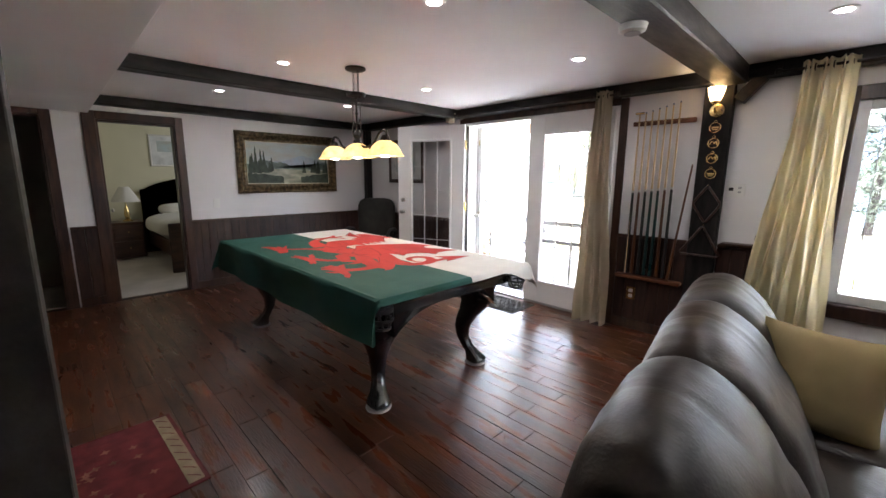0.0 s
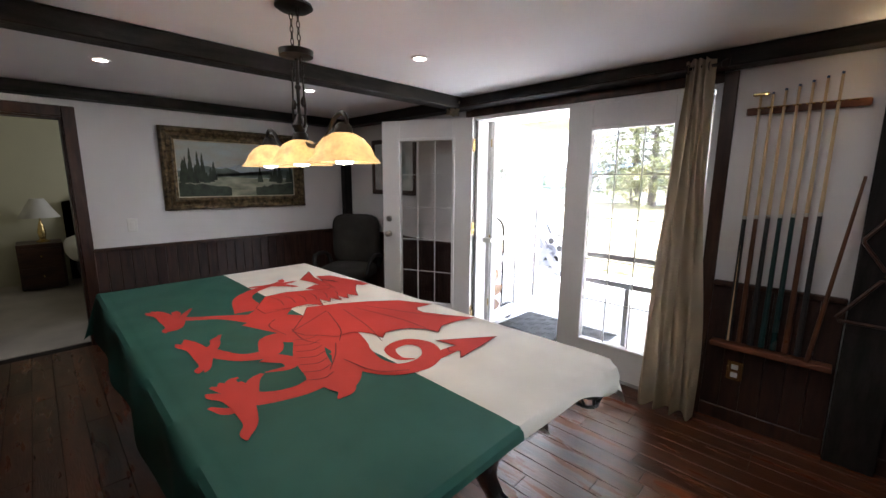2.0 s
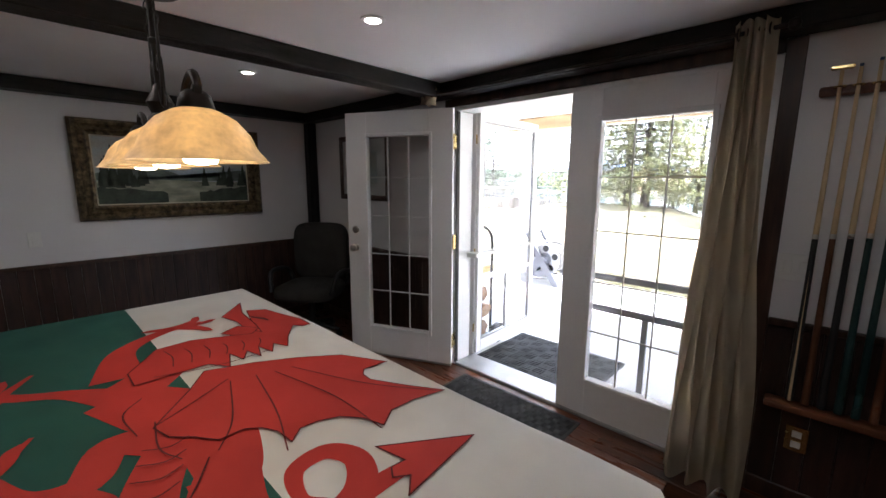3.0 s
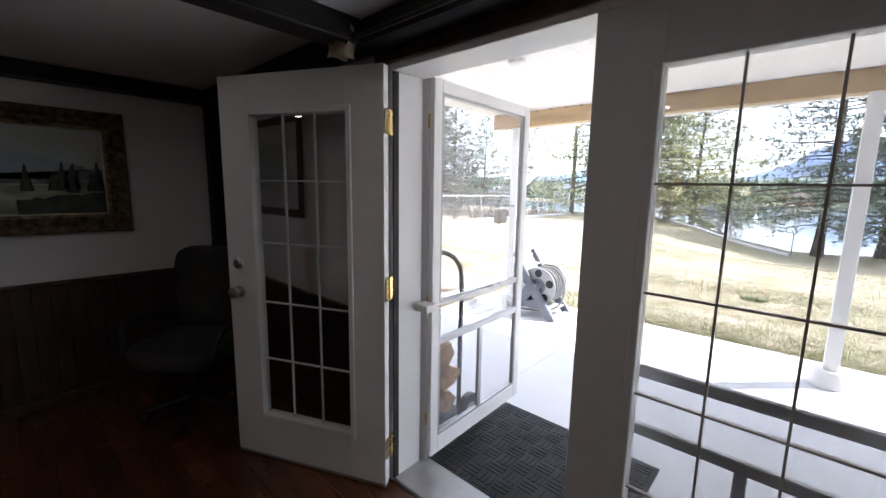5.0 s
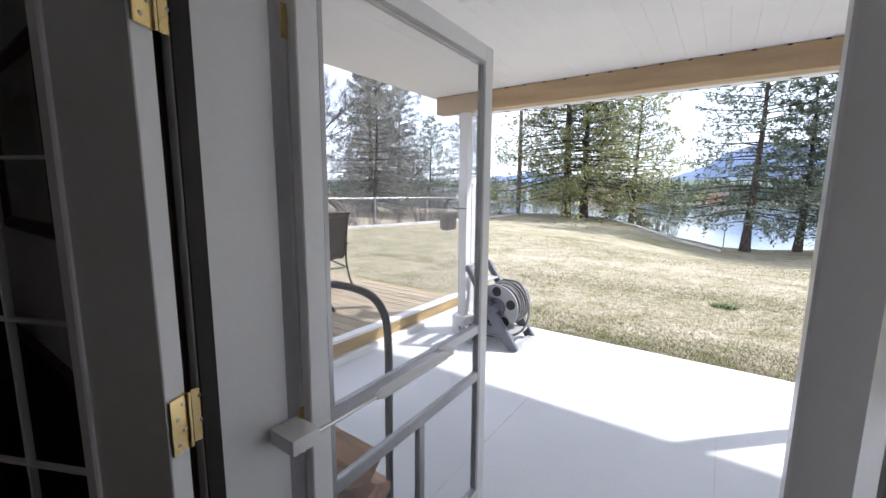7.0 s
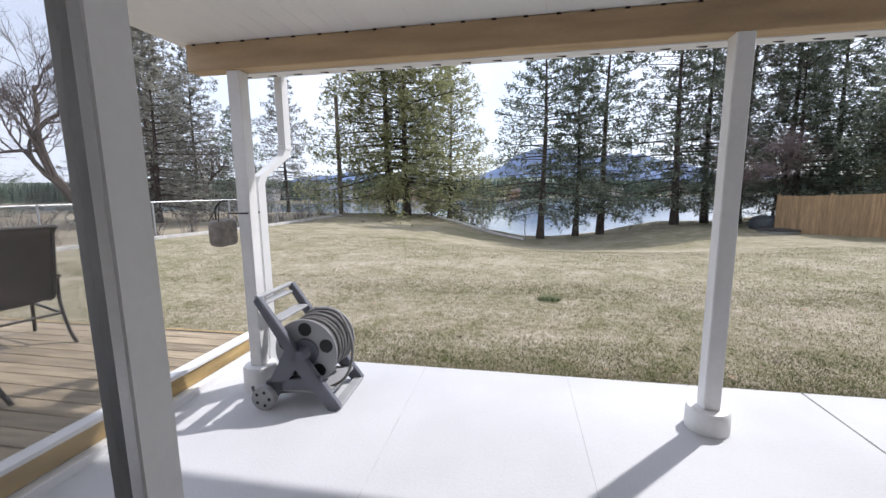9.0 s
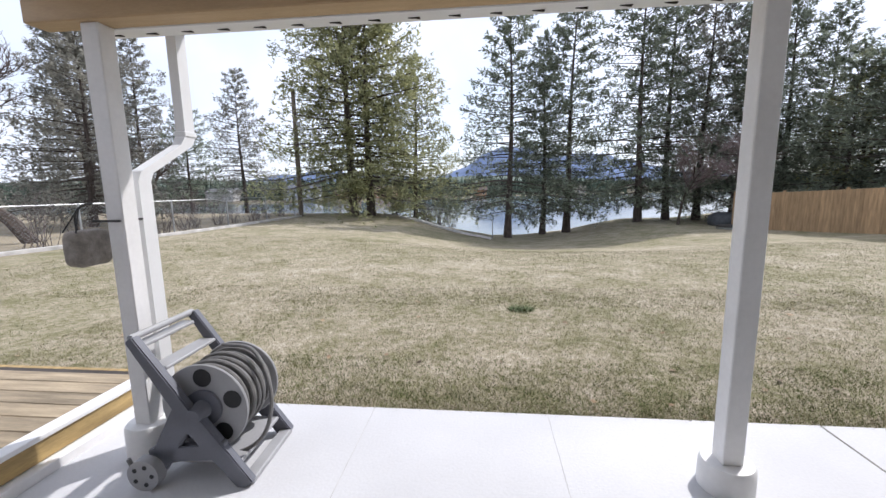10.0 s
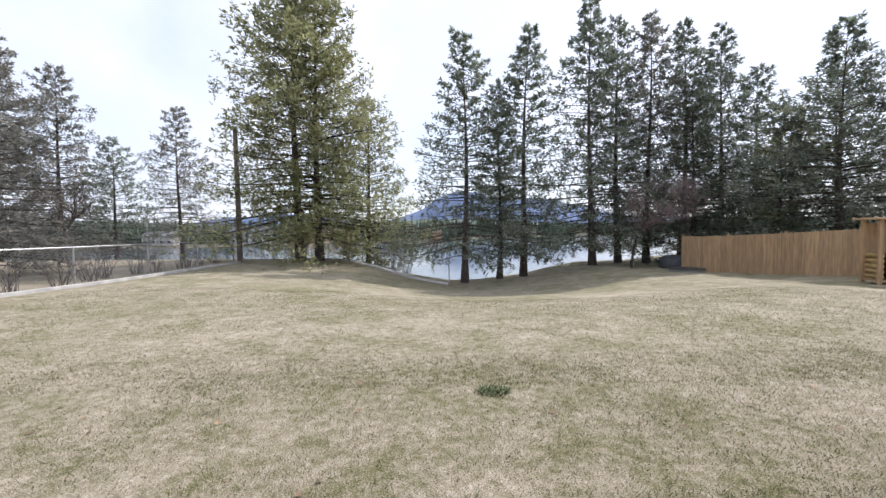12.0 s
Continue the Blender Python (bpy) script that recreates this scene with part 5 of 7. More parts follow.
for i in range(5):
    a = 2 * math.pi * i / 5
    bm = bmesh.new(); tube(bm, [(0.02 * math.cos(a), 0.02 * math.sin(a), 0.12), (0.27 * math.cos(a), 0.27 * math.sin(a), 0.075)], [0.025, 0.016], 8)
    sp = part("spoke", bm, M_BLKP, ch, smooth=True)
    bm = bmesh.new(); tube(bm, [(0.27 * math.cos(a) - 0.02, 0.27 * math.sin(a), 0.03), (0.27 * math.cos(a) + 0.02, 0.27 * math.sin(a), 0.03)], 0.03, 14); part("castor", bm, M_BLKP, sp, smooth=True)


# mats and rug
def ribbed_mat(name, x0, x1, y0, y1, z, m, label, cells):
    t = thing(name, (x0, y0, z), 0, label, "door mat")
    w, d = x1 - x0, y1 - y0
    part("backing", B((0, w, 0, d, 0, 0.006), b=0.002), m, t)
    bm = bmesh.new()
    nx, ny = cells
    for i in range(nx):
        for j in range(ny):
            cx, cy = 0.02 + (w - 0.04) * (i + 0.5) / nx, 0.02 + (d - 0.04) * (j + 0.5) / ny
            sx, sy = (w - 0.04) / nx * 0.44, (d - 0.04) / ny * 0.44
            for k in (-0.66, 0.0, 0.66):
                if (i + j) % 2:
                    bx = (cx - sx, cx + sx, cy + sy * k - sy * 0.2, cy + sy * k + sy * 0.2)
                else:
                    bx = (cx + sx * k - sx * 0.2, cx + sx * k + sx * 0.2, cy - sy, cy + sy)
                x0_, x1_, y0_, y1_ = bx
                add_mesh(bm, [(x0_, y0_, 0.006), (x1_, y0_, 0.006), (x1_, y1_, 0.006), (x0_, y1_, 0.006), (x0_, y0_, 0.011), (x1_, y0_, 0.011), (x1_, y1_, 0.011), (x0_, y1_, 0.011)],
                         [(0, 1, 5, 4), (1, 2, 6, 5), (2, 3, 7, 6), (3, 0, 4, 7), (4, 5, 6, 7)])
    part("tread", bm, m, t)
    return t


ribbed_mat("door_mat", -2.95, -1.88, 4.72, 5.65, GZ, M_MATB, "black rubber door mat with a moulded tread on the slab", (10, 9))
ribbed_mat("floor_mat", -2.66, -1.71, 3.95, 4.37, 0.0, M_MATG, "charcoal ribbed mat inside the doors", (30, 8))
# the rug's long border runs from (-2.05, 1.00) to (-1.32, 1.03); it lies towards the south
rug = thing("oriental_rug", (-2.05, 1.0, 0), 2.5, "burgundy oriental rug with a cream patterned end border", "rug")
part("rug_body", B((0, 0.74, -1.4, 0, 0, 0.010), b=0.003), M_RUG, rug)
part("end_border", B((0.02, 0.72, -0.085, -0.02, 0.0098, 0.012)), M_RUGT, rug, "cream patterned border")
bm = bmesh.new()
rg = random.Random(21)
for k in range(9):
    x = 0.05 + 0.075 * k
    tube(bm, spline([(x, -0.075, 0.0125), (x + 0.02, -0.055, 0.0125), (x + 0.03, -0.045, 0.0125), (x + 0.05, -0.03, 0.0125)], 3), 0.0035, 4, flat=0.3)
part("border_motif", bm, M_RUG, rug)
M_RUGF = mat("rust_rug_motif", (0.30, 0.12, 0.08), 0.95, var=0.3, scale=10)
for k in range(70):
    x, y = 0.06 + rg.random() * 0.62, -0.14 - rg.random() * 1.15
    ring = []
    for q in range(12):
        a = q * 0.5236 + rg.random() * 0.2
        r = (0.024, 0.015, 0.009)[q % 3]
        ring.append((x + r * math.cos(a), y + r * math.sin(a), 0.0112))
    bm = bmesh.new()
    add_mesh(bm, [(x, y, 0.0114)] + ring, [(0, 1 + q, 1 + (q + 1) % 12) for q in range(12)])
    part("flower_motif", bm, M_RUGF, rug)

# bedroom: bed, lamp on a night stand, picture, door leaf
bed = thing("bed", (-7.15, 2.86, 0), 0, "cherry wood bed with white linen", "bed")
part("mattress", puff(bmesh.new(), (0.0, 0, 0.50), (1.0, 0.95, 0.14), 8, 16), M_LINEN, bed, smooth=True)
part("duvet", crumple(puff(bmesh.new(), (-0.1, 0, 0.60), (0.85, 1.12, 0.16), 4, 22), 0.03, 3, 2), M_LINEN, bed, smooth=True)
for s in (-1, 1):
    part("pillow", puff(bmesh.new(), (-0.78, s * 0.5, 0.80), (0.22, 0.36, 0.10), 3, 14), M_LINEN, bed, smooth=True)
bm = bmesh.new()
def hb_(u, v):
    y = -1.06 + 2.12 * u
    top = 1.12 + 0.24 * math.cos(min(1, abs(y) / 1.0) * math.pi / 2) ** 0.7
    return Vector((-1.08, y, 0.02 + top * v))
sheet(bm, hb_, 30, 4)
bmesh.ops.solidify(bm, geom=bm.faces[:], thickness=0.06)
part("headboard", bm, M_BEDW, bed, "arched cherry headboard")
part("side_rail", B((-1.0, 1.0, -1.0, -0.96, 0.18, 0.42), b=0.01), M_BEDW, bed)
part("side_rail", B((-1.0, 1.0, 0.96, 1.0, 0.18, 0.42), b=0.01), M_BEDW, bed)
part("footboard", B((1.0, 1.06, -1.06, 1.06, 0.0, 0.72), b=0.012), M_BEDW, bed)
ns = thing("night_stand", (-7.98, 1.52, 0), 0, "dark wooden night stand", "night stand")
part("carcass", B((-0.24, 0.24, -0.22, 0.22, 0.03, 0.62), b=0.006), M_BEDW, ns)
for z in (0.2, 0.46):
    d_ = part("drawer", B((0.241, 0.256, -0.20, 0.20, z - 0.11, z + 0.11), b=0.004), M_BEDW, ns)
    part("knob", lathe(bmesh.new(), [(0.006, 0), (0.014, 0.012), (0.01, 0.02), (0, 0.021)], 10), M_BRASS, d_, at=pose(0.256, 0, z, 0, 90, 0))
tl = thing("table_lamp", (-7.98, 1.56, 0.62), 0, "table lamp with a white conical shade", "table lamp")
part("base", lathe(bmesh.new(), [(0.07, 0), (0.07, 0.015), (0.03, 0.04), (0.045, 0.12), (0.03, 0.22), (0.01, 0.28), (0.008, 0.38)], 18), M_BRASS, tl, smooth=True)
part("shade", lathe(bmesh.new(), [(0.205, 0.33), (0.07, 0.58), (0.067, 0.58), (0.20, 0.33)], 28), M_LINEN, tl, "white cloth shade", True)
bp = thing("bedroom_print", (BX + 0.004, 2.36, 1.83), 90, "pale seascape print on the cream bedroom wall", "framed print")
part("print_frame", frame_bars(0.62, 0.50, 0.03, 0.02), M_LINEN, bp)
bm = bmesh.new(); poly(bm, [(-0.31, -0.25), (0.31, -0.25), (0.31, 0.25), (-0.31, 0.25)], -0.004); part("print_sheet", bm, M_PAPER, bp)
bm = bmesh.new(); poly(bm, [(-0.22, -0.02), (0.22, -0.02), (0.22, 0.17), (-0.22, 0.17)], -0.006); part("print_picture", bm, M_PSKY, bp)
bd = thing("door_3", (WX - 0.13, BY0 + 0.022, 0.012), 176, "dark walnut bedroom door standing open", "door", kind="structure")
part("leaf", B((0, 0.70, 0, 0.038, 0, 1.93), b=0.003), M_TRIM, bd)
for z0, z1 in ((0.18, 0.85), (1.0, 1.75)):
    part("panel", B((0.12, 0.58, -0.004, 0.042, z0, z1), b=0.006), M_TRIM, bd)
part("door_handle", lathe(bmesh.new(), [(0.024, 0), (0.024, 0.006), (0.009, 0.012), (0.009, 0.03), (0.026, 0.04), (0.02, 0.056), (0, 0.058)], 16), M_NICKEL, bd, "satin nickel knob", True, at=pose(0.635, 0, 0.95, 90, 0, 0))
# added area lamp brightens the bedroom in place of daylight
lamp("bedroom_fill_light", 'AREA', (-6.6, 4.3, 1.5), 0.85, (0.95, 0.97, 1.0), 1.2, (-6.8, 1.0, 0.6))
# unseen frame added behind that lamp; the wall has no opening
wn_ = thing("window_2", (-6.6, 4.497, 1.5), 0, "added unseen white window frame on the solid bedroom wall", "window", kind="structure")
part("window_frame", B((-0.65, -0.58, -0.02, 0, -0.5, 0.5), (0.58, 0.65, -0.02, 0, -0.5, 0.5), (-0.58, 0.58, -0.02, 0, 0.43, 0.5), (-0.58, 0.58, -0.02, 0, -0.5, -0.43)), M_PVC, wn_)

# ---- outdoors: ground, lake and distance ----
def lawn_mat(name, blades=False):
    m = bpy.data.materials.new(name)
    m.use_nodes = True
    n, l = m.node_tree.nodes, m.node_tree.links
    p = n["Principled BSDF"]
    p.inputs["Roughness"].default_value = 0.9
    p.inputs["Specular IOR Level"].default_value = 0.2
    geo = n.new("ShaderNodeNewGeometry")
    tex = []
    for sc_ in (0.28, 1.9, 11.0, 90.0):
        t = n.new("ShaderNodeTexNoise")
        t.inputs["Scale"].default_value, t.inputs["Detail"].default_value = sc_, 5
        l.new(geo.outputs["Position"], t.inputs["Vector"])
        tex.append(t.outputs["Fac"])
    def wsum(parts):
        acc = None
        for src, w in parts:
            mu = n.new("ShaderNodeMath")
            mu.operation = 'MULTIPLY_ADD'
            l.new(src, mu.inputs[0])
            mu.inputs[1].default_value = w
            if acc is None:
                mu.inputs[2].default_value = 0.0
            else:
                l.new(acc, mu.inputs[2])
            acc = mu.outputs[0]
        return acc
    parts = [(tex[0], 0.24), (tex[1], 0.26), (tex[2], 0.34), (tex[3], 0.44)]
    if blades:
        parts = [(tex[0], 0.30), (tex[1], 0.38), (tex[2], 0.2), (geo.outputs["Random Per Island"], 0.40)]
    ramp = n.new("ShaderNodeValToRGB")
    l.new(wsum(parts), ramp.inputs[0])
    e = ramp.color_ramp.elements
    e[0].position, e[0].color = 0.50, (0.135, 0.130, 0.058, 1)
    e[1].position, e[1].color = 0.80, (0.55, 0.48, 0.385, 1)
    for pos, c in ((0.58, (0.205, 0.192, 0.10, 1)), (0.645, (0.315, 0.275, 0.19, 1)), (0.71, (0.40, 0.345, 0.255, 1))):
        x = e.new(pos)
        x.color = c
    l.new(ramp.outputs[0], p.inputs["Base Color"])
    if not blades:
        bp = n.new("ShaderNodeBump")
        bp.inputs["Strength"].default_value, bp.inputs["Distance"].default_value = 0.9, 0.03
        l.new(wsum([(tex[2], 0.6), (tex[3], 0.6)]), bp.inputs["Height"])
        l.new(bp.outputs[0], p.inputs["Normal"])
    return m


M_LAWN = lawn_mat("dry_spring_lawn")
M_BLADE = lawn_mat("grass_blades", True)
M_FIELD = mat("dry_field_earth", (0.30, 0.25, 0.17), 0.95, var=0.2, scale=0.5, bump=0.6, bscale=15, col2=(0.17, 0.14, 0.09))
# forest green is lightened so the colour carries the haze over the lake
M_FOREST = mat("far_forest_hazed", (0.075, 0.105, 0.075), 0.95, var=0.3, scale=0.05, bump=0.5, bscale=0.4, island=0.3)
M_SHORE = mat("far_shore_ground", (0.20, 0.17, 0.11), 0.95, var=0.3, scale=0.05, bump=0.2, bscale=1.0)
M_WATER = mat("lake_water", (0.05, 0.075, 0.09), 0.12, var=0.1, scale=0.05, bump=0.25, bscale=0.8, stretch=(0.5, 1.5, 1), rvar=0.05, spec=0.6)
# distance haze is put into the mountains' blue base colour
M_MOUNT = mat("mountain_haze_blue", (0.10, 0.15, 0.27), 0.95, var=0.15, scale=0.004, bump=0.0)
M_BARK = mat("dark_pine_bark", (0.085, 0.066, 0.055), 0.9, var=0.35, scale=6, bump=0.8, bscale=25, stretch=(3, 3, 0.6))
M_BARKG = mat("grey_brown_bark", (0.085, 0.065, 0.052), 0.9, var=0.3, scale=8, bump=0.8, bscale=30)
M_TWIG = mat("grey_mauve_twigs", (0.12, 0.096, 0.09), 0.9, var=0.2, scale=3, bump=0.0)
M_DECK = mat("weathered_deck_wood", (0.34, 0.27, 0.18), 0.75, var=0.2, scale=4, bump=0.4, bscale=40, stretch=(0.7, 6, 6), rand=0.16)
M_FASCIA = mat("yellow_treated_timber", (0.42, 0.29, 0.12), 0.7, var=0.2, scale=3, bump=0.3, bscale=40, stretch=(6, 0.7, 4))
M_FENCEW = mat("cedar_fence_board", (0.42, 0.275, 0.15), 0.8, var=0.15, scale=3, bump=0.3, bscale=30, stretch=(5, 5, 0.6), rand=0.16)
M_GALV = mat("galvanised_steel", (0.42, 0.43, 0.43), 0.5, 0.7, var=0.1)
M_CURB = mat("pale_concrete_edging", (0.60, 0.58, 0.55), 0.9, var=0.15, scale=3, bump=0.5, bscale=40)
M_PGREY = mat("grey_reel_plastic", (0.13, 0.135, 0.16), 0.5, var=0.06, bump=0.1)
M_PLGREY = mat("light_grey_reel_plastic", (0.36, 0.36, 0.37), 0.5, var=0.05, bump=0.1)
M_HOSE = mat("grey_garden_hose", (0.19, 0.185, 0.18), 0.5, var=0.1, scale=20)
M_POLE = mat("weathered_pole_wood", (0.18, 0.15, 0.12), 0.9, var=0.25, scale=5, bump=0.4, stretch=(4, 4, 0.5))


def needle_mat(name, col, col2):
    return mat(name, col, 0.8, var=0.25, scale=0.8, bump=0.0, bscale=4, col2=col2, island=0.35, trans=0.5, spec=0.2)


# needle colours are lifted above real foliage to paint in the distance mist
M_NEEDLE = needle_mat("misted_dark_conifer_needles", (0.235, 0.262, 0.195), (0.165, 0.188, 0.145))
M_NEEDLEL = needle_mat("misted_yellow_green_conifer_needles", (0.34, 0.34, 0.18), (0.24, 0.25, 0.14))
M_NEEDLEB = needle_mat("misted_grey_green_larch_needles", (0.27, 0.26, 0.22), (0.19, 0.188, 0.165))

PROF_X = [-40, -13, -9, -6, -4, -2, 0, 3, 5, 7, 11, 14, 20, 60]
PROF_Z = [0, 0, -0.08, -0.40, -0.88, -1.32, -1.42, -1.28, -0.9, -0.62, -0.70, -0.55, -0.45, -0.4]
EDGE_X = [-300, -60, -13, -9, -5, -1, 3, 7, 12, 20, 60, 300]
EDGE_Y = [40, 36, 30.5, 32.5, 29.5, 31.0, 33, 34, 36, 40, 44, 48]
SHORE_X = [-900, -250, -90, 0, 120, 400, 900]
SHORE_Y = [120, 150, 185, 260, 330, 420, 500]


def hz(x, y):
    if y < 8.6 and x > -14:
        base = -0.16
    else:
        base = -0.118
    base += 0.12 * smooth01(-6, -13.5, x) if x < -6 else 0
    z = base + float(np.interp(x, PROF_X, PROF_Z)) * smooth01(12.5, 28, y)
    ye = float(np.interp(x, EDGE_X, EDGE_Y))
    z -= 6.0 * smooth01(ye, ye + 12, y)
    ys = float(np.interp(x, SHORE_X, SHORE_Y))
    if y > ys - 8:
        z += 3.2 * smooth01(ys - 8, ys + 12, y) + 26 * smooth01(ys + 20, ys + 420, y) * (0.7 + 0.3 * math.sin(x * 0.011 + 1)) - 24 * smooth01(1500, 2600, y)
    return z


def axis(points):
    out = []
    for a, b_, step in points:
        k = max(1, round((b_ - a) / step))
        out += [a + (b_ - a) * i / k for i in range(k)]
    return out + [points[-1][1]]


gx = axis([(-3000, -600, 400), (-600, -120, 40), (-120, -30, 6), (-30, -16, 1), (-16, 16, 0.4), (16, 30, 1), (30, 120, 6), (120, 600, 40), (600, 3000, 400)])
gy = axis([(-3000, -200, 400), (-200, 0, 40), (0, 8.42, 1.2), (8.42, 20, 0.4), (20, 46, 0.5), (46, 120, 6), (120, 620, 14), (620, 3200, 200)])
verts = [(x, y, hz(x, y) + (0.012 * noise.noise((x * 0.9, y * 0.9, 0)) if 8.5 < y < 40 else 0)) for y in gy for x in gx]
nx = len(gx)
faces, mi = [], []
for j in range(len(gy) - 1):
    for i in range(nx - 1):
        x, y = (gx[i] + gx[i + 1]) / 2, (gy[j] + gy[j + 1]) / 2
        faces.append((j * nx + i, j * nx + i + 1, (j + 1) * nx + i + 1, (j + 1) * nx + i))
        ys = float(np.interp(x, SHORE_X, SHORE_Y))
        ye = float(np.interp(x, EDGE_X, EDGE_Y))
        left = float(np.interp(y, [8, 13.5, 19.2, 28.5], [-14.2, -13.9, -12.75, -12.8]))
        if y > ys + 25:
            mi.append(2)
        elif y > ye + 2.5 or y > 60:
            mi.append(3)
        elif x < left or x > 24 or y < -2:
            mi.append(1)
        else:
            mi.append(0)
me = bpy.data.meshes.new("ground")
me.from_pydata(verts, [], faces)
for m in (M_LAWN, M_FIELD, M_FOREST, M_SHORE):
    me.materials.append(m)
me.polygons.foreach_set("material_index", mi)
me.shade_smooth()
tagged(new("ground", me), "dry straw-coloured lawn sloping to a lake", "ground", kind="structure")
bm = bmesh.new()
add_mesh(bm, [(-3000, 30, -4.0), (3000, 30, -4.0), (3000, 700, -4.0), (-3000, 700, -4.0)], [(0, 1, 2, 3)])
solo("lake_water", bm, M_WATER, "calm pale lake reflecting the sky", "lake", kind="structure")

# blades of grass, thick near the slab
rs = np.random.RandomState(4)
def blades(n, x0, x1, y0, y1, h0, h1, w):
    x, y = rs.uniform(x0, x1, n), y0 + (y1 - y0) * rs.uniform(0, 1, n) ** 1.3
    z = np.interp(x, PROF_X, PROF_Z) * np.array([smooth01(12.5, 28, q) for q in y]) - 0.12
    z += np.where(x < -6, 0.12 * np.clip((-6 - x) / 7.5, 0, 1) ** 2 * (3 - 2 * np.clip((-6 - x) / 7.5, 0, 1)), 0)
    a, h, lean = rs.uniform(0, 6.283, n), rs.uniform(h0, h1, n), rs.uniform(0.2, 1.3, n)
    la = rs.uniform(0, 6.283, n)
    dx, dy = np.cos(a) * w, np.sin(a) * w
    tip = np.stack([x + np.cos(la) * lean * h, y + np.sin(la) * lean * h, z + h * 0.8], 1)
    v = np.stack([np.stack([x - dx, y - dy, z], 1), np.stack([x + dx, y + dy, z], 1), tip], 1).reshape(-1, 3)
    return v
bv = np.concatenate([blades(90000, -7.0, 3.0, 8.43, 12.0, 0.015, 0.04, 0.0022), blades(70000, -12, 9, 11.0, 19.0, 0.02, 0.045, 0.004), blades(6000, -4.7, 6, 8.41, 8.55, 0.02, 0.055, 0.0025)])
me = bpy.data.meshes.new("grass_blades")
me.from_pydata(bv.tolist(), [], [(3 * i, 3 * i + 1, 3 * i + 2) for i in range(len(bv) // 3)])
me.materials.append(M_BLADE)
tagged(new("grass_blades", me), "short dry straw and green grass blades", "grass", kind="stuff")
gv = np.concatenate([blades(26000, -4.7, 8, 8.41, 9.3, 0.02, 0.05, 0.0025), blades(7000, -12, -4.7, 8.6, 12.5, 0.02, 0.05, 0.003), blades(12000, -5, 8, 8.6, 11.5, 0.02, 0.045, 0.0025)])
me = bpy.data.meshes.new("green_grass")
me.from_pydata(gv.tolist(), [], [(3 * i, 3 * i + 1, 3 * i + 2) for i in range(len(gv) // 3)])
me.materials.append(mat("fresh_grass_blade", (0.13, 0.155, 0.055), 0.85, var=0.25, scale=2, bump=0.0, island=0.5, trans=0.3, spec=0.2))
tagged(new("green_grass", me), "greener grass blades along the slab edge", "grass", kind="stuff")
rg = random.Random(9)
bm = bmesh.new()
for i in range(150):
    x, y = rg.uniform(-7, 5), 8.5 + 9 * rg.random() ** 1.6
    z = hz(x, y) + 0.012
    a, s = rg.random() * 6.28, rg.uniform(0.015, 0.045)
    c, d = math.cos(a) * s, math.sin(a) * s
    add_mesh(bm, [(x - c, y - d, z + 0.01 * rg.random()), (x + d * 0.6, y - c * 0.6, z), (x + c, y + d, z + 0.018 * rg.random()), (x - d * 0.6, y + c * 0.6, z + 0.01)], [(0, 1, 2, 3)])
solo("dead_leaves", bm, mat("dead_leaf", (0.25, 0.17, 0.10), 0.8, var=0.3, scale=8, island=0.5), "scattered dry brown leaves on the lawn", "leaves", kind="stuff")
bm = bmesh.new()
for i in range(160):
    a, r_ = rg.random() * 6.28, 0.13 * rg.random() ** 0.6
    x, y = -1.90 + r_ * math.cos(a) * 1.3, 10.85 + r_ * math.sin(a)
    b_ = rg.random() * 6.28
    add_mesh(bm, [(x - 0.008 * math.sin(b_), y + 0.008 * math.cos(b_), -0.115), (x + 0.008 * math.sin(b_), y - 0.008 * math.cos(b_), -0.115), (x + 0.05 * math.cos(b_), y + 0.05 * math.sin(b_), -0.07)], [(0, 1, 2)])
solo("weed_tuft", bm, mat("fresh_green_weed", (0.13, 0.17, 0.065), 0.8, var=0.2), "small tuft of fresh green weed in the lawn", "weed")

# mountains and far woods
def mountain(name, x0, x1, y, zfun, seed, m, label):
    bm = bmesh.new()
    n = 90
    rows = []
    for k, (dy, f) in enumerate(((0, 0.0), (300, 0.45), (600, 0.85), (800, 1.0), (1200, 0.2))):
        rows.append([bm.verts.new((x0 + (x1 - x0) * i / n, y + dy, -5 + f * (zfun(i / n) + 30 * noise.noise((i * 0.25, k * 0.7, seed)) + 14 * noise.noise((i * 0.9, k, seed))))) for i in range(n + 1)])
    for a, c in zip(rows, rows[1:]):
        for i in range(n):
            bm.faces.new((a[i], a[i + 1], c[i + 1], c[i]))
    return solo(name, bm, m, label, "mountain", kind="structure", smooth=True)


# both ranges get their haze from the material colour alone
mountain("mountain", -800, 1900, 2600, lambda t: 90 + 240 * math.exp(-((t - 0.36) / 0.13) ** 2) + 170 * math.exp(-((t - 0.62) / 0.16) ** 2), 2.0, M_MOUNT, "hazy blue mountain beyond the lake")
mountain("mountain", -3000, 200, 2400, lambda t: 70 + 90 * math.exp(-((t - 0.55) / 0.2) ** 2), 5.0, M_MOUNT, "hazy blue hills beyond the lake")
rg = random.Random(31)
fv, ff = [], []
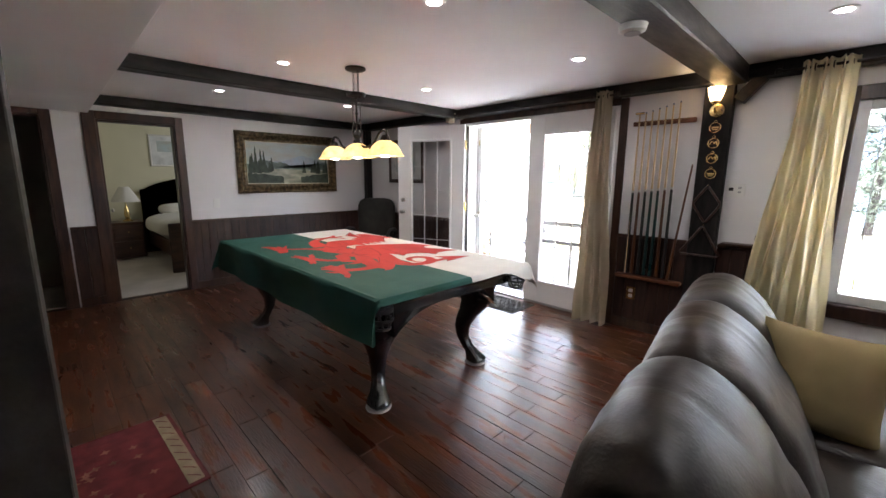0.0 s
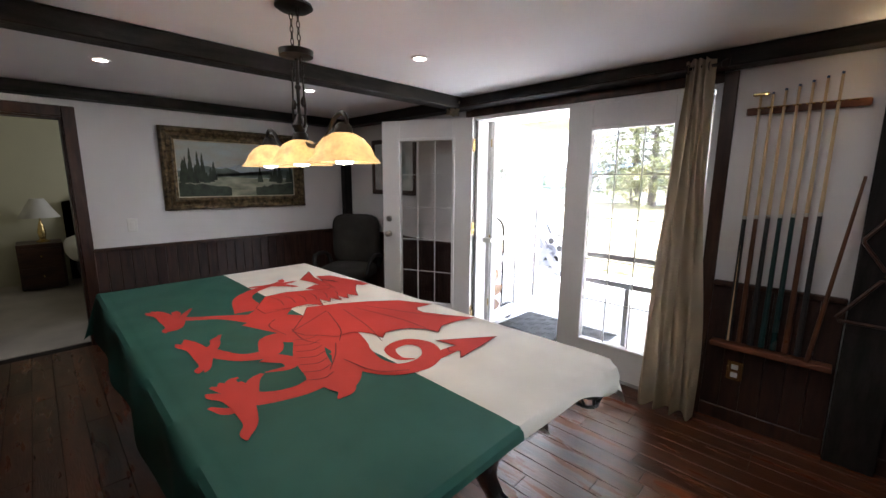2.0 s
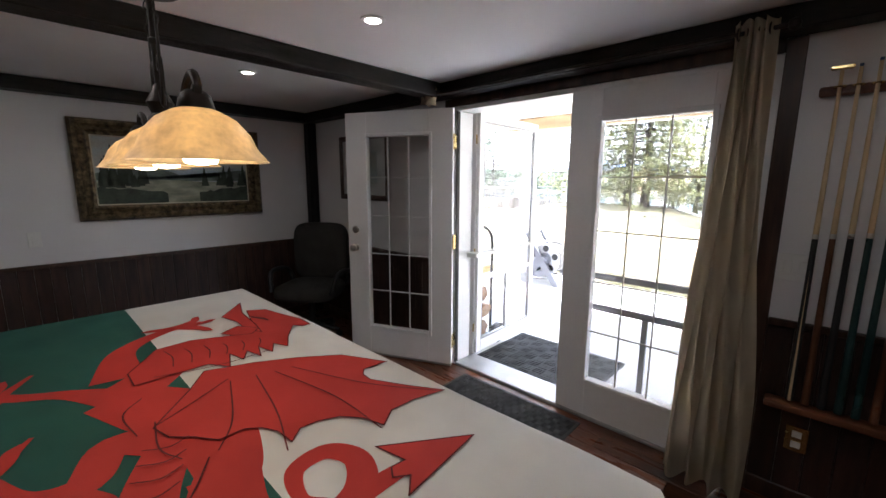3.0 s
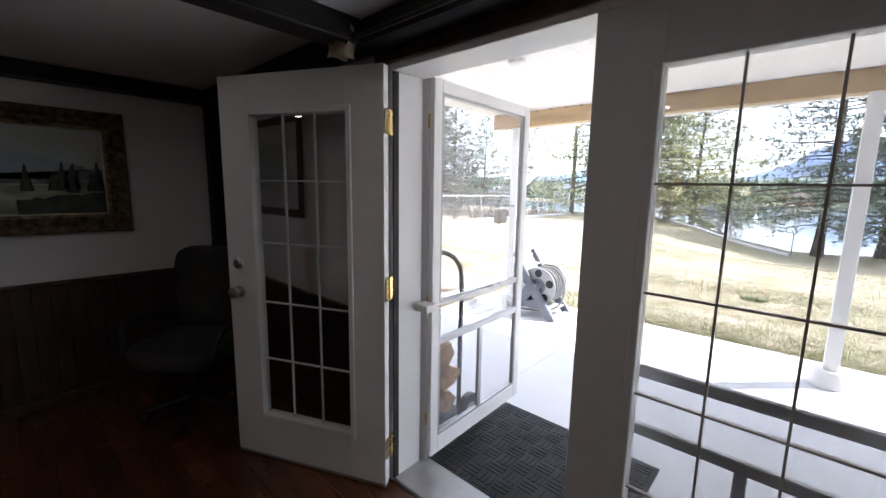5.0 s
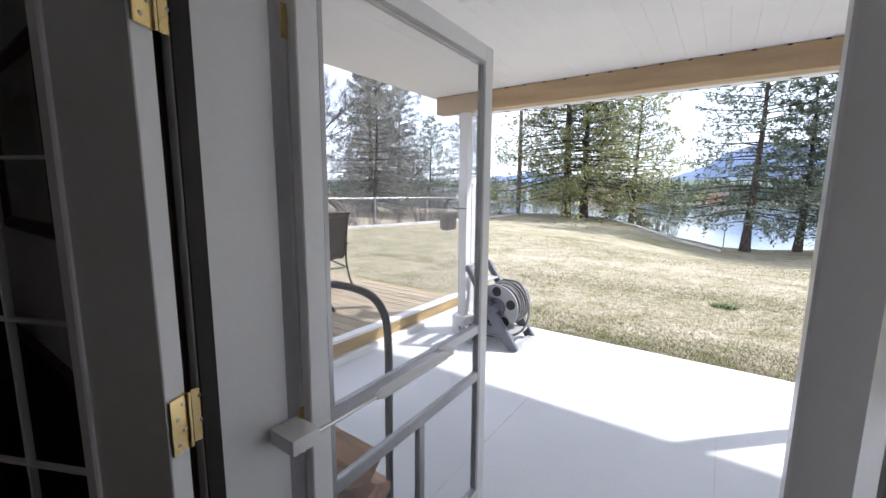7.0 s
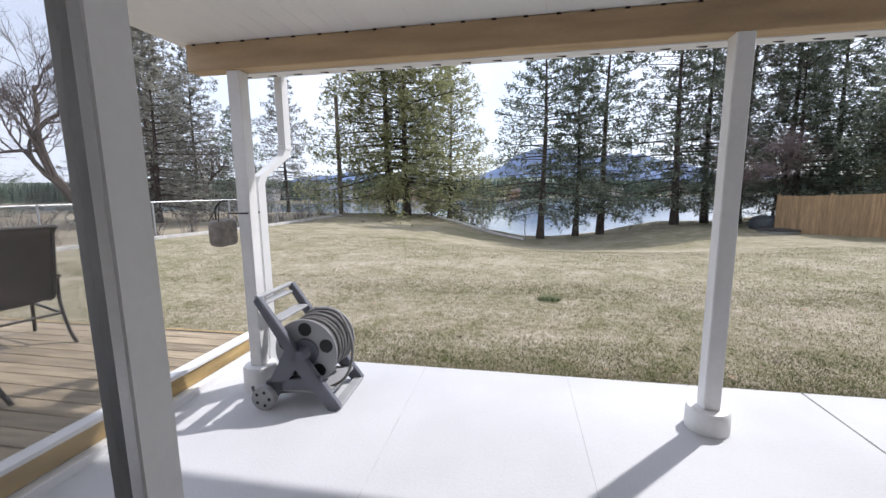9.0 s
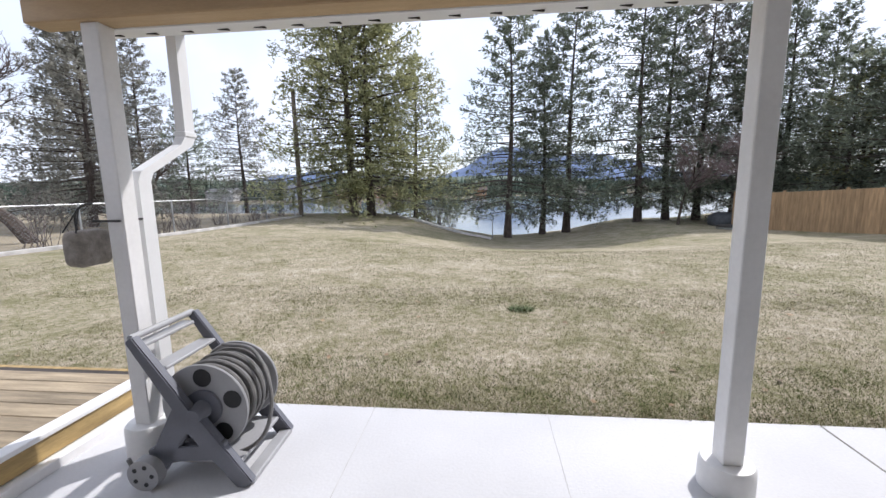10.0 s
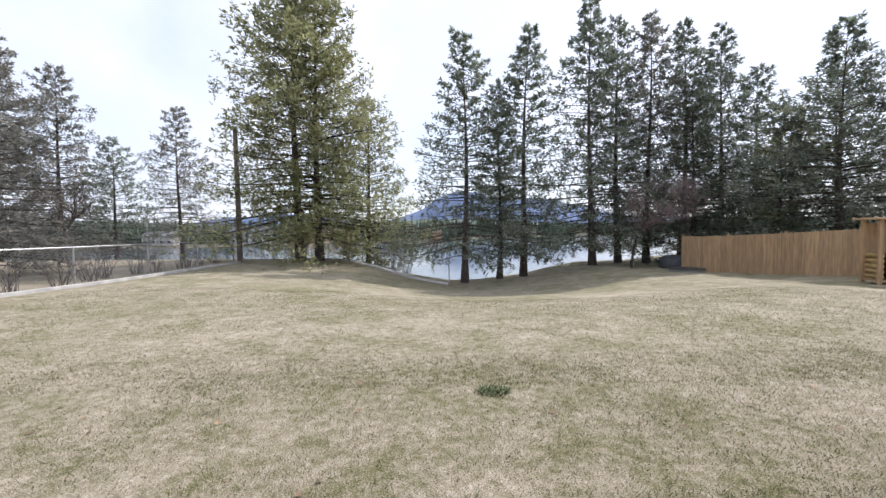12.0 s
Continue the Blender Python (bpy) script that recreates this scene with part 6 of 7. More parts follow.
for i in range(2600):
    x = rg.uniform(-420, 420)
    ys = float(np.interp(x, SHORE_X, SHORE_Y))
    y = ys + 14 + 150 * rg.random() ** 1.5
    z = hz(x, y) - 0.5
    h, r_ = rg.uniform(5, 13), rg.uniform(1.6, 3.2)
    k = len(fv)
    for lv in range(3):
        zz, rr = z + h * (0.08 + 0.27 * lv), r_ * (1 - 0.28 * lv)
        for j in range(5):
            a = 1.2566 * j + rg.random() * 0.6
            q = rr * rg.uniform(0.7, 1.2)
            fv.append((x + q * math.cos(a), y + q * math.sin(a), zz - rg.random() * 0.8))
        fv.append((x, y, zz + h * 0.42))
        for j in range(5):
            ff.append((k + 6 * lv + j, k + 6 * lv + (j + 1) % 5, k + 6 * lv + 5))
me = bpy.data.meshes.new("far_woods")
me.from_pydata(fv, [], ff)
me.materials.append(M_FOREST)
tagged(new("far_woods", me), "dark conifer woods along the far shore", "woods", kind="stuff")


def far_house(x, w, d, h, roofc, wallc, label):
    y = float(np.interp(x, SHORE_X, SHORE_Y)) + 10
    z = hz(x, y) - 0.3
    hs = thing("lake_house", (x, y, z), 0, label, "house", "houses on the far shore")
    mw = mat("house_wall", wallc, 0.8, var=0.08)
    part("wall", B((-w / 2, w / 2, 0, d, 0, h)), mw, hs)
    bm = bmesh.new()
    add_mesh(bm, [(-w / 2 - 0.5, -0.6, h), (w / 2 + 0.5, -0.6, h), (w / 2 + 0.5, d + 0.6, h), (-w / 2 - 0.5, d + 0.6, h), (-w / 2 - 0.5, d / 2, h + d * 0.28), (w / 2 + 0.5, d / 2, h + d * 0.28)],
             [(0, 1, 5, 4), (2, 3, 4, 5), (0, 4, 3), (1, 2, 5), (3, 2, 1, 0)])
    part("roof", bm, mat("house_roof_shingle", roofc, 0.9, var=0.15), hs)
    n = max(2, int(w / 3))
    for i in range(n):
        for zz in ([1.0] if h < 4 else [1.0, 3.8]):
            xx = -w / 2 + w * (i + 0.5) / n
            wd = part("window", B((xx - 0.8, xx + 0.8, -0.06, 0.0, zz, zz + 1.3)), M_DOORW, hs)
            part("pane", B((xx - 0.65, xx + 0.65, -0.09, -0.06, zz + 0.12, zz + 1.18)), M_BLKP, wd)
    return hs


far_house(-92, 16, 9, 5.5, (0.12, 0.13, 0.15), (0.42, 0.44, 0.46), "grey two-storey lake house across the water")
far_house(-74, 12, 8, 3.4, (0.10, 0.08, 0.07), (0.35, 0.20, 0.12), "brown timber lake house across the water")
far_house(-58, 14, 8, 4.6, (0.14, 0.10, 0.08), (0.45, 0.30, 0.20), "tan lake house across the water")
far_house(-128, 14, 8, 4.2, (0.2, 0.2, 0.2), (0.5, 0.48, 0.45), "pale lake house across the water")
far_house(-8, 14, 8, 3.6, (0.10, 0.07, 0.06), (0.40, 0.22, 0.12), "red-brown lake house across the water")
far_house(62, 16, 9, 4.2, (0.12, 0.11, 0.10), (0.45, 0.40, 0.32), "low tan lake house across the water")
far_house(118, 14, 9, 4.2, (0.15, 0.12, 0.10), (0.5, 0.42, 0.30), "tan house low on the far shore")


# ---- outdoors: trees ----
def conifer(x, y, h, r, seed, m, label, start=0.14, dens=1.0, lean=0.0, base=None):
    rg = random.Random(seed)
    z0 = hz(x, y) - 0.1 if base is None else base
    t = thing("conifer_tree", (x, y, z0), 0, label, "tree", "conifers by the lake")
    tr = bmesh.new()
    def axis_at(q):
        return Vector((lean * h * q * q * 0.6 + 0.10 * math.sin(q * 5 + seed), 0.08 * math.sin(q * 4 + seed * 2), h * q))
    h *= 1.02
    r *= 1.38
    r0 = 0.0125 * h + 0.04
    tube(tr, [axis_at(i / 12) for i in range(13)], [r0 * (1.25 if i == 0 else 1) * (1 - 0.97 * i / 12) ** 1.3 for i in range(13)], 8)
    fv, ff = [], []
    nb = int(h * 10.5 * dens)
    for i in range(nb):
        q = start + (0.985 - start) * ((i + rg.random()) / nb) ** 0.95
        q = q * 0.75 + (round(q * h / 0.55) * 0.55 / h) * 0.25
        q = min(0.985, max(start, q))
        taper = 1 - (q - start) / (1 - start)
        wob = 1 + 0.13 * math.sin(q * 17 + seed * 1.7) + 0.12 * math.sin(q * 41 + seed)
        L = r * (0.07 + 1.02 * taper ** 0.85) * rg.uniform(0.5, 1.12) * wob * (0.75 + 0.25 * smooth01(0, 0.07, q - start))
        a = i * 2.39996 + rg.uniform(-0.5, 0.5)
        d = Vector((math.cos(a), math.sin(a), 0))
        p0 = axis_at(q)
        pitch = 0.12 + 0.5 * (1 - taper) - 0.22 * taper
        pts = []
        for k in range(5):
            s = k / 4
            pts.append(p0 + d * L * s + Vector((0, 0, L * (pitch * s - 0.22 * s * s + 0.16 * s ** 4))))
        tube(tr, pts, [0.006 + 0.012 * L * (1 - k / 4.3) for k in range(5)], 3)
        nt = int(7 + 17 * L)
        side = Vector((-d.y, d.x, 0))
        for k in range(nt):
            s = 0.25 + 0.80 * rg.random() ** 0.6
            s = min(s, 1.0)
            f = s * 4
            i0 = min(3, int(f))
            c = pts[i0].lerp(pts[i0 + 1], f - i0)
            off = rg.gauss(0, 0.16) * L * (0.4 + 0.6 * s) * (1.1 - 0.5 * s)
            c = c + side * off + Vector((0, 0, rg.gauss(-0.03, 0.06) * L - abs(off) * 0.15)) + Vector((rg.gauss(0, 0.05), rg.gauss(0, 0.05), rg.gauss(0, 0.05)))
            for e in range(4):
                w = Vector((d.x * 0.7 + rg.gauss(0, 0.6), d.y * 0.7 + rg.gauss(0, 0.6), rg.gauss(0.12, 0.4))).normalized()
                s_ = rg.uniform(0.10, 0.26) * (0.8 + 0.02 * h)
                u = w.cross(Vector((rg.random() - 0.5, rg.random() - 0.5, 1))).normalized() * s_ * 0.20
                n0 = len(fv)
                fv.extend((c - u * 0.6, c + w * s_ * 0.5 + u, c + w * s_, c + w * s_ * 0.45 - u))
                ff.append((n0, n0 + 1, n0 + 2, n0 + 3))
    part("trunk", tr, M_BARK, t, "dark bark trunk with bare limbs", True)
    me = bpy.data.meshes.new("crown")
    me.from_pydata(fv, [], ff)
    me.materials.append(m)
    ob = new("crown", me)
    ob.parent = t
    return t


DK, LT, GR = "dark green conifer with an open ragged crown", "tall conifer with yellow-green lower boughs", "grey-green conifer with thin foliage"
for i, (x, y, h, r, m, lab, st, de, ln) in enumerate((
        (-10.4, 29.9, 18.5, 4.0, M_NEEDLEL, LT, 0.09, 1.0, 0.0), (-9.35, 30.3, 17.0, 3.9, M_NEEDLEL, LT, 0.08, 1.0, 0.0), (-7.1, 34.0, 11.5, 3.4, M_NEEDLEL, LT, 0.06, 1.1, 0.0),
        (-0.9, 29.9, 13.9, 2.9, M_NEEDLE, DK, 0.11, 0.95, 0.0), (1.25, 31.4, 11.8, 1.7, M_NEEDLE, DK, 0.14, 0.8, 0.0), (2.7, 31.7, 15.2, 2.6, M_NEEDLE, DK, 0.09, 0.9, 0.07),
        (6.9, 31.6, 16.0, 2.8, M_NEEDLE, DK, 0.07, 0.95, 0.0), (9.3, 33.2, 15.6, 2.5, M_NEEDLE, DK, 0.06, 0.85, -0.02), (11.2, 33.0, 15.8, 2.6, M_NEEDLEB, DK, 0.1, 0.8, 0.0),
        (14.0, 33.8, 15.6, 2.8, M_NEEDLE, DK, 0.08, 1.0, 0.0), (16.6, 34.0, 15.2, 2.8, M_NEEDLE, DK, 0.08, 1.0, 0.0), (19.0, 34.0, 12.6, 2.8, M_NEEDLE, DK, 0.05, 1.0, 0.0), (20.5, 30.0, 11.0, 2.9, M_NEEDLE, DK, 0.04, 1.0, 0.0),
        (17.0, 26.2, 11.8, 2.8, M_NEEDLE, DK, 0.04, 1.3, 0.0), (19.8, 25.4, 10.8, 3.0, M_NEEDLE, DK, 0.04, 1.3, 0.0), (15.6, 28.2, 8.6, 2.6, M_NEEDLE, DK, 0.04, 1.2, 0.0), (13.2, 31.6, 11.0, 2.6, M_NEEDLE, DK, 0.05, 1.1, 0.0), (17.0, 29.0, 8.5, 2.4, M_NEEDLEL, DK, 0.03, 1.0, 0.0),
        (-28.0, 47.0, 15.0, 3.2, M_NEEDLEB, GR, 0.18, 0.8, 0.0), (-35.0, 42.0, 17.0, 3.8, M_NEEDLEB, GR, 0.12, 0.85, 0.0), (-28.8, 40.0, 10.5, 3.0, M_NEEDLE, GR, 0.05, 1.0, 0.0), (-35.0, 37.0, 17.5, 4.0, M_NEEDLEB, GR, 0.1, 0.9, 0.0),
        (-19.5, 22.0, 9.5, 2.6, M_NEEDLEB, GR, 0.06, 1.0, 0.0), (-22.5, 24.5, 10.0, 2.6, M_NEEDLEB, GR, 0.06, 0.9, 0.0), (-36.0, 23.0, 8.0, 3.2, M_NEEDLE, DK, 0.03, 1.0, 0.0), (-46.0, 28.0, 9.0, 3.6, M_NEEDLE, DK, 0.03, 1.0, 0.0))):
    conifer(x, y, h, r, 40 + i, m, lab, st, de, ln, base=(-1.2 if y > 36 else None))


def bare_tree(name, x, y, h, seed, label, m=M_BARKG, spread=0.75, depth=6, r0=0.16, twm=None, cat="tree", splits=3, lean=(0.05, 0, 1)):
    rg = random.Random(seed)
    z0 = hz(x, y) - 0.05
    t = thing(name, (x, y, z0), 0, label, cat)
    tr, tw = bmesh.new(), bmesh.new()
    def grow(p, d, L, r, k):
        pts = [p]
        for i in range(3):
            d = (d + Vector((rg.gauss(0, 0.13), rg.gauss(0, 0.13), rg.gauss(0.05, 0.07)))).normalized()
            pts.append(pts[-1] + d * L / 3)
        bm = tr if k > depth - 3 else tw
        tube(bm, pts, [max(0.0045, r * f) for f in (1, 0.9, 0.8, 0.7)], 6 if k > depth - 3 else 3)
        if k == 0:
            return
        for i in range(splits):
            s = pts[-1] if i == 0 else pts[-1].lerp(pts[1], rg.random() * 0.75)
            nd = (d + Vector((rg.gauss(0, spread), rg.gauss(0, spread), rg.gauss(0.06, spread * 0.6)))).normalized()
            grow(s, nd, L * rg.uniform(0.60, 0.86), r * (0.68 if i == 0 else 0.52), k - 1)
    grow(Vector((0, 0, 0)), Vector(lean).normalized(), h * 0.20, r0, depth)
    part("trunk", tr, m, t, "", True)
    tagged(part("twig_spray", tw, twm or M_TWIG, t, "fine bare twigs"), kind="stuff")
    return t


bare_tree("bare_tree", -15.9, 16.5, 12.4, 5, "leafless fruit tree leaning with a wide spray of fine twigs", r0=0.19, spread=0.52, depth=7, lean=(-0.34, -0.10, 0.85))
M_MAUVE = mat("mauve_twigs", (0.25, 0.19, 0.18), 0.9, var=0.2)
bare_tree("bare_tree", 11.2, 29.6, 8.6, 8, "leafless mauve-grey tree among the conifers", r0=0.09, spread=0.42, depth=7, twm=M_MAUVE)
bare_tree("bare_tree", 8.4, 29.4, 7.4, 18, "leafless mauve-grey tree among the conifers", r0=0.08, spread=0.46, depth=7, twm=M_MAUVE)
bare_tree("bare_tree", -24.0, 30.0, 9.0, 28, "leafless grey tree beyond the wire fence", r0=0.12, spread=0.5)


def bush(x, y, h, seed, n=26):
    rg = random.Random(seed)
    t = thing("bare_bush", (x, y, hz(x, y) - 0.03), 0, "leafless reddish-grey bush along the wire fence", "bush", "bushes along the fence")
    bm = bmesh.new()
    for i in range(n):
        a = rg.random() * 6.28
        d = Vector((math.cos(a) * rg.uniform(0.1, 0.6), math.sin(a) * rg.uniform(0.1, 0.6), 1)).normalized()
        p = Vector((rg.gauss(0, 0.12), rg.gauss(0, 0.12), 0))
        pts = [p]
        for k in range(4):
            d = (d + Vector((rg.gauss(0, 0.18), rg.gauss(0, 0.18), 0.02))).normalized()
            pts.append(pts[-1] + d * h / 4 * rg.uniform(0.7, 1.1))
        tube(bm, pts, [0.010, 0.008, 0.006, 0.004, 0.002], 3)
        for k in (2, 3, 3, 4):
            e = (d + Vector((rg.gauss(0, 0.8), rg.gauss(0, 0.8), rg.gauss(0.2, 0.4)))).normalized()
            tube(bm, [pts[k], pts[k] + e * h * 0.22], [0.004, 0.002], 3)
    tagged(part("stem", bm, M_TWIG, t), kind="stuff")


rg = random.Random(77)
for i in range(17):
    yy = 9.5 + i * 1.15 + rg.random() * 0.5
    bush(float(np.interp(yy, [8, 13.5, 19.2, 28.5], [-14.9, -14.6, -13.5, -13.5])) - rg.random() * 0.8, yy, rg.uniform(0.7, 1.9), 100 + i, 22)
for x, y, h in ((-6.2, 31.4, 1.5), (-5.2, 31.0, 1.7), (-4.4, 31.2, 1.4), (-8.3, 33.0, 1.4)):
    bush(x, y, h, int(x * 10) + 500, 30)

# lawn edging along the fence and down the dip
def edging(pts, w, h, label):
    bm = bmesh.new()
    c = spline(pts, 8)
    prev = None
    for i, p in enumerate(c):
        d = (c[min(i + 1, len(c) - 1)] - c[max(0, i - 1)]).normalized()
        nrm = Vector((-d.y, d.x, 0)).normalized() * w / 2
        z = hz(p.x, p.y)
        ring = [bm.verts.new((p + nrm).xy.to_3d() + Vector((0, 0, z - 0.1))), bm.verts.new((p + nrm).xy.to_3d() + Vector((0, 0, z + h))), bm.verts.new((p - nrm).xy.to_3d() + Vector((0, 0, z + h))), bm.verts.new((p - nrm).xy.to_3d() + Vector((0, 0, z - 0.1)))]
        if prev:
            for j in range(3):
                bm.faces.new((prev[j], ring[j], ring[j + 1], prev[j + 1]))
        prev = ring
    bmesh.ops.recalc_face_normals(bm, faces=bm.faces[:])
    return solo("lawn_edging", bm, M_CURB, label, "edging", kind="structure")


edging([(-14.3, 8, 0), (-13.95, 13.5, 0), (-12.9, 19.2, 0), (-12.75, 24, 0), (-12.7, 27.6, 0)], 0.16, 0.09, "pale concrete lawn edging below the fence")
edging([(-7.6, 31.0, 0), (-6.0, 29.4, 0), (-4.0, 28.4, 0), (-2.0, 28.6, 0)], 0.35, 0.10, "pale stone edging along the dip")


def wire_fence(name, line, h, step, label, green=False):
    f = thing(name, (0, 0, 0), 0, label, "wire fence")
    c = [Vector(p) for p in line]
    seg = []
    for a, b_ in zip(c, c[1:]):
        k = max(1, round((b_ - a).length / step))
        seg += [a.lerp(b_, i / k) for i in range(k)]
    seg.append(c[-1])
    g = [Vector((p.x, p.y, hz(p.x, p.y))) for p in seg]
    for p in g:
        bm = bmesh.new(); tube(bm, [p - Vector((0, 0, 0.1)), p + Vector((0, 0, h + 0.03))], 0.028, 8)
        part("post", bm, M_GALV, f, smooth=True)
    bm = bmesh.new(); tube(bm, [p + Vector((0, 0, h)) for p in g], 0.022, 6); part("top_rail", bm, M_GALV, f, smooth=True)
    wv, wf = [], []
    for a, b_ in zip(g, g[1:]):
        L = (b_ - a).length
        k = int(L / 0.11)
        for i in range(-int(h / 0.11), k + 1):
            for sgn in (0, 1):
                t0, t1 = i * 0.11 / L, (i * 0.11 + h) / L
                z0, z1 = 0.02, h
                if t0 < 0:
                    z0 += -t0 * L; t0 = 0
                if t1 > 1:
                    z1 -= (t1 - 1) * L; t1 = 1
                if t1 <= t0 or z1 <= z0:
                    continue
                if sgn:
                    z0, z1 = h - z0 + 0.02, h - z1 + 0.02
                p, q = a.lerp(b_, t0) + Vector((0, 0, z0)), a.lerp(b_, t1) + Vector((0, 0, z1))
                o = Vector((0.0, 0.0, 0.0022))
                n_ = (b_ - a).cross(Vector((0, 0, 1))).normalized() * 0.0022
                k0 = len(wv)
                wv.extend((p - o, p + o, p + n_, q - o, q + o, q + n_))
                wf.extend(((k0, k0 + 3, k0 + 4, k0 + 1), (k0 + 1, k0 + 4, k0 + 5, k0 + 2), (k0 + 2, k0 + 5, k0 + 3, k0)))
    me = bpy.data.meshes.new("wire_mesh")
    me.from_pydata(wv, [], wf)
    me.materials.append(M_GALV)
    ob = new("wire_mesh", me)
    ob.parent = f
    tagged(ob, kind="stuff")
    return f


wire_fence("chain_link_fence", [(-14.9, 6, 0), (-14.6, 13.5, 0), (-13.5, 19.2, 0), (-13.4, 28.4, 0)], 1.15, 2.9, "galvanised chain-link fence beside the lawn")
wire_fence("chain_link_fence", [(-13.4, 28.4, 0), (-10.6, 31.8, 0), (-7.2, 31.9, 0), (-4.5, 29.6, 0), (-1.9, 28.9, 0)], 1.05, 2.4, "galvanised chain-link fence above the lake")
# utility pole
up = thing("utility_pole", (-12.9, 28.1, hz(-12.9, 28.1)), 0, "weathered wooden utility pole with a small lamp", "utility pole")
bm = bmesh.new(); tube(bm, [(0, 0, -0.2), (0.02, 0, 3.5), (0.0, 0, 7.0)], [0.14, 0.125, 0.105], 12); part("pole", bm, M_POLE, up, smooth=True)
part("lamp_box", B((0.1, 0.28, -0.09, 0.09, 5.0, 5.22), b=0.02), M_GALV, up)
bm = bmesh.new(); tube(bm, [(0, 0, 5.3), (0.25, 0, 5.2)], 0.02, 6); part("bracket", bm, M_GALV, up)

# cedar fence
def board_fence(p0, p1, h, label):
    f = thing("cedar_fence", (0, 0, 0), 0, label, "fence")
    a, b_ = Vector(p0), Vector(p1)
    L = (b_ - a).length
    ang = math.degrees(math.atan2(b_.y - a.y, b_.x - a.x))
    n = int(L / 0.145)
    me = finish("fence_board", B((0.003, 0.142, -0.009, 0.009, 0, h), b=0.003), M_FENCEW)
    for i in range(n):
        p = a.lerp(b_, i / n)
        o = new("fence_board", me)
        o.parent = f
        o.matrix_local = pose(p.x, p.y, hz(p.x, p.y) - 0.02, 0, 0, ang)
    for i in range(int(L / 2.4) + 1):
        p = a.lerp(b_, min(1, i * 2.4 / L))
        o = part("post", B((-0.05, 0.05, 0.012, 0.112, 0, h + 0.08), b=0.004), M_FENCEW, f, at=pose(p.x, p.y, hz(p.x, p.y) - 0.02, 0, 0, ang))
    return f


board_fence((10.7, 28.5, 0), (13.4, 21.6, 0), 1.82, "honey-brown cedar board fence")
board_fence((13.4, 21.6, 0), (15.4, 15.0, 0), 1.82, "honey-brown cedar board fence")
fp = thing("fire_pit", (10.2, 27.3, hz(10.2, 27.3)), 0, "low round metal fire pit with a flat lid", "fire pit")
part("ring", lathe(bmesh.new(), [(0.80, -0.02), (0.82, 0.12), (0.80, 0.14)], 28), M_GALV, fp, smooth=True)
part("lid", lathe(bmesh.new(), [(0.86, 0.14), (0.86, 0.165), (0.5, 0.21), (0, 0.22)], 28), mat("dark_steel_lid", (0.07, 0.065, 0.06), 0.6, 0.3), fp, smooth=True)
cov = thing("covered_heap", (11.0, 29.4, hz(11.0, 29.4)), 0, "dark grey tarpaulin over a heap by the fence", "tarpaulin")
part("tarp", crumple(puff(bmesh.new(), (0, 0, 0.25), (1.0, 0.7, 0.5), 2.4, 14), 0.06, 2, 5), mat("grey_tarpaulin", (0.06, 0.065, 0.07), 0.7), cov, smooth=True)

# wood store by the fence
ws = thing("wood_store", (11.7, 19.2, hz(11.7, 19.2)), -20, "open timber wood store with split logs", "wood store")
for x in (-0.6, 0.6):
    for y in (-0.4, 0.4):
        part("post", B((x - 0.05, x + 0.05, y - 0.05, y + 0.05, 0, 2.0), b=0.005), M_FENCEW, ws)
part("roof", B((-0.8, 0.8, -0.6, 0.6, 2.0, 2.06), b=0.005), M_FENCEW, ws)
part("back", B((-0.6, 0.6, 0.40, 0.42, 0.1, 1.9)), M_FENCEW, ws)
part("floor_rack", B((-0.62, 0.62, -0.42, 0.40, 0.08, 0.14)), M_FENCEW, ws)
rg = random.Random(6)
for i in range(30):
    x, z = -0.5 + 0.2 * (i % 6), 0.22 + 0.165 * (i // 6)
    bm = bmesh.new(); tube(bm, [(x, -0.3, z), (x, 0.36, z)], 0.08, 6); part("log", bm, M_RACKW if i % 3 else M_FASCIA, ws)

# ---- outdoors: porch things ----
# deck with boards, white nosing and timber fascia
dk = thing("wood_deck", (0, 0, 0), 0, "weathered timber deck with a white edge rail", "deck", kind="structure")
DZ, DXE, DXW, DYS, DYN = 0.105, -4.80, -9.6, 4.66, 8.52
n = int((DYN - DYS) / 0.143)
me = finish("deck_board", B((DXW, DXE - 0.095, 0.003, 0.140, DZ - 0.035, DZ), b=0.004), M_DECK)
for i in range(n):
    o = new("deck_board", me)
    o.parent = dk
    o.matrix_local = pose(0, DYS + i * 0.143, 0)
# solid fill whose dark colour stands for the shade below the boards
part("under_deck_shade", B((DXW, DXE - 0.10, DYS, DYN - 0.02, -0.35, DZ - 0.04)), M_DARK, dk)
part("edge_nosing", B((DXE - 0.09, DXE + 0.005, DYS, DYN, DZ - 0.02, DZ + 0.012), b=0.008, seg=2), M_WPOST, dk, "white painted nosing")
part("fascia", B((DXE - 0.06, DXE - 0.01, DYS, DYN - 0.01, GZ + 0.062, DZ - 0.0205), b=0.004), M_FASCIA, dk, "yellow treated timber fascia")
part("kick_board", B((DXE - 0.05, DXE + 0.05, DYS, DYN - 0.02, GZ - 0.05, GZ + 0.058), b=0.004), M_WPOST, dk, "white kick board")
part("end_fascia", B((DXW, DXE - 0.10, DYN - 0.018, DYN + 0.018, -0.2, DZ - 0.04)), M_FASCIA, dk)

# downspout
ds = thing("downspout", (0, 0, 0), 0, "white metal downspout strapped to the porch post", "downspout")
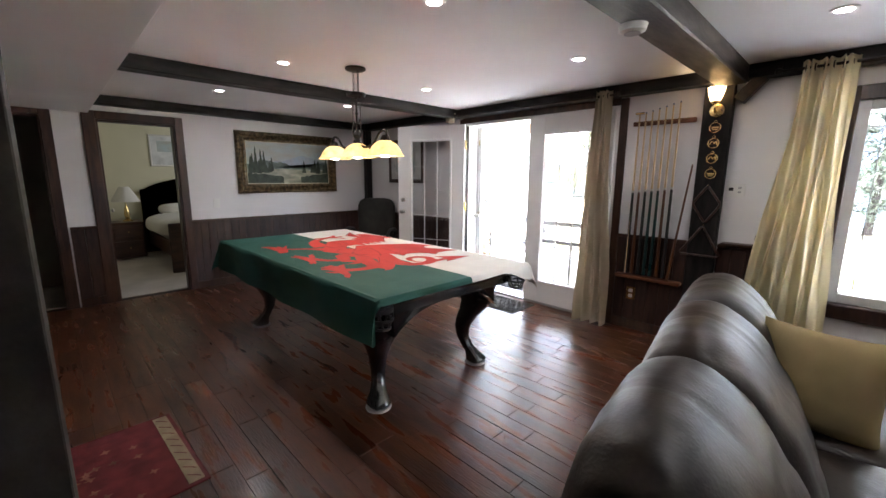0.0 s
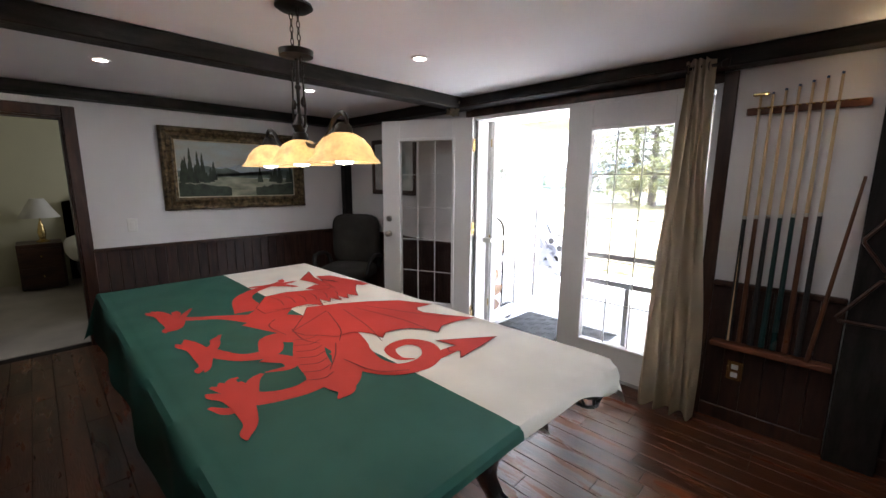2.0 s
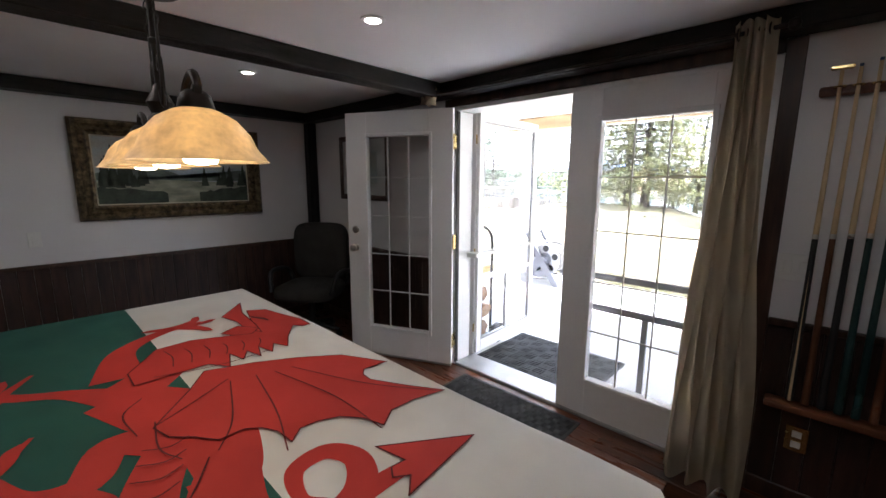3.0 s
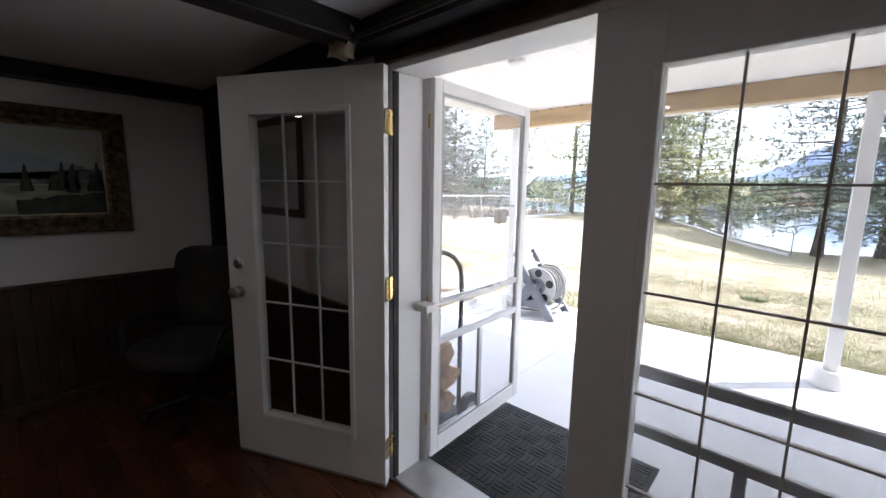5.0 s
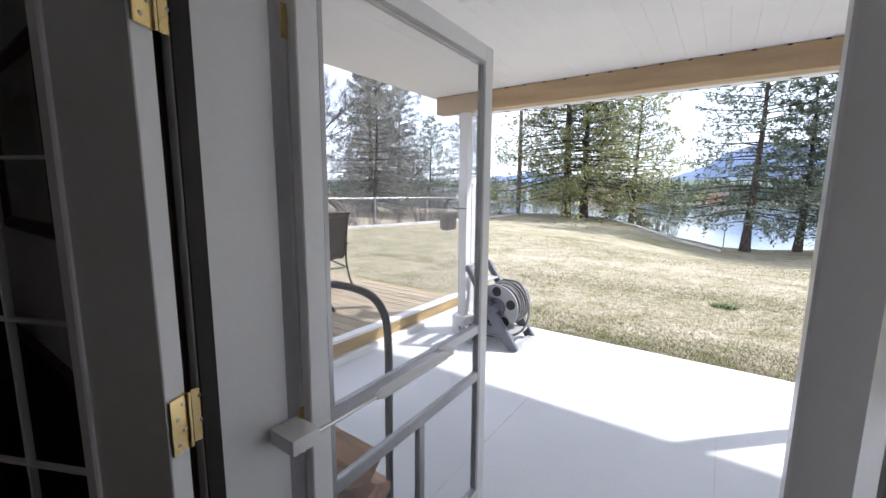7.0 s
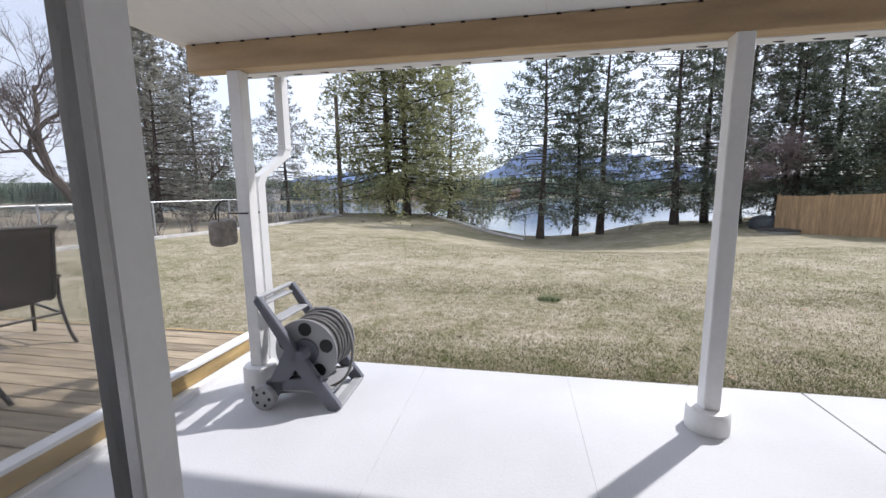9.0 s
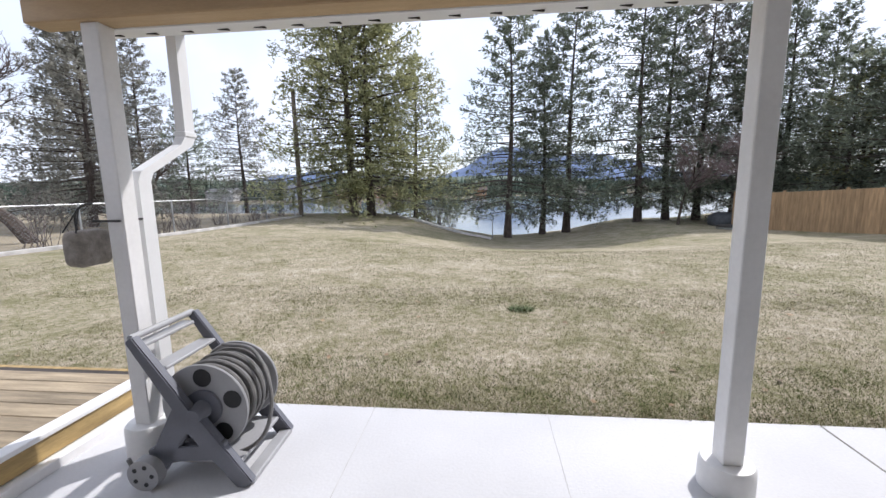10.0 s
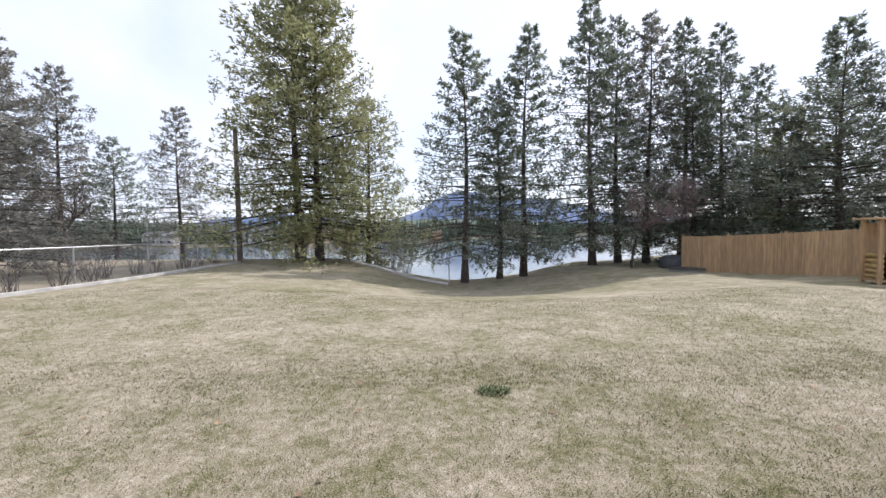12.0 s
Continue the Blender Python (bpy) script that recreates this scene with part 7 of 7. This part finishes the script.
def square_pipe(pts, w=0.033, d=0.045):
    bm = bmesh.new()
    rings = []
    for i, p in enumerate(pts):
        p = Vector(p)
        rings.append([bm.verts.new(p + Vector((sx * w, sy * d, 0))) for sx, sy in ((-1, -1), (1, -1), (1, 1), (-1, 1))])
    for a, c in zip(rings, rings[1:]):
        for j in range(4):
            bm.faces.new((a[j], a[(j + 1) % 4], c[(j + 1) % 4], c[j]))
    bm.faces.new(rings[0]); bm.faces.new(rings[-1])
    bmesh.ops.recalc_face_normals(bm, faces=bm.faces[:])
    return bm
part("lower_pipe", square_pipe([(-4.345, 7.99, GZ + 0.10), (-4.345, 7.99, 1.50), (-4.345, 8.02, 1.56)]), M_PVC, ds)
part("elbow", square_pipe([(-4.345, 8.02, 1.555), (-4.345, 8.36, 1.74), (-4.345, 8.40, 1.80)], 0.034, 0.05), M_PVC, ds)
part("elbow_collar", B((-4.385, -4.305, 8.345, 8.455, 1.795, 1.83), b=0.004), M_PVC, ds)
part("upper_pipe", square_pipe([(-4.345, 8.40, 1.80), (-4.345, 8.40, 2.455)]), M_PVC, ds)
part("strap", B((-4.465, -4.30, 7.785, 7.79, 1.28, 1.292), (-4.318, -4.312, 7.785, 8.04, 1.28, 1.292)), M_BLKP, ds)
gt = thing("roof_gutter", (0, 0, 0), 0, "white eaves gutter along the porch roof", "gutter")
part("trough", B((-4.75, 9.0, 8.345, 8.455, 2.452, 2.56), b=0.01), M_PVC, gt)
part("fascia_board", B((-4.75, 9.0, 8.341, 8.344, 2.47, 2.68)), M_PVC, gt)

# porch ceiling light
pl = thing("porch_ceiling_light", (-3.17, 5.95, SOF), 0, "round white unlit porch ceiling light", "ceiling light")
part("housing", lathe(bmesh.new(), [(0, -0.045), (0.05, -0.043), (0.066, -0.03), (0.07, 0)], 26), M_WHITEP, pl, smooth=True)


# screen doors
M_SCREEN = bpy.data.materials.new("insect_screen")
M_SCREEN.use_nodes = True
sn, sl = M_SCREEN.node_tree.nodes, M_SCREEN.node_tree.links
st_, sx_ = sn.new("ShaderNodeBsdfTransparent"), sn.new("ShaderNodeMixShader")
sn["Principled BSDF"].inputs["Base Color"].default_value = (0.42, 0.42, 0.43, 1)
sn["Principled BSDF"].inputs["Roughness"].default_value = 0.8
sx_.inputs[0].default_value = 0.15
sl.new(st_.outputs[0], sx_.inputs[1])
sl.new(sn["Principled BSDF"].outputs[0], sx_.inputs[2])
sl.new(sx_.outputs[0], sn["Material Output"].inputs[0])

def screen_door(name, loc, rz, label, closer):
    """A white leaf 0.93 wide with grey inner beads, hinge edge at x = 0, height 1.98."""
    d = thing(name, loc, rz, label, "screen door", kind="structure")
    W, H, T = 0.93, 1.98, 0.03
    s = 0.06
    part("stile", B((0, s, 0, T, 0, H), b=0.003), M_DOORW, d)
    part("stile", B((W - s, W, 0, T, 0, H), b=0.003), M_DOORW, d)
    part("top_rail", B((s, W - s, 0, T, H - s, H), b=0.003), M_DOORW, d)
    part("bottom_rail", B((s, W - s, 0, T, 0, 0.10), b=0.003), M_DOORW, d)
    for z in (0.855, 0.645):
        part("mid_rail", B((s, W - s, 0.003, T - 0.003, z - 0.02, z + 0.02), b=0.003), M_GREYAL, d, "grey aluminium rail")
    part("lower_mullion", B((0.44, 0.475, 0.004, T - 0.004, 0.10, 0.625), b=0.003), M_GREYAL, d, "grey aluminium mullion")
    part("bead", B((s, s + 0.014, 0.002, T - 0.002, 0.10, H - s), (W - s - 0.014, W - s, 0.002, T - 0.002, 0.10, H - s), (s + 0.014, W - s - 0.014, 0.002, T - 0.002, H - s - 0.014, H - s), (s + 0.014, W - s - 0.014, 0.002, T - 0.002, 0.10, 0.114)), M_GREYAL, d)
    g = part("screen_mesh", B((s + 0.01, W - s - 0.01, T / 2 - 0.001, T / 2 + 0.001, 0.105, H - s - 0.01)), M_SCREEN, d, "fine grey insect screen")
    g.visible_shadow = False
    for z in (0.22, 0.87, 1.78):
        part("hinge_plate", B((-0.012, 0.012, T - 0.002, T + 0.004, z - 0.035, z + 0.035), b=0.001), M_BRASS, d, "brass hinge plate")
    return d


screen_door("screen_door", (-2.785, OUT + 0.035, 0.045), 92, "white screen door swung open onto the porch", True)
sc2 = screen_door("screen_door", (-1.01, OUT + 0.03, 0.045), 180, "white screen door shut outside the fixed leaf", False)
fr2 = thing("screen_door_frame", (0, 0, 0), 0, "white outer screen door frame", "door frame", kind="structure")
part("jamb", B((DX0 - 0.03, DX0 + 0.055, OUT + 0.031, OUT + 0.055, GZ, DTOP + 0.04), b=0.003), M_DOORW, fr2)
part("jamb", B((DX1 - 0.03, DX1 + 0.03, OUT + 0.031, OUT + 0.055, GZ, DTOP + 0.04), b=0.003), M_DOORW, fr2)
part("head", B((DX0 + 0.055, DX1 - 0.03, OUT + 0.031, OUT + 0.055, DTOP, DTOP + 0.04), b=0.003), M_DOORW, fr2)
cl = thing("door_closer", (0, 0, 0), 0, "pale grey pneumatic door closer on the screen door", "door closer")
part("bracket", B((-2.835, -2.745, OUT - 0.045, OUT + 0.03, 0.885, 0.925), b=0.008, seg=2), M_WHITEP, cl, smooth=True)
part("rod", tube(bmesh.new(), [(-2.752, OUT + 0.02, 0.912), (-2.753, OUT + 0.23, 0.912)], 0.005, 8), M_NICKEL, cl, smooth=True)
part("cylinder", tube(bmesh.new(), [(-2.753, OUT + 0.22, 0.912), (-2.754, OUT + 0.25, 0.912), (-2.762, OUT + 0.56, 0.912), (-2.763, OUT + 0.58, 0.912)], [0.008, 0.016, 0.016, 0.009], 12), M_WHITEP, cl, smooth=True)
part("end_bracket", B((-2.80, -2.755, OUT + 0.575, OUT + 0.61, 0.90, 0.925), b=0.003), M_WHITEP, cl)

# log cart by the wall
lc = thing("log_cart", (-3.30, 5.10, GZ), 0, "black tubular log cart loaded with split firewood", "log cart")
loop = [(0.24, 0.12, 0.06), (0.24, 0.12, 0.6), (0.24, 0.12, 1.00), (0.20, 0.12, 1.12), (0.10, 0.12, 1.165), (-0.10, 0.12, 1.165), (-0.20, 0.12, 1.12), (-0.24, 0.12, 1.00), (-0.24, 0.12, 0.6), (-0.24, 0.12, 0.06)]
part("handle_loop", tube(bmesh.new(), spline(loop, 5), 0.016, 10), M_BLKP, lc, smooth=True)
part("base_frame", B((-0.26, 0.26, -0.36, 0.14, 0.06, 0.085), b=0.006), M_BLKP, lc)
for s in (-1, 1):
    bm = bmesh.new(); tube(bm, [(s * 0.27, 0.17, 0.10), (s * 0.31, 0.17, 0.10)], 0.10, 20); w_ = part("wheel", bm, M_BLKP, lc, smooth=True)
    bm = bmesh.new(); tube(bm, [(s * 0.268, 0.17, 0.10), (s * 0.312, 0.17, 0.10)], 0.045, 14); part("hub", bm, M_GREYAL, w_, smooth=True)
M_LOGW = mat("split_fir_wood", (0.42, 0.24, 0.13), 0.8, var=0.25, scale=5, bump=0.5, bscale=30, stretch=(0.8, 6, 6), rand=0.15)
rg = random.Random(15)
for row in range(3):
    for q in range(2):
        cy, cz = -0.23 + 0.205 * q + 0.03 * (row % 2), 0.175 + 0.175 * row
        bm = bmesh.new()
        n = 5
        ring = [(rg.uniform(0.075, 0.118) * math.cos(6.283 * j / n), rg.uniform(0.06, 0.10) * math.sin(6.283 * j / n)) for j in range(n)]
        L = rg.uniform(0.19, 0.25)
        a = [bm.verts.new((-L, y_, z_)) for y_, z_ in ring]
        c = [bm.verts.new((L + 0.02 * rg.random(), y_, z_)) for y_, z_ in ring]
        for j in range(n):
            bm.faces.new((a[j], a[(j + 1) % n], c[(j + 1) % n], c[j]))
        bm.faces.new(a[::-1]); bm.faces.new(c)
        bmesh.ops.recalc_face_normals(bm, faces=bm.faces[:])
        lg = solo("split_log", bm, M_LOGW, "split fir log on the black log cart", "log", "logs on the cart", at=pose(-3.30, 5.10 + cy, GZ + cz, rg.uniform(-20, 20), 0, rg.uniform(-4, 4)))


# hose reel cart
hr = thing("hose_reel_cart", (-3.905, 7.84, GZ), 2, "grey plastic hose reel cart with a coiled garden hose", "hose reel")


def slat(p0, p1, w0, w1, y, t):
    """A flat plastic bar in the xz plane between p0 and p1, thickness t along y."""
    a, c = Vector((p0[0], y, p0[1])), Vector((p1[0], y, p1[1]))
    d = (c - a).normalized()
    n_ = Vector((-d.z, 0, d.x))
    bm = bmesh.new()
    v = [bm.verts.new(q + n_ * s * w + Vector((0, e * t / 2, 0))) for q, w in ((a, w0), (c, w1)) for s, e in ((-1, -1), (1, -1), (1, 1), (-1, 1))]
    for f in ((0, 1, 2, 3), (7, 6, 5, 4), (0, 4, 5, 1), (1, 5, 6, 2), (2, 6, 7, 3), (3, 7, 4, 0)):
        bm.faces.new([v[i] for i in f])
    bmesh.ops.recalc_face_normals(bm, faces=bm.faces[:])
    bmesh.ops.bevel(bm, geom=bm.edges[:], offset=0.006, segments=2, affect='EDGES')
    return bm


for s in (-1, 1):
    y = s * 0.23
    part("upright", slat((0.03, 0.36), (-0.25, 0.80), 0.045, 0.026, y, 0.05), M_PGREY, hr, smooth=True)
    part("front_leg", slat((0.0, 0.40), (0.30, 0.0), 0.06, 0.045, y, 0.05), M_PGREY, hr, smooth=True)
    part("rear_leg", slat((0.0, 0.40), (-0.20, 0.08), 0.07, 0.05, y, 0.045), M_PGREY, hr, smooth=True)
    part("foot_bar", slat((-0.22, 0.16), (0.20, 0.20), 0.035, 0.05, y, 0.045), M_PGREY, hr, smooth=True)
    bm = bmesh.new(); tube(bm, [(-0.22, y - 0.035 * s + s * 0.05, 0.085), (-0.22, y + s * 0.075, 0.085)], 0.085, 24); w_ = part("wheel", bm, M_PLGREY, hr, smooth=True)
    # black discs on the closed wheel paint the dark of its holes
    for i in range(5):
        a = 1.2566 * i
        bm = bmesh.new(); tube(bm, [(-0.22 + 0.05 * math.cos(a), y + s * 0.074, 0.085 + 0.05 * math.sin(a)), (-0.22 + 0.05 * math.cos(a), y + s * 0.0775, 0.085 + 0.05 * math.sin(a))], 0.012, 10); part("wheel_dark_disc", bm, M_BLKP, w_)
part("handle_plate", B((-0.30, -0.22, -0.20, 0.20, 0.735, 0.755), (-0.20, -0.10, -0.205, 0.205, 0.62, 0.64), b=0.005), M_PLGREY, hr)
hr_handle = bmesh.new(); tube(hr_handle, [(-0.255, -0.23, 0.80), (-0.255, 0.23, 0.80)], 0.018, 12); part("handle_bar", hr_handle, M_PLGREY, hr, smooth=True)
part("tray", B((-0.20, 0.26, -0.21, 0.21, 0.10, 0.125), b=0.006), M_PLGREY, hr)
part("front_bar", B((0.26, 0.33, -0.23, 0.23, 0.0, 0.035), b=0.006), M_PLGREY, hr)
CZ, CX = 0.40, 0.06
for s in (-1, 1):
    bm = bmesh.new()
    y = s * 0.165
    n = 40
    ro, ri = 0.235, 0.225
    outer = [[bm.verts.new((CX + r_ * math.cos(6.283 * j / n), y + e, CZ + r_ * math.sin(6.283 * j / n))) for j in range(n)] for r_, e in ((0.10, -0.008), (ro, -0.008), (ro + 0.004, 0), (ro, 0.008), (0.10, 0.008))]
    for q in range(5):
        a, c = outer[q], outer[(q + 1) % 5]
        for j in range(n):
            bm.faces.new((a[j], a[(j + 1) % n], c[(j + 1) % n], c[j]))
    bmesh.ops.recalc_face_normals(bm, faces=bm.faces[:])
    fl_ = part("spool_flange", bm, M_PLGREY, hr, "light grey spool flange", True)
    # openings are not cut: black discs paint their dark onto the flange
    for i in range(5):
        a = 1.2566 * i + 0.3
        bm = bmesh.new(); tube(bm, [(CX + 0.165 * math.cos(a), y + s * 0.0085, CZ + 0.165 * math.sin(a)), (CX + 0.165 * math.cos(a), y + s * 0.0105, CZ + 0.165 * math.sin(a))], 0.050, 16); part("flange_dark_disc", bm, M_BLKP, fl_)
bm = bmesh.new(); tube(bm, [(CX, -0.19, CZ), (CX, 0.19, CZ)], 0.10, 24); part("spool_drum", bm, M_PGREY, hr, smooth=True)
bm = bmesh.new(); tube(bm, [(CX, -0.27, CZ), (CX, -0.19, CZ)], [0.035, 0.05], 16); part("crank_hub", bm, M_PGREY, hr, smooth=True)
bm = bmesh.new()
pts = []
for i in range(9 * 24):
    a = 6.283 * i / 24
    lay = i / 24
    pts.append((CX + (0.15 + 0.012 * (lay // 5) + 0.006 * math.sin(lay * 3)) * math.cos(a), -0.145 + 0.29 * ((lay * 0.111 * 2) % 1.0 if int(lay * 0.222) % 2 == 0 else 1 - (lay * 0.222) % 1.0), CZ + (0.15 + 0.03 * (lay // 4.5)) * math.sin(a)))
tube(bm, pts, 0.013, 7)
part("hose_coil", bm, M_HOSE, hr, "coiled grey garden hose", True)
for k in range(7):
    bm = bmesh.new()
    yy = -0.12 + 0.04 * k
    r_ = 0.205 + 0.012 * math.sin(k * 2.1)
    tube(bm, [(CX + r_ * math.cos(6.283 * j / 30), yy + 0.012 * math.sin(6.283 * j / 30 + k), CZ + r_ * math.sin(6.283 * j / 30)) for j in range(30)], 0.013, 7, closed=True)
    part("hose_loop", bm, M_HOSE, hr, "", True)
bm = bmesh.new(); tube(bm, spline([(CX - 0.05, 0.10, CZ + 0.24), (CX + 0.16, 0.06, CZ + 0.22), (CX + 0.30, -0.04, CZ + 0.02), (CX + 0.27, -0.10, CZ - 0.20), (CX + 0.10, -0.13, CZ - 0.30), (-0.15, -0.12, 0.05), (-0.28, -0.26, 0.10), (-0.31, -0.28, 0.16)], 8), 0.011, 8)
part("loose_hose", bm, M_HOSE, hr, "loose loop of hose", True)

# chairs and fire table on the deck
M_SLING = mat("taupe_sling_mesh", (0.16, 0.13, 0.105), 0.85, var=0.08, scale=6, bump=0.5, bscale=500)
M_CFRAME = mat("bronze_chair_frame", (0.04, 0.033, 0.028), 0.45, 0.4, var=0.15)


def patio_chair(loc, rz):
    c = thing("patio_chair", loc, rz, "bronze metal patio chair with a taupe sling seat", "patio chair", "chairs on the deck")
    def prof(s):
        pts = [(-0.26, 0.42), (0.0, 0.38), (0.22, 0.40), (0.30, 0.55), (0.36, 0.80), (0.40, 1.00), (0.47, 1.06)]
        return pts
    c_pts = spline([(0, y, z) for y, z in prof(0)], 6)
    bm = bmesh.new()
    n = len(c_pts)
    sheet(bm, lambda u, v: Vector((-0.25 + 0.5 * u, c_pts[min(n - 1, int(v * (n - 1) + 0.5))].y + 0.0, c_pts[min(n - 1, int(v * (n - 1) + 0.5))].z - 0.03 * math.sin(math.pi * u) * (1 - 0.5 * v))), 10, n - 1)
    bmesh.ops.solidify(bm, geom=bm.faces[:], thickness=0.006)
    part("sling", bm, M_SLING, c, "taupe mesh sling", True)
    for s in (-1, 1):
        bm = bmesh.new(); tube(bm, [(s * 0.26, p.y, p.z) for p in c_pts], 0.016, 8); part("side_rail", bm, M_CFRAME, c, smooth=True)
        bm = bmesh.new(); tube(bm, spline([(s * 0.29, -0.30, 0.0), (s * 0.29, -0.27, 0.30), (s * 0.30, -0.24, 0.60), (s * 0.30, -0.10, 0.63), (s * 0.30, 0.30, 0.60)], 6), 0.016, 8); part("arm_leg", bm, M_CFRAME, c, smooth=True)
        bm = bmesh.new(); tube(bm, spline([(s * 0.29, 0.28, 0.58), (s * 0.29, 0.27, 0.35), (s * 0.29, 0.36, 0.12), (s * 0.29, 0.46, 0.0)], 6), 0.015, 8); part("leg", bm, M_CFRAME, c, smooth=True)
        bm = bmesh.new(); tube(bm, [(s * 0.28, -0.27, 0.30), (s * 0.28, 0.29, 0.26)], 0.012, 6); part("stretcher", bm, M_CFRAME, c)
    bm = bmesh.new(); tube(bm, [(-0.28, 0.29, 0.26), (0.28, 0.29, 0.26)], 0.012, 6); part("cross_bar", bm, M_CFRAME, c)
    bm = bmesh.new(); tube(bm, [(-0.26, c_pts[-1].y, c_pts[-1].z), (0.26, c_pts[-1].y, c_pts[-1].z)], 0.016, 8); part("top_bar", bm, M_CFRAME, c, smooth=True)
    return c


c1 = patio_chair((-5.975, 6.70, DZ), -89)
copy_thing(c1, pose(-6.80, 7.80, DZ, 0, 0, -103.7))
ft = thing("fire_table", (-7.1, 6.55, DZ), 0, "round copper-topped fire table on a dark frame", "fire table")
part("top", lathe(bmesh.new(), [(0.22, 0.56), (0.46, 0.56), (0.475, 0.575), (0.46, 0.59), (0.22, 0.585)], 40), mat("copper_table_top", (0.30, 0.12, 0.06), 0.4, 0.6, var=0.3, scale=6), ft, smooth=True)
part("bowl", lathe(bmesh.new(), [(0, 0.44), (0.15, 0.46), (0.22, 0.585)], 28), M_BLKP, ft, smooth=True)
for i in range(4):
    a = 0.785 + 1.5708 * i
    bm = bmesh.new(); tube(bm, spline([(0.40 * math.cos(a), 0.40 * math.sin(a), 0), (0.30 * math.cos(a), 0.30 * math.sin(a), 0.3), (0.40 * math.cos(a), 0.40 * math.sin(a), 0.56)], 6), 0.016, 8); part("leg", bm, M_CFRAME, ft, smooth=True)
bm = bmesh.new(); tube(bm, [(0.31 * math.cos(0.2618 * j), 0.31 * math.sin(0.2618 * j), 0.25) for j in range(24)], 0.01, 6, closed=True); part("ring", bm, M_CFRAME, ft)

# timber privacy screen at the far end of the deck
ps = thing("privacy_screen", (-8.95, 8.25, DZ), 180, "honey-coloured timber privacy screen on the deck", "privacy screen")
for x in (0.05, 1.2):
    part("post", B((x - 0.05, x + 0.05, -0.13, -0.03, 0, 2.30), b=0.005), M_FENCEW, ps)
for z in (0.35, 1.0, 1.55, 2.15):
    part("rail", B((-0.05, 1.4, -0.03, 0.02, z - 0.045, z + 0.045), b=0.004), M_FENCEW, ps)
for i in range(10):
    part("board", B((-0.05 + 0.145 * i + 0.002, 0.095 + 0.145 * i - 0.002, 0.02, 0.038, 0.05, 2.32), b=0.003), M_FENCEW, ps)
part("cap", B((-0.08, 1.43, -0.15, 0.06, 2.32, 2.355), b=0.004), M_FENCEW, ps)

# planter pouch hung on the porch post, blue tub beside the log cart
hp = thing("hanging_pouch", (-4.47, 7.80, 1.05), 0, "grey-brown hanging planter pouch strapped to the porch post", "hanging planter")
part("pouch", crumple(puff(bmesh.new(), (-0.06, 0.0, 0.09), (0.062, 0.10, 0.10), 5, 14), 0.006, 9, 3), mat("brown_woven_pouch", (0.30, 0.27, 0.24), 0.85, var=0.2, scale=20, bump=0.7, bscale=150), hp, smooth=True)
bm = bmesh.new()
tube(bm, spline([(-0.115, 0.0, 0.17), (-0.11, 0.0, 0.27), (-0.06, 0.0, 0.32), (0.0, 0.0, 0.33)], 6), 0.006, 6)
tube(bm, [(-0.11, -0.08, 0.18), (-0.05, -0.03, 0.31)], 0.004, 6)
tube(bm, [(-0.02, -0.09, 0.18), (-0.05, -0.03, 0.31)], 0.004, 6)
part("hanger", bm, M_BLKP, hp, smooth=True)
bt = thing("blue_tub", (-3.80, 5.02, GZ), 0, "ribbed blue plastic tub standing beside the log cart", "tub")
part("body", lathe(bmesh.new(), [(0.15, 0), (0.165, 0.02), (0.175, 0.55), (0.185, 0.56), (0.185, 0.60), (0.178, 0.61), (0.18, 0.85), (0.19, 0.87), (0.17, 0.87), (0.165, 0.83), (0, 0.82)], 28), mat("blue_plastic", (0.05, 0.11, 0.19), 0.45, var=0.08), bt, smooth=True)

# ---- the floor boards ----
fl = thing("floor", (0, 0, 0), 0, "dark hand-scraped reddish hardwood floor", "floor", kind="structure")
part("subfloor", B((WX - 0.12, EX, SY, WY + 0.02, -0.05, -0.004)), M_GAP, fl)
rng = random.Random(5)
PW = 0.118
lens_ = (0.45, 0.6, 0.75, 0.95, 1.2)
shared = {L: finish("plank", B((0.0012, L - 0.0012, 0.0012, PW - 0.0012, -0.01, 0), b=0.0016), M_FLOOR) for L in lens_}
rest = bmesh.new()
count = 0
y = SY
while y < WY - 0.001:
    x = WX - rng.random() * 0.6
    hi = min(y + PW, WY) - 0.0012
    while x < EX:
        L = rng.choice(lens_)
        x0, x1 = max(x, WX), min(x + L, EX)
        full = x0 == x and x1 == x + L and hi > y + PW - 0.002
        if x1 > x0 + 0.01:
            if full and -1.9 < x < 0.9 and 0.7 < y < 4.4 and count < 300:
                o = new("plank", shared[L])
                o.parent = fl
                o.matrix_local = pose(x, y, 0)
                count += 1
            else:
                b_ = 0.0016
                add_mesh(rest, [(x0 + 0.0012, y + 0.0012, -0.002), (x1 - 0.0012, y + 0.0012, -0.002), (x1 - 0.0012, hi, -0.002), (x0 + 0.0012, hi, -0.002),
                                (x0 + 0.003, y + 0.003, 0), (x1 - 0.003, y + 0.003, 0), (x1 - 0.003, hi - 0.0018, 0), (x0 + 0.003, hi - 0.0018, 0)],
                         [(0, 1, 5, 4), (1, 2, 6, 5), (2, 3, 7, 6), (3, 0, 4, 7), (4, 5, 6, 7)])
        x += L
    y += PW
o = part("plank_rest", rest, M_FLOORR, fl)
tagged(o, kind="stuff")
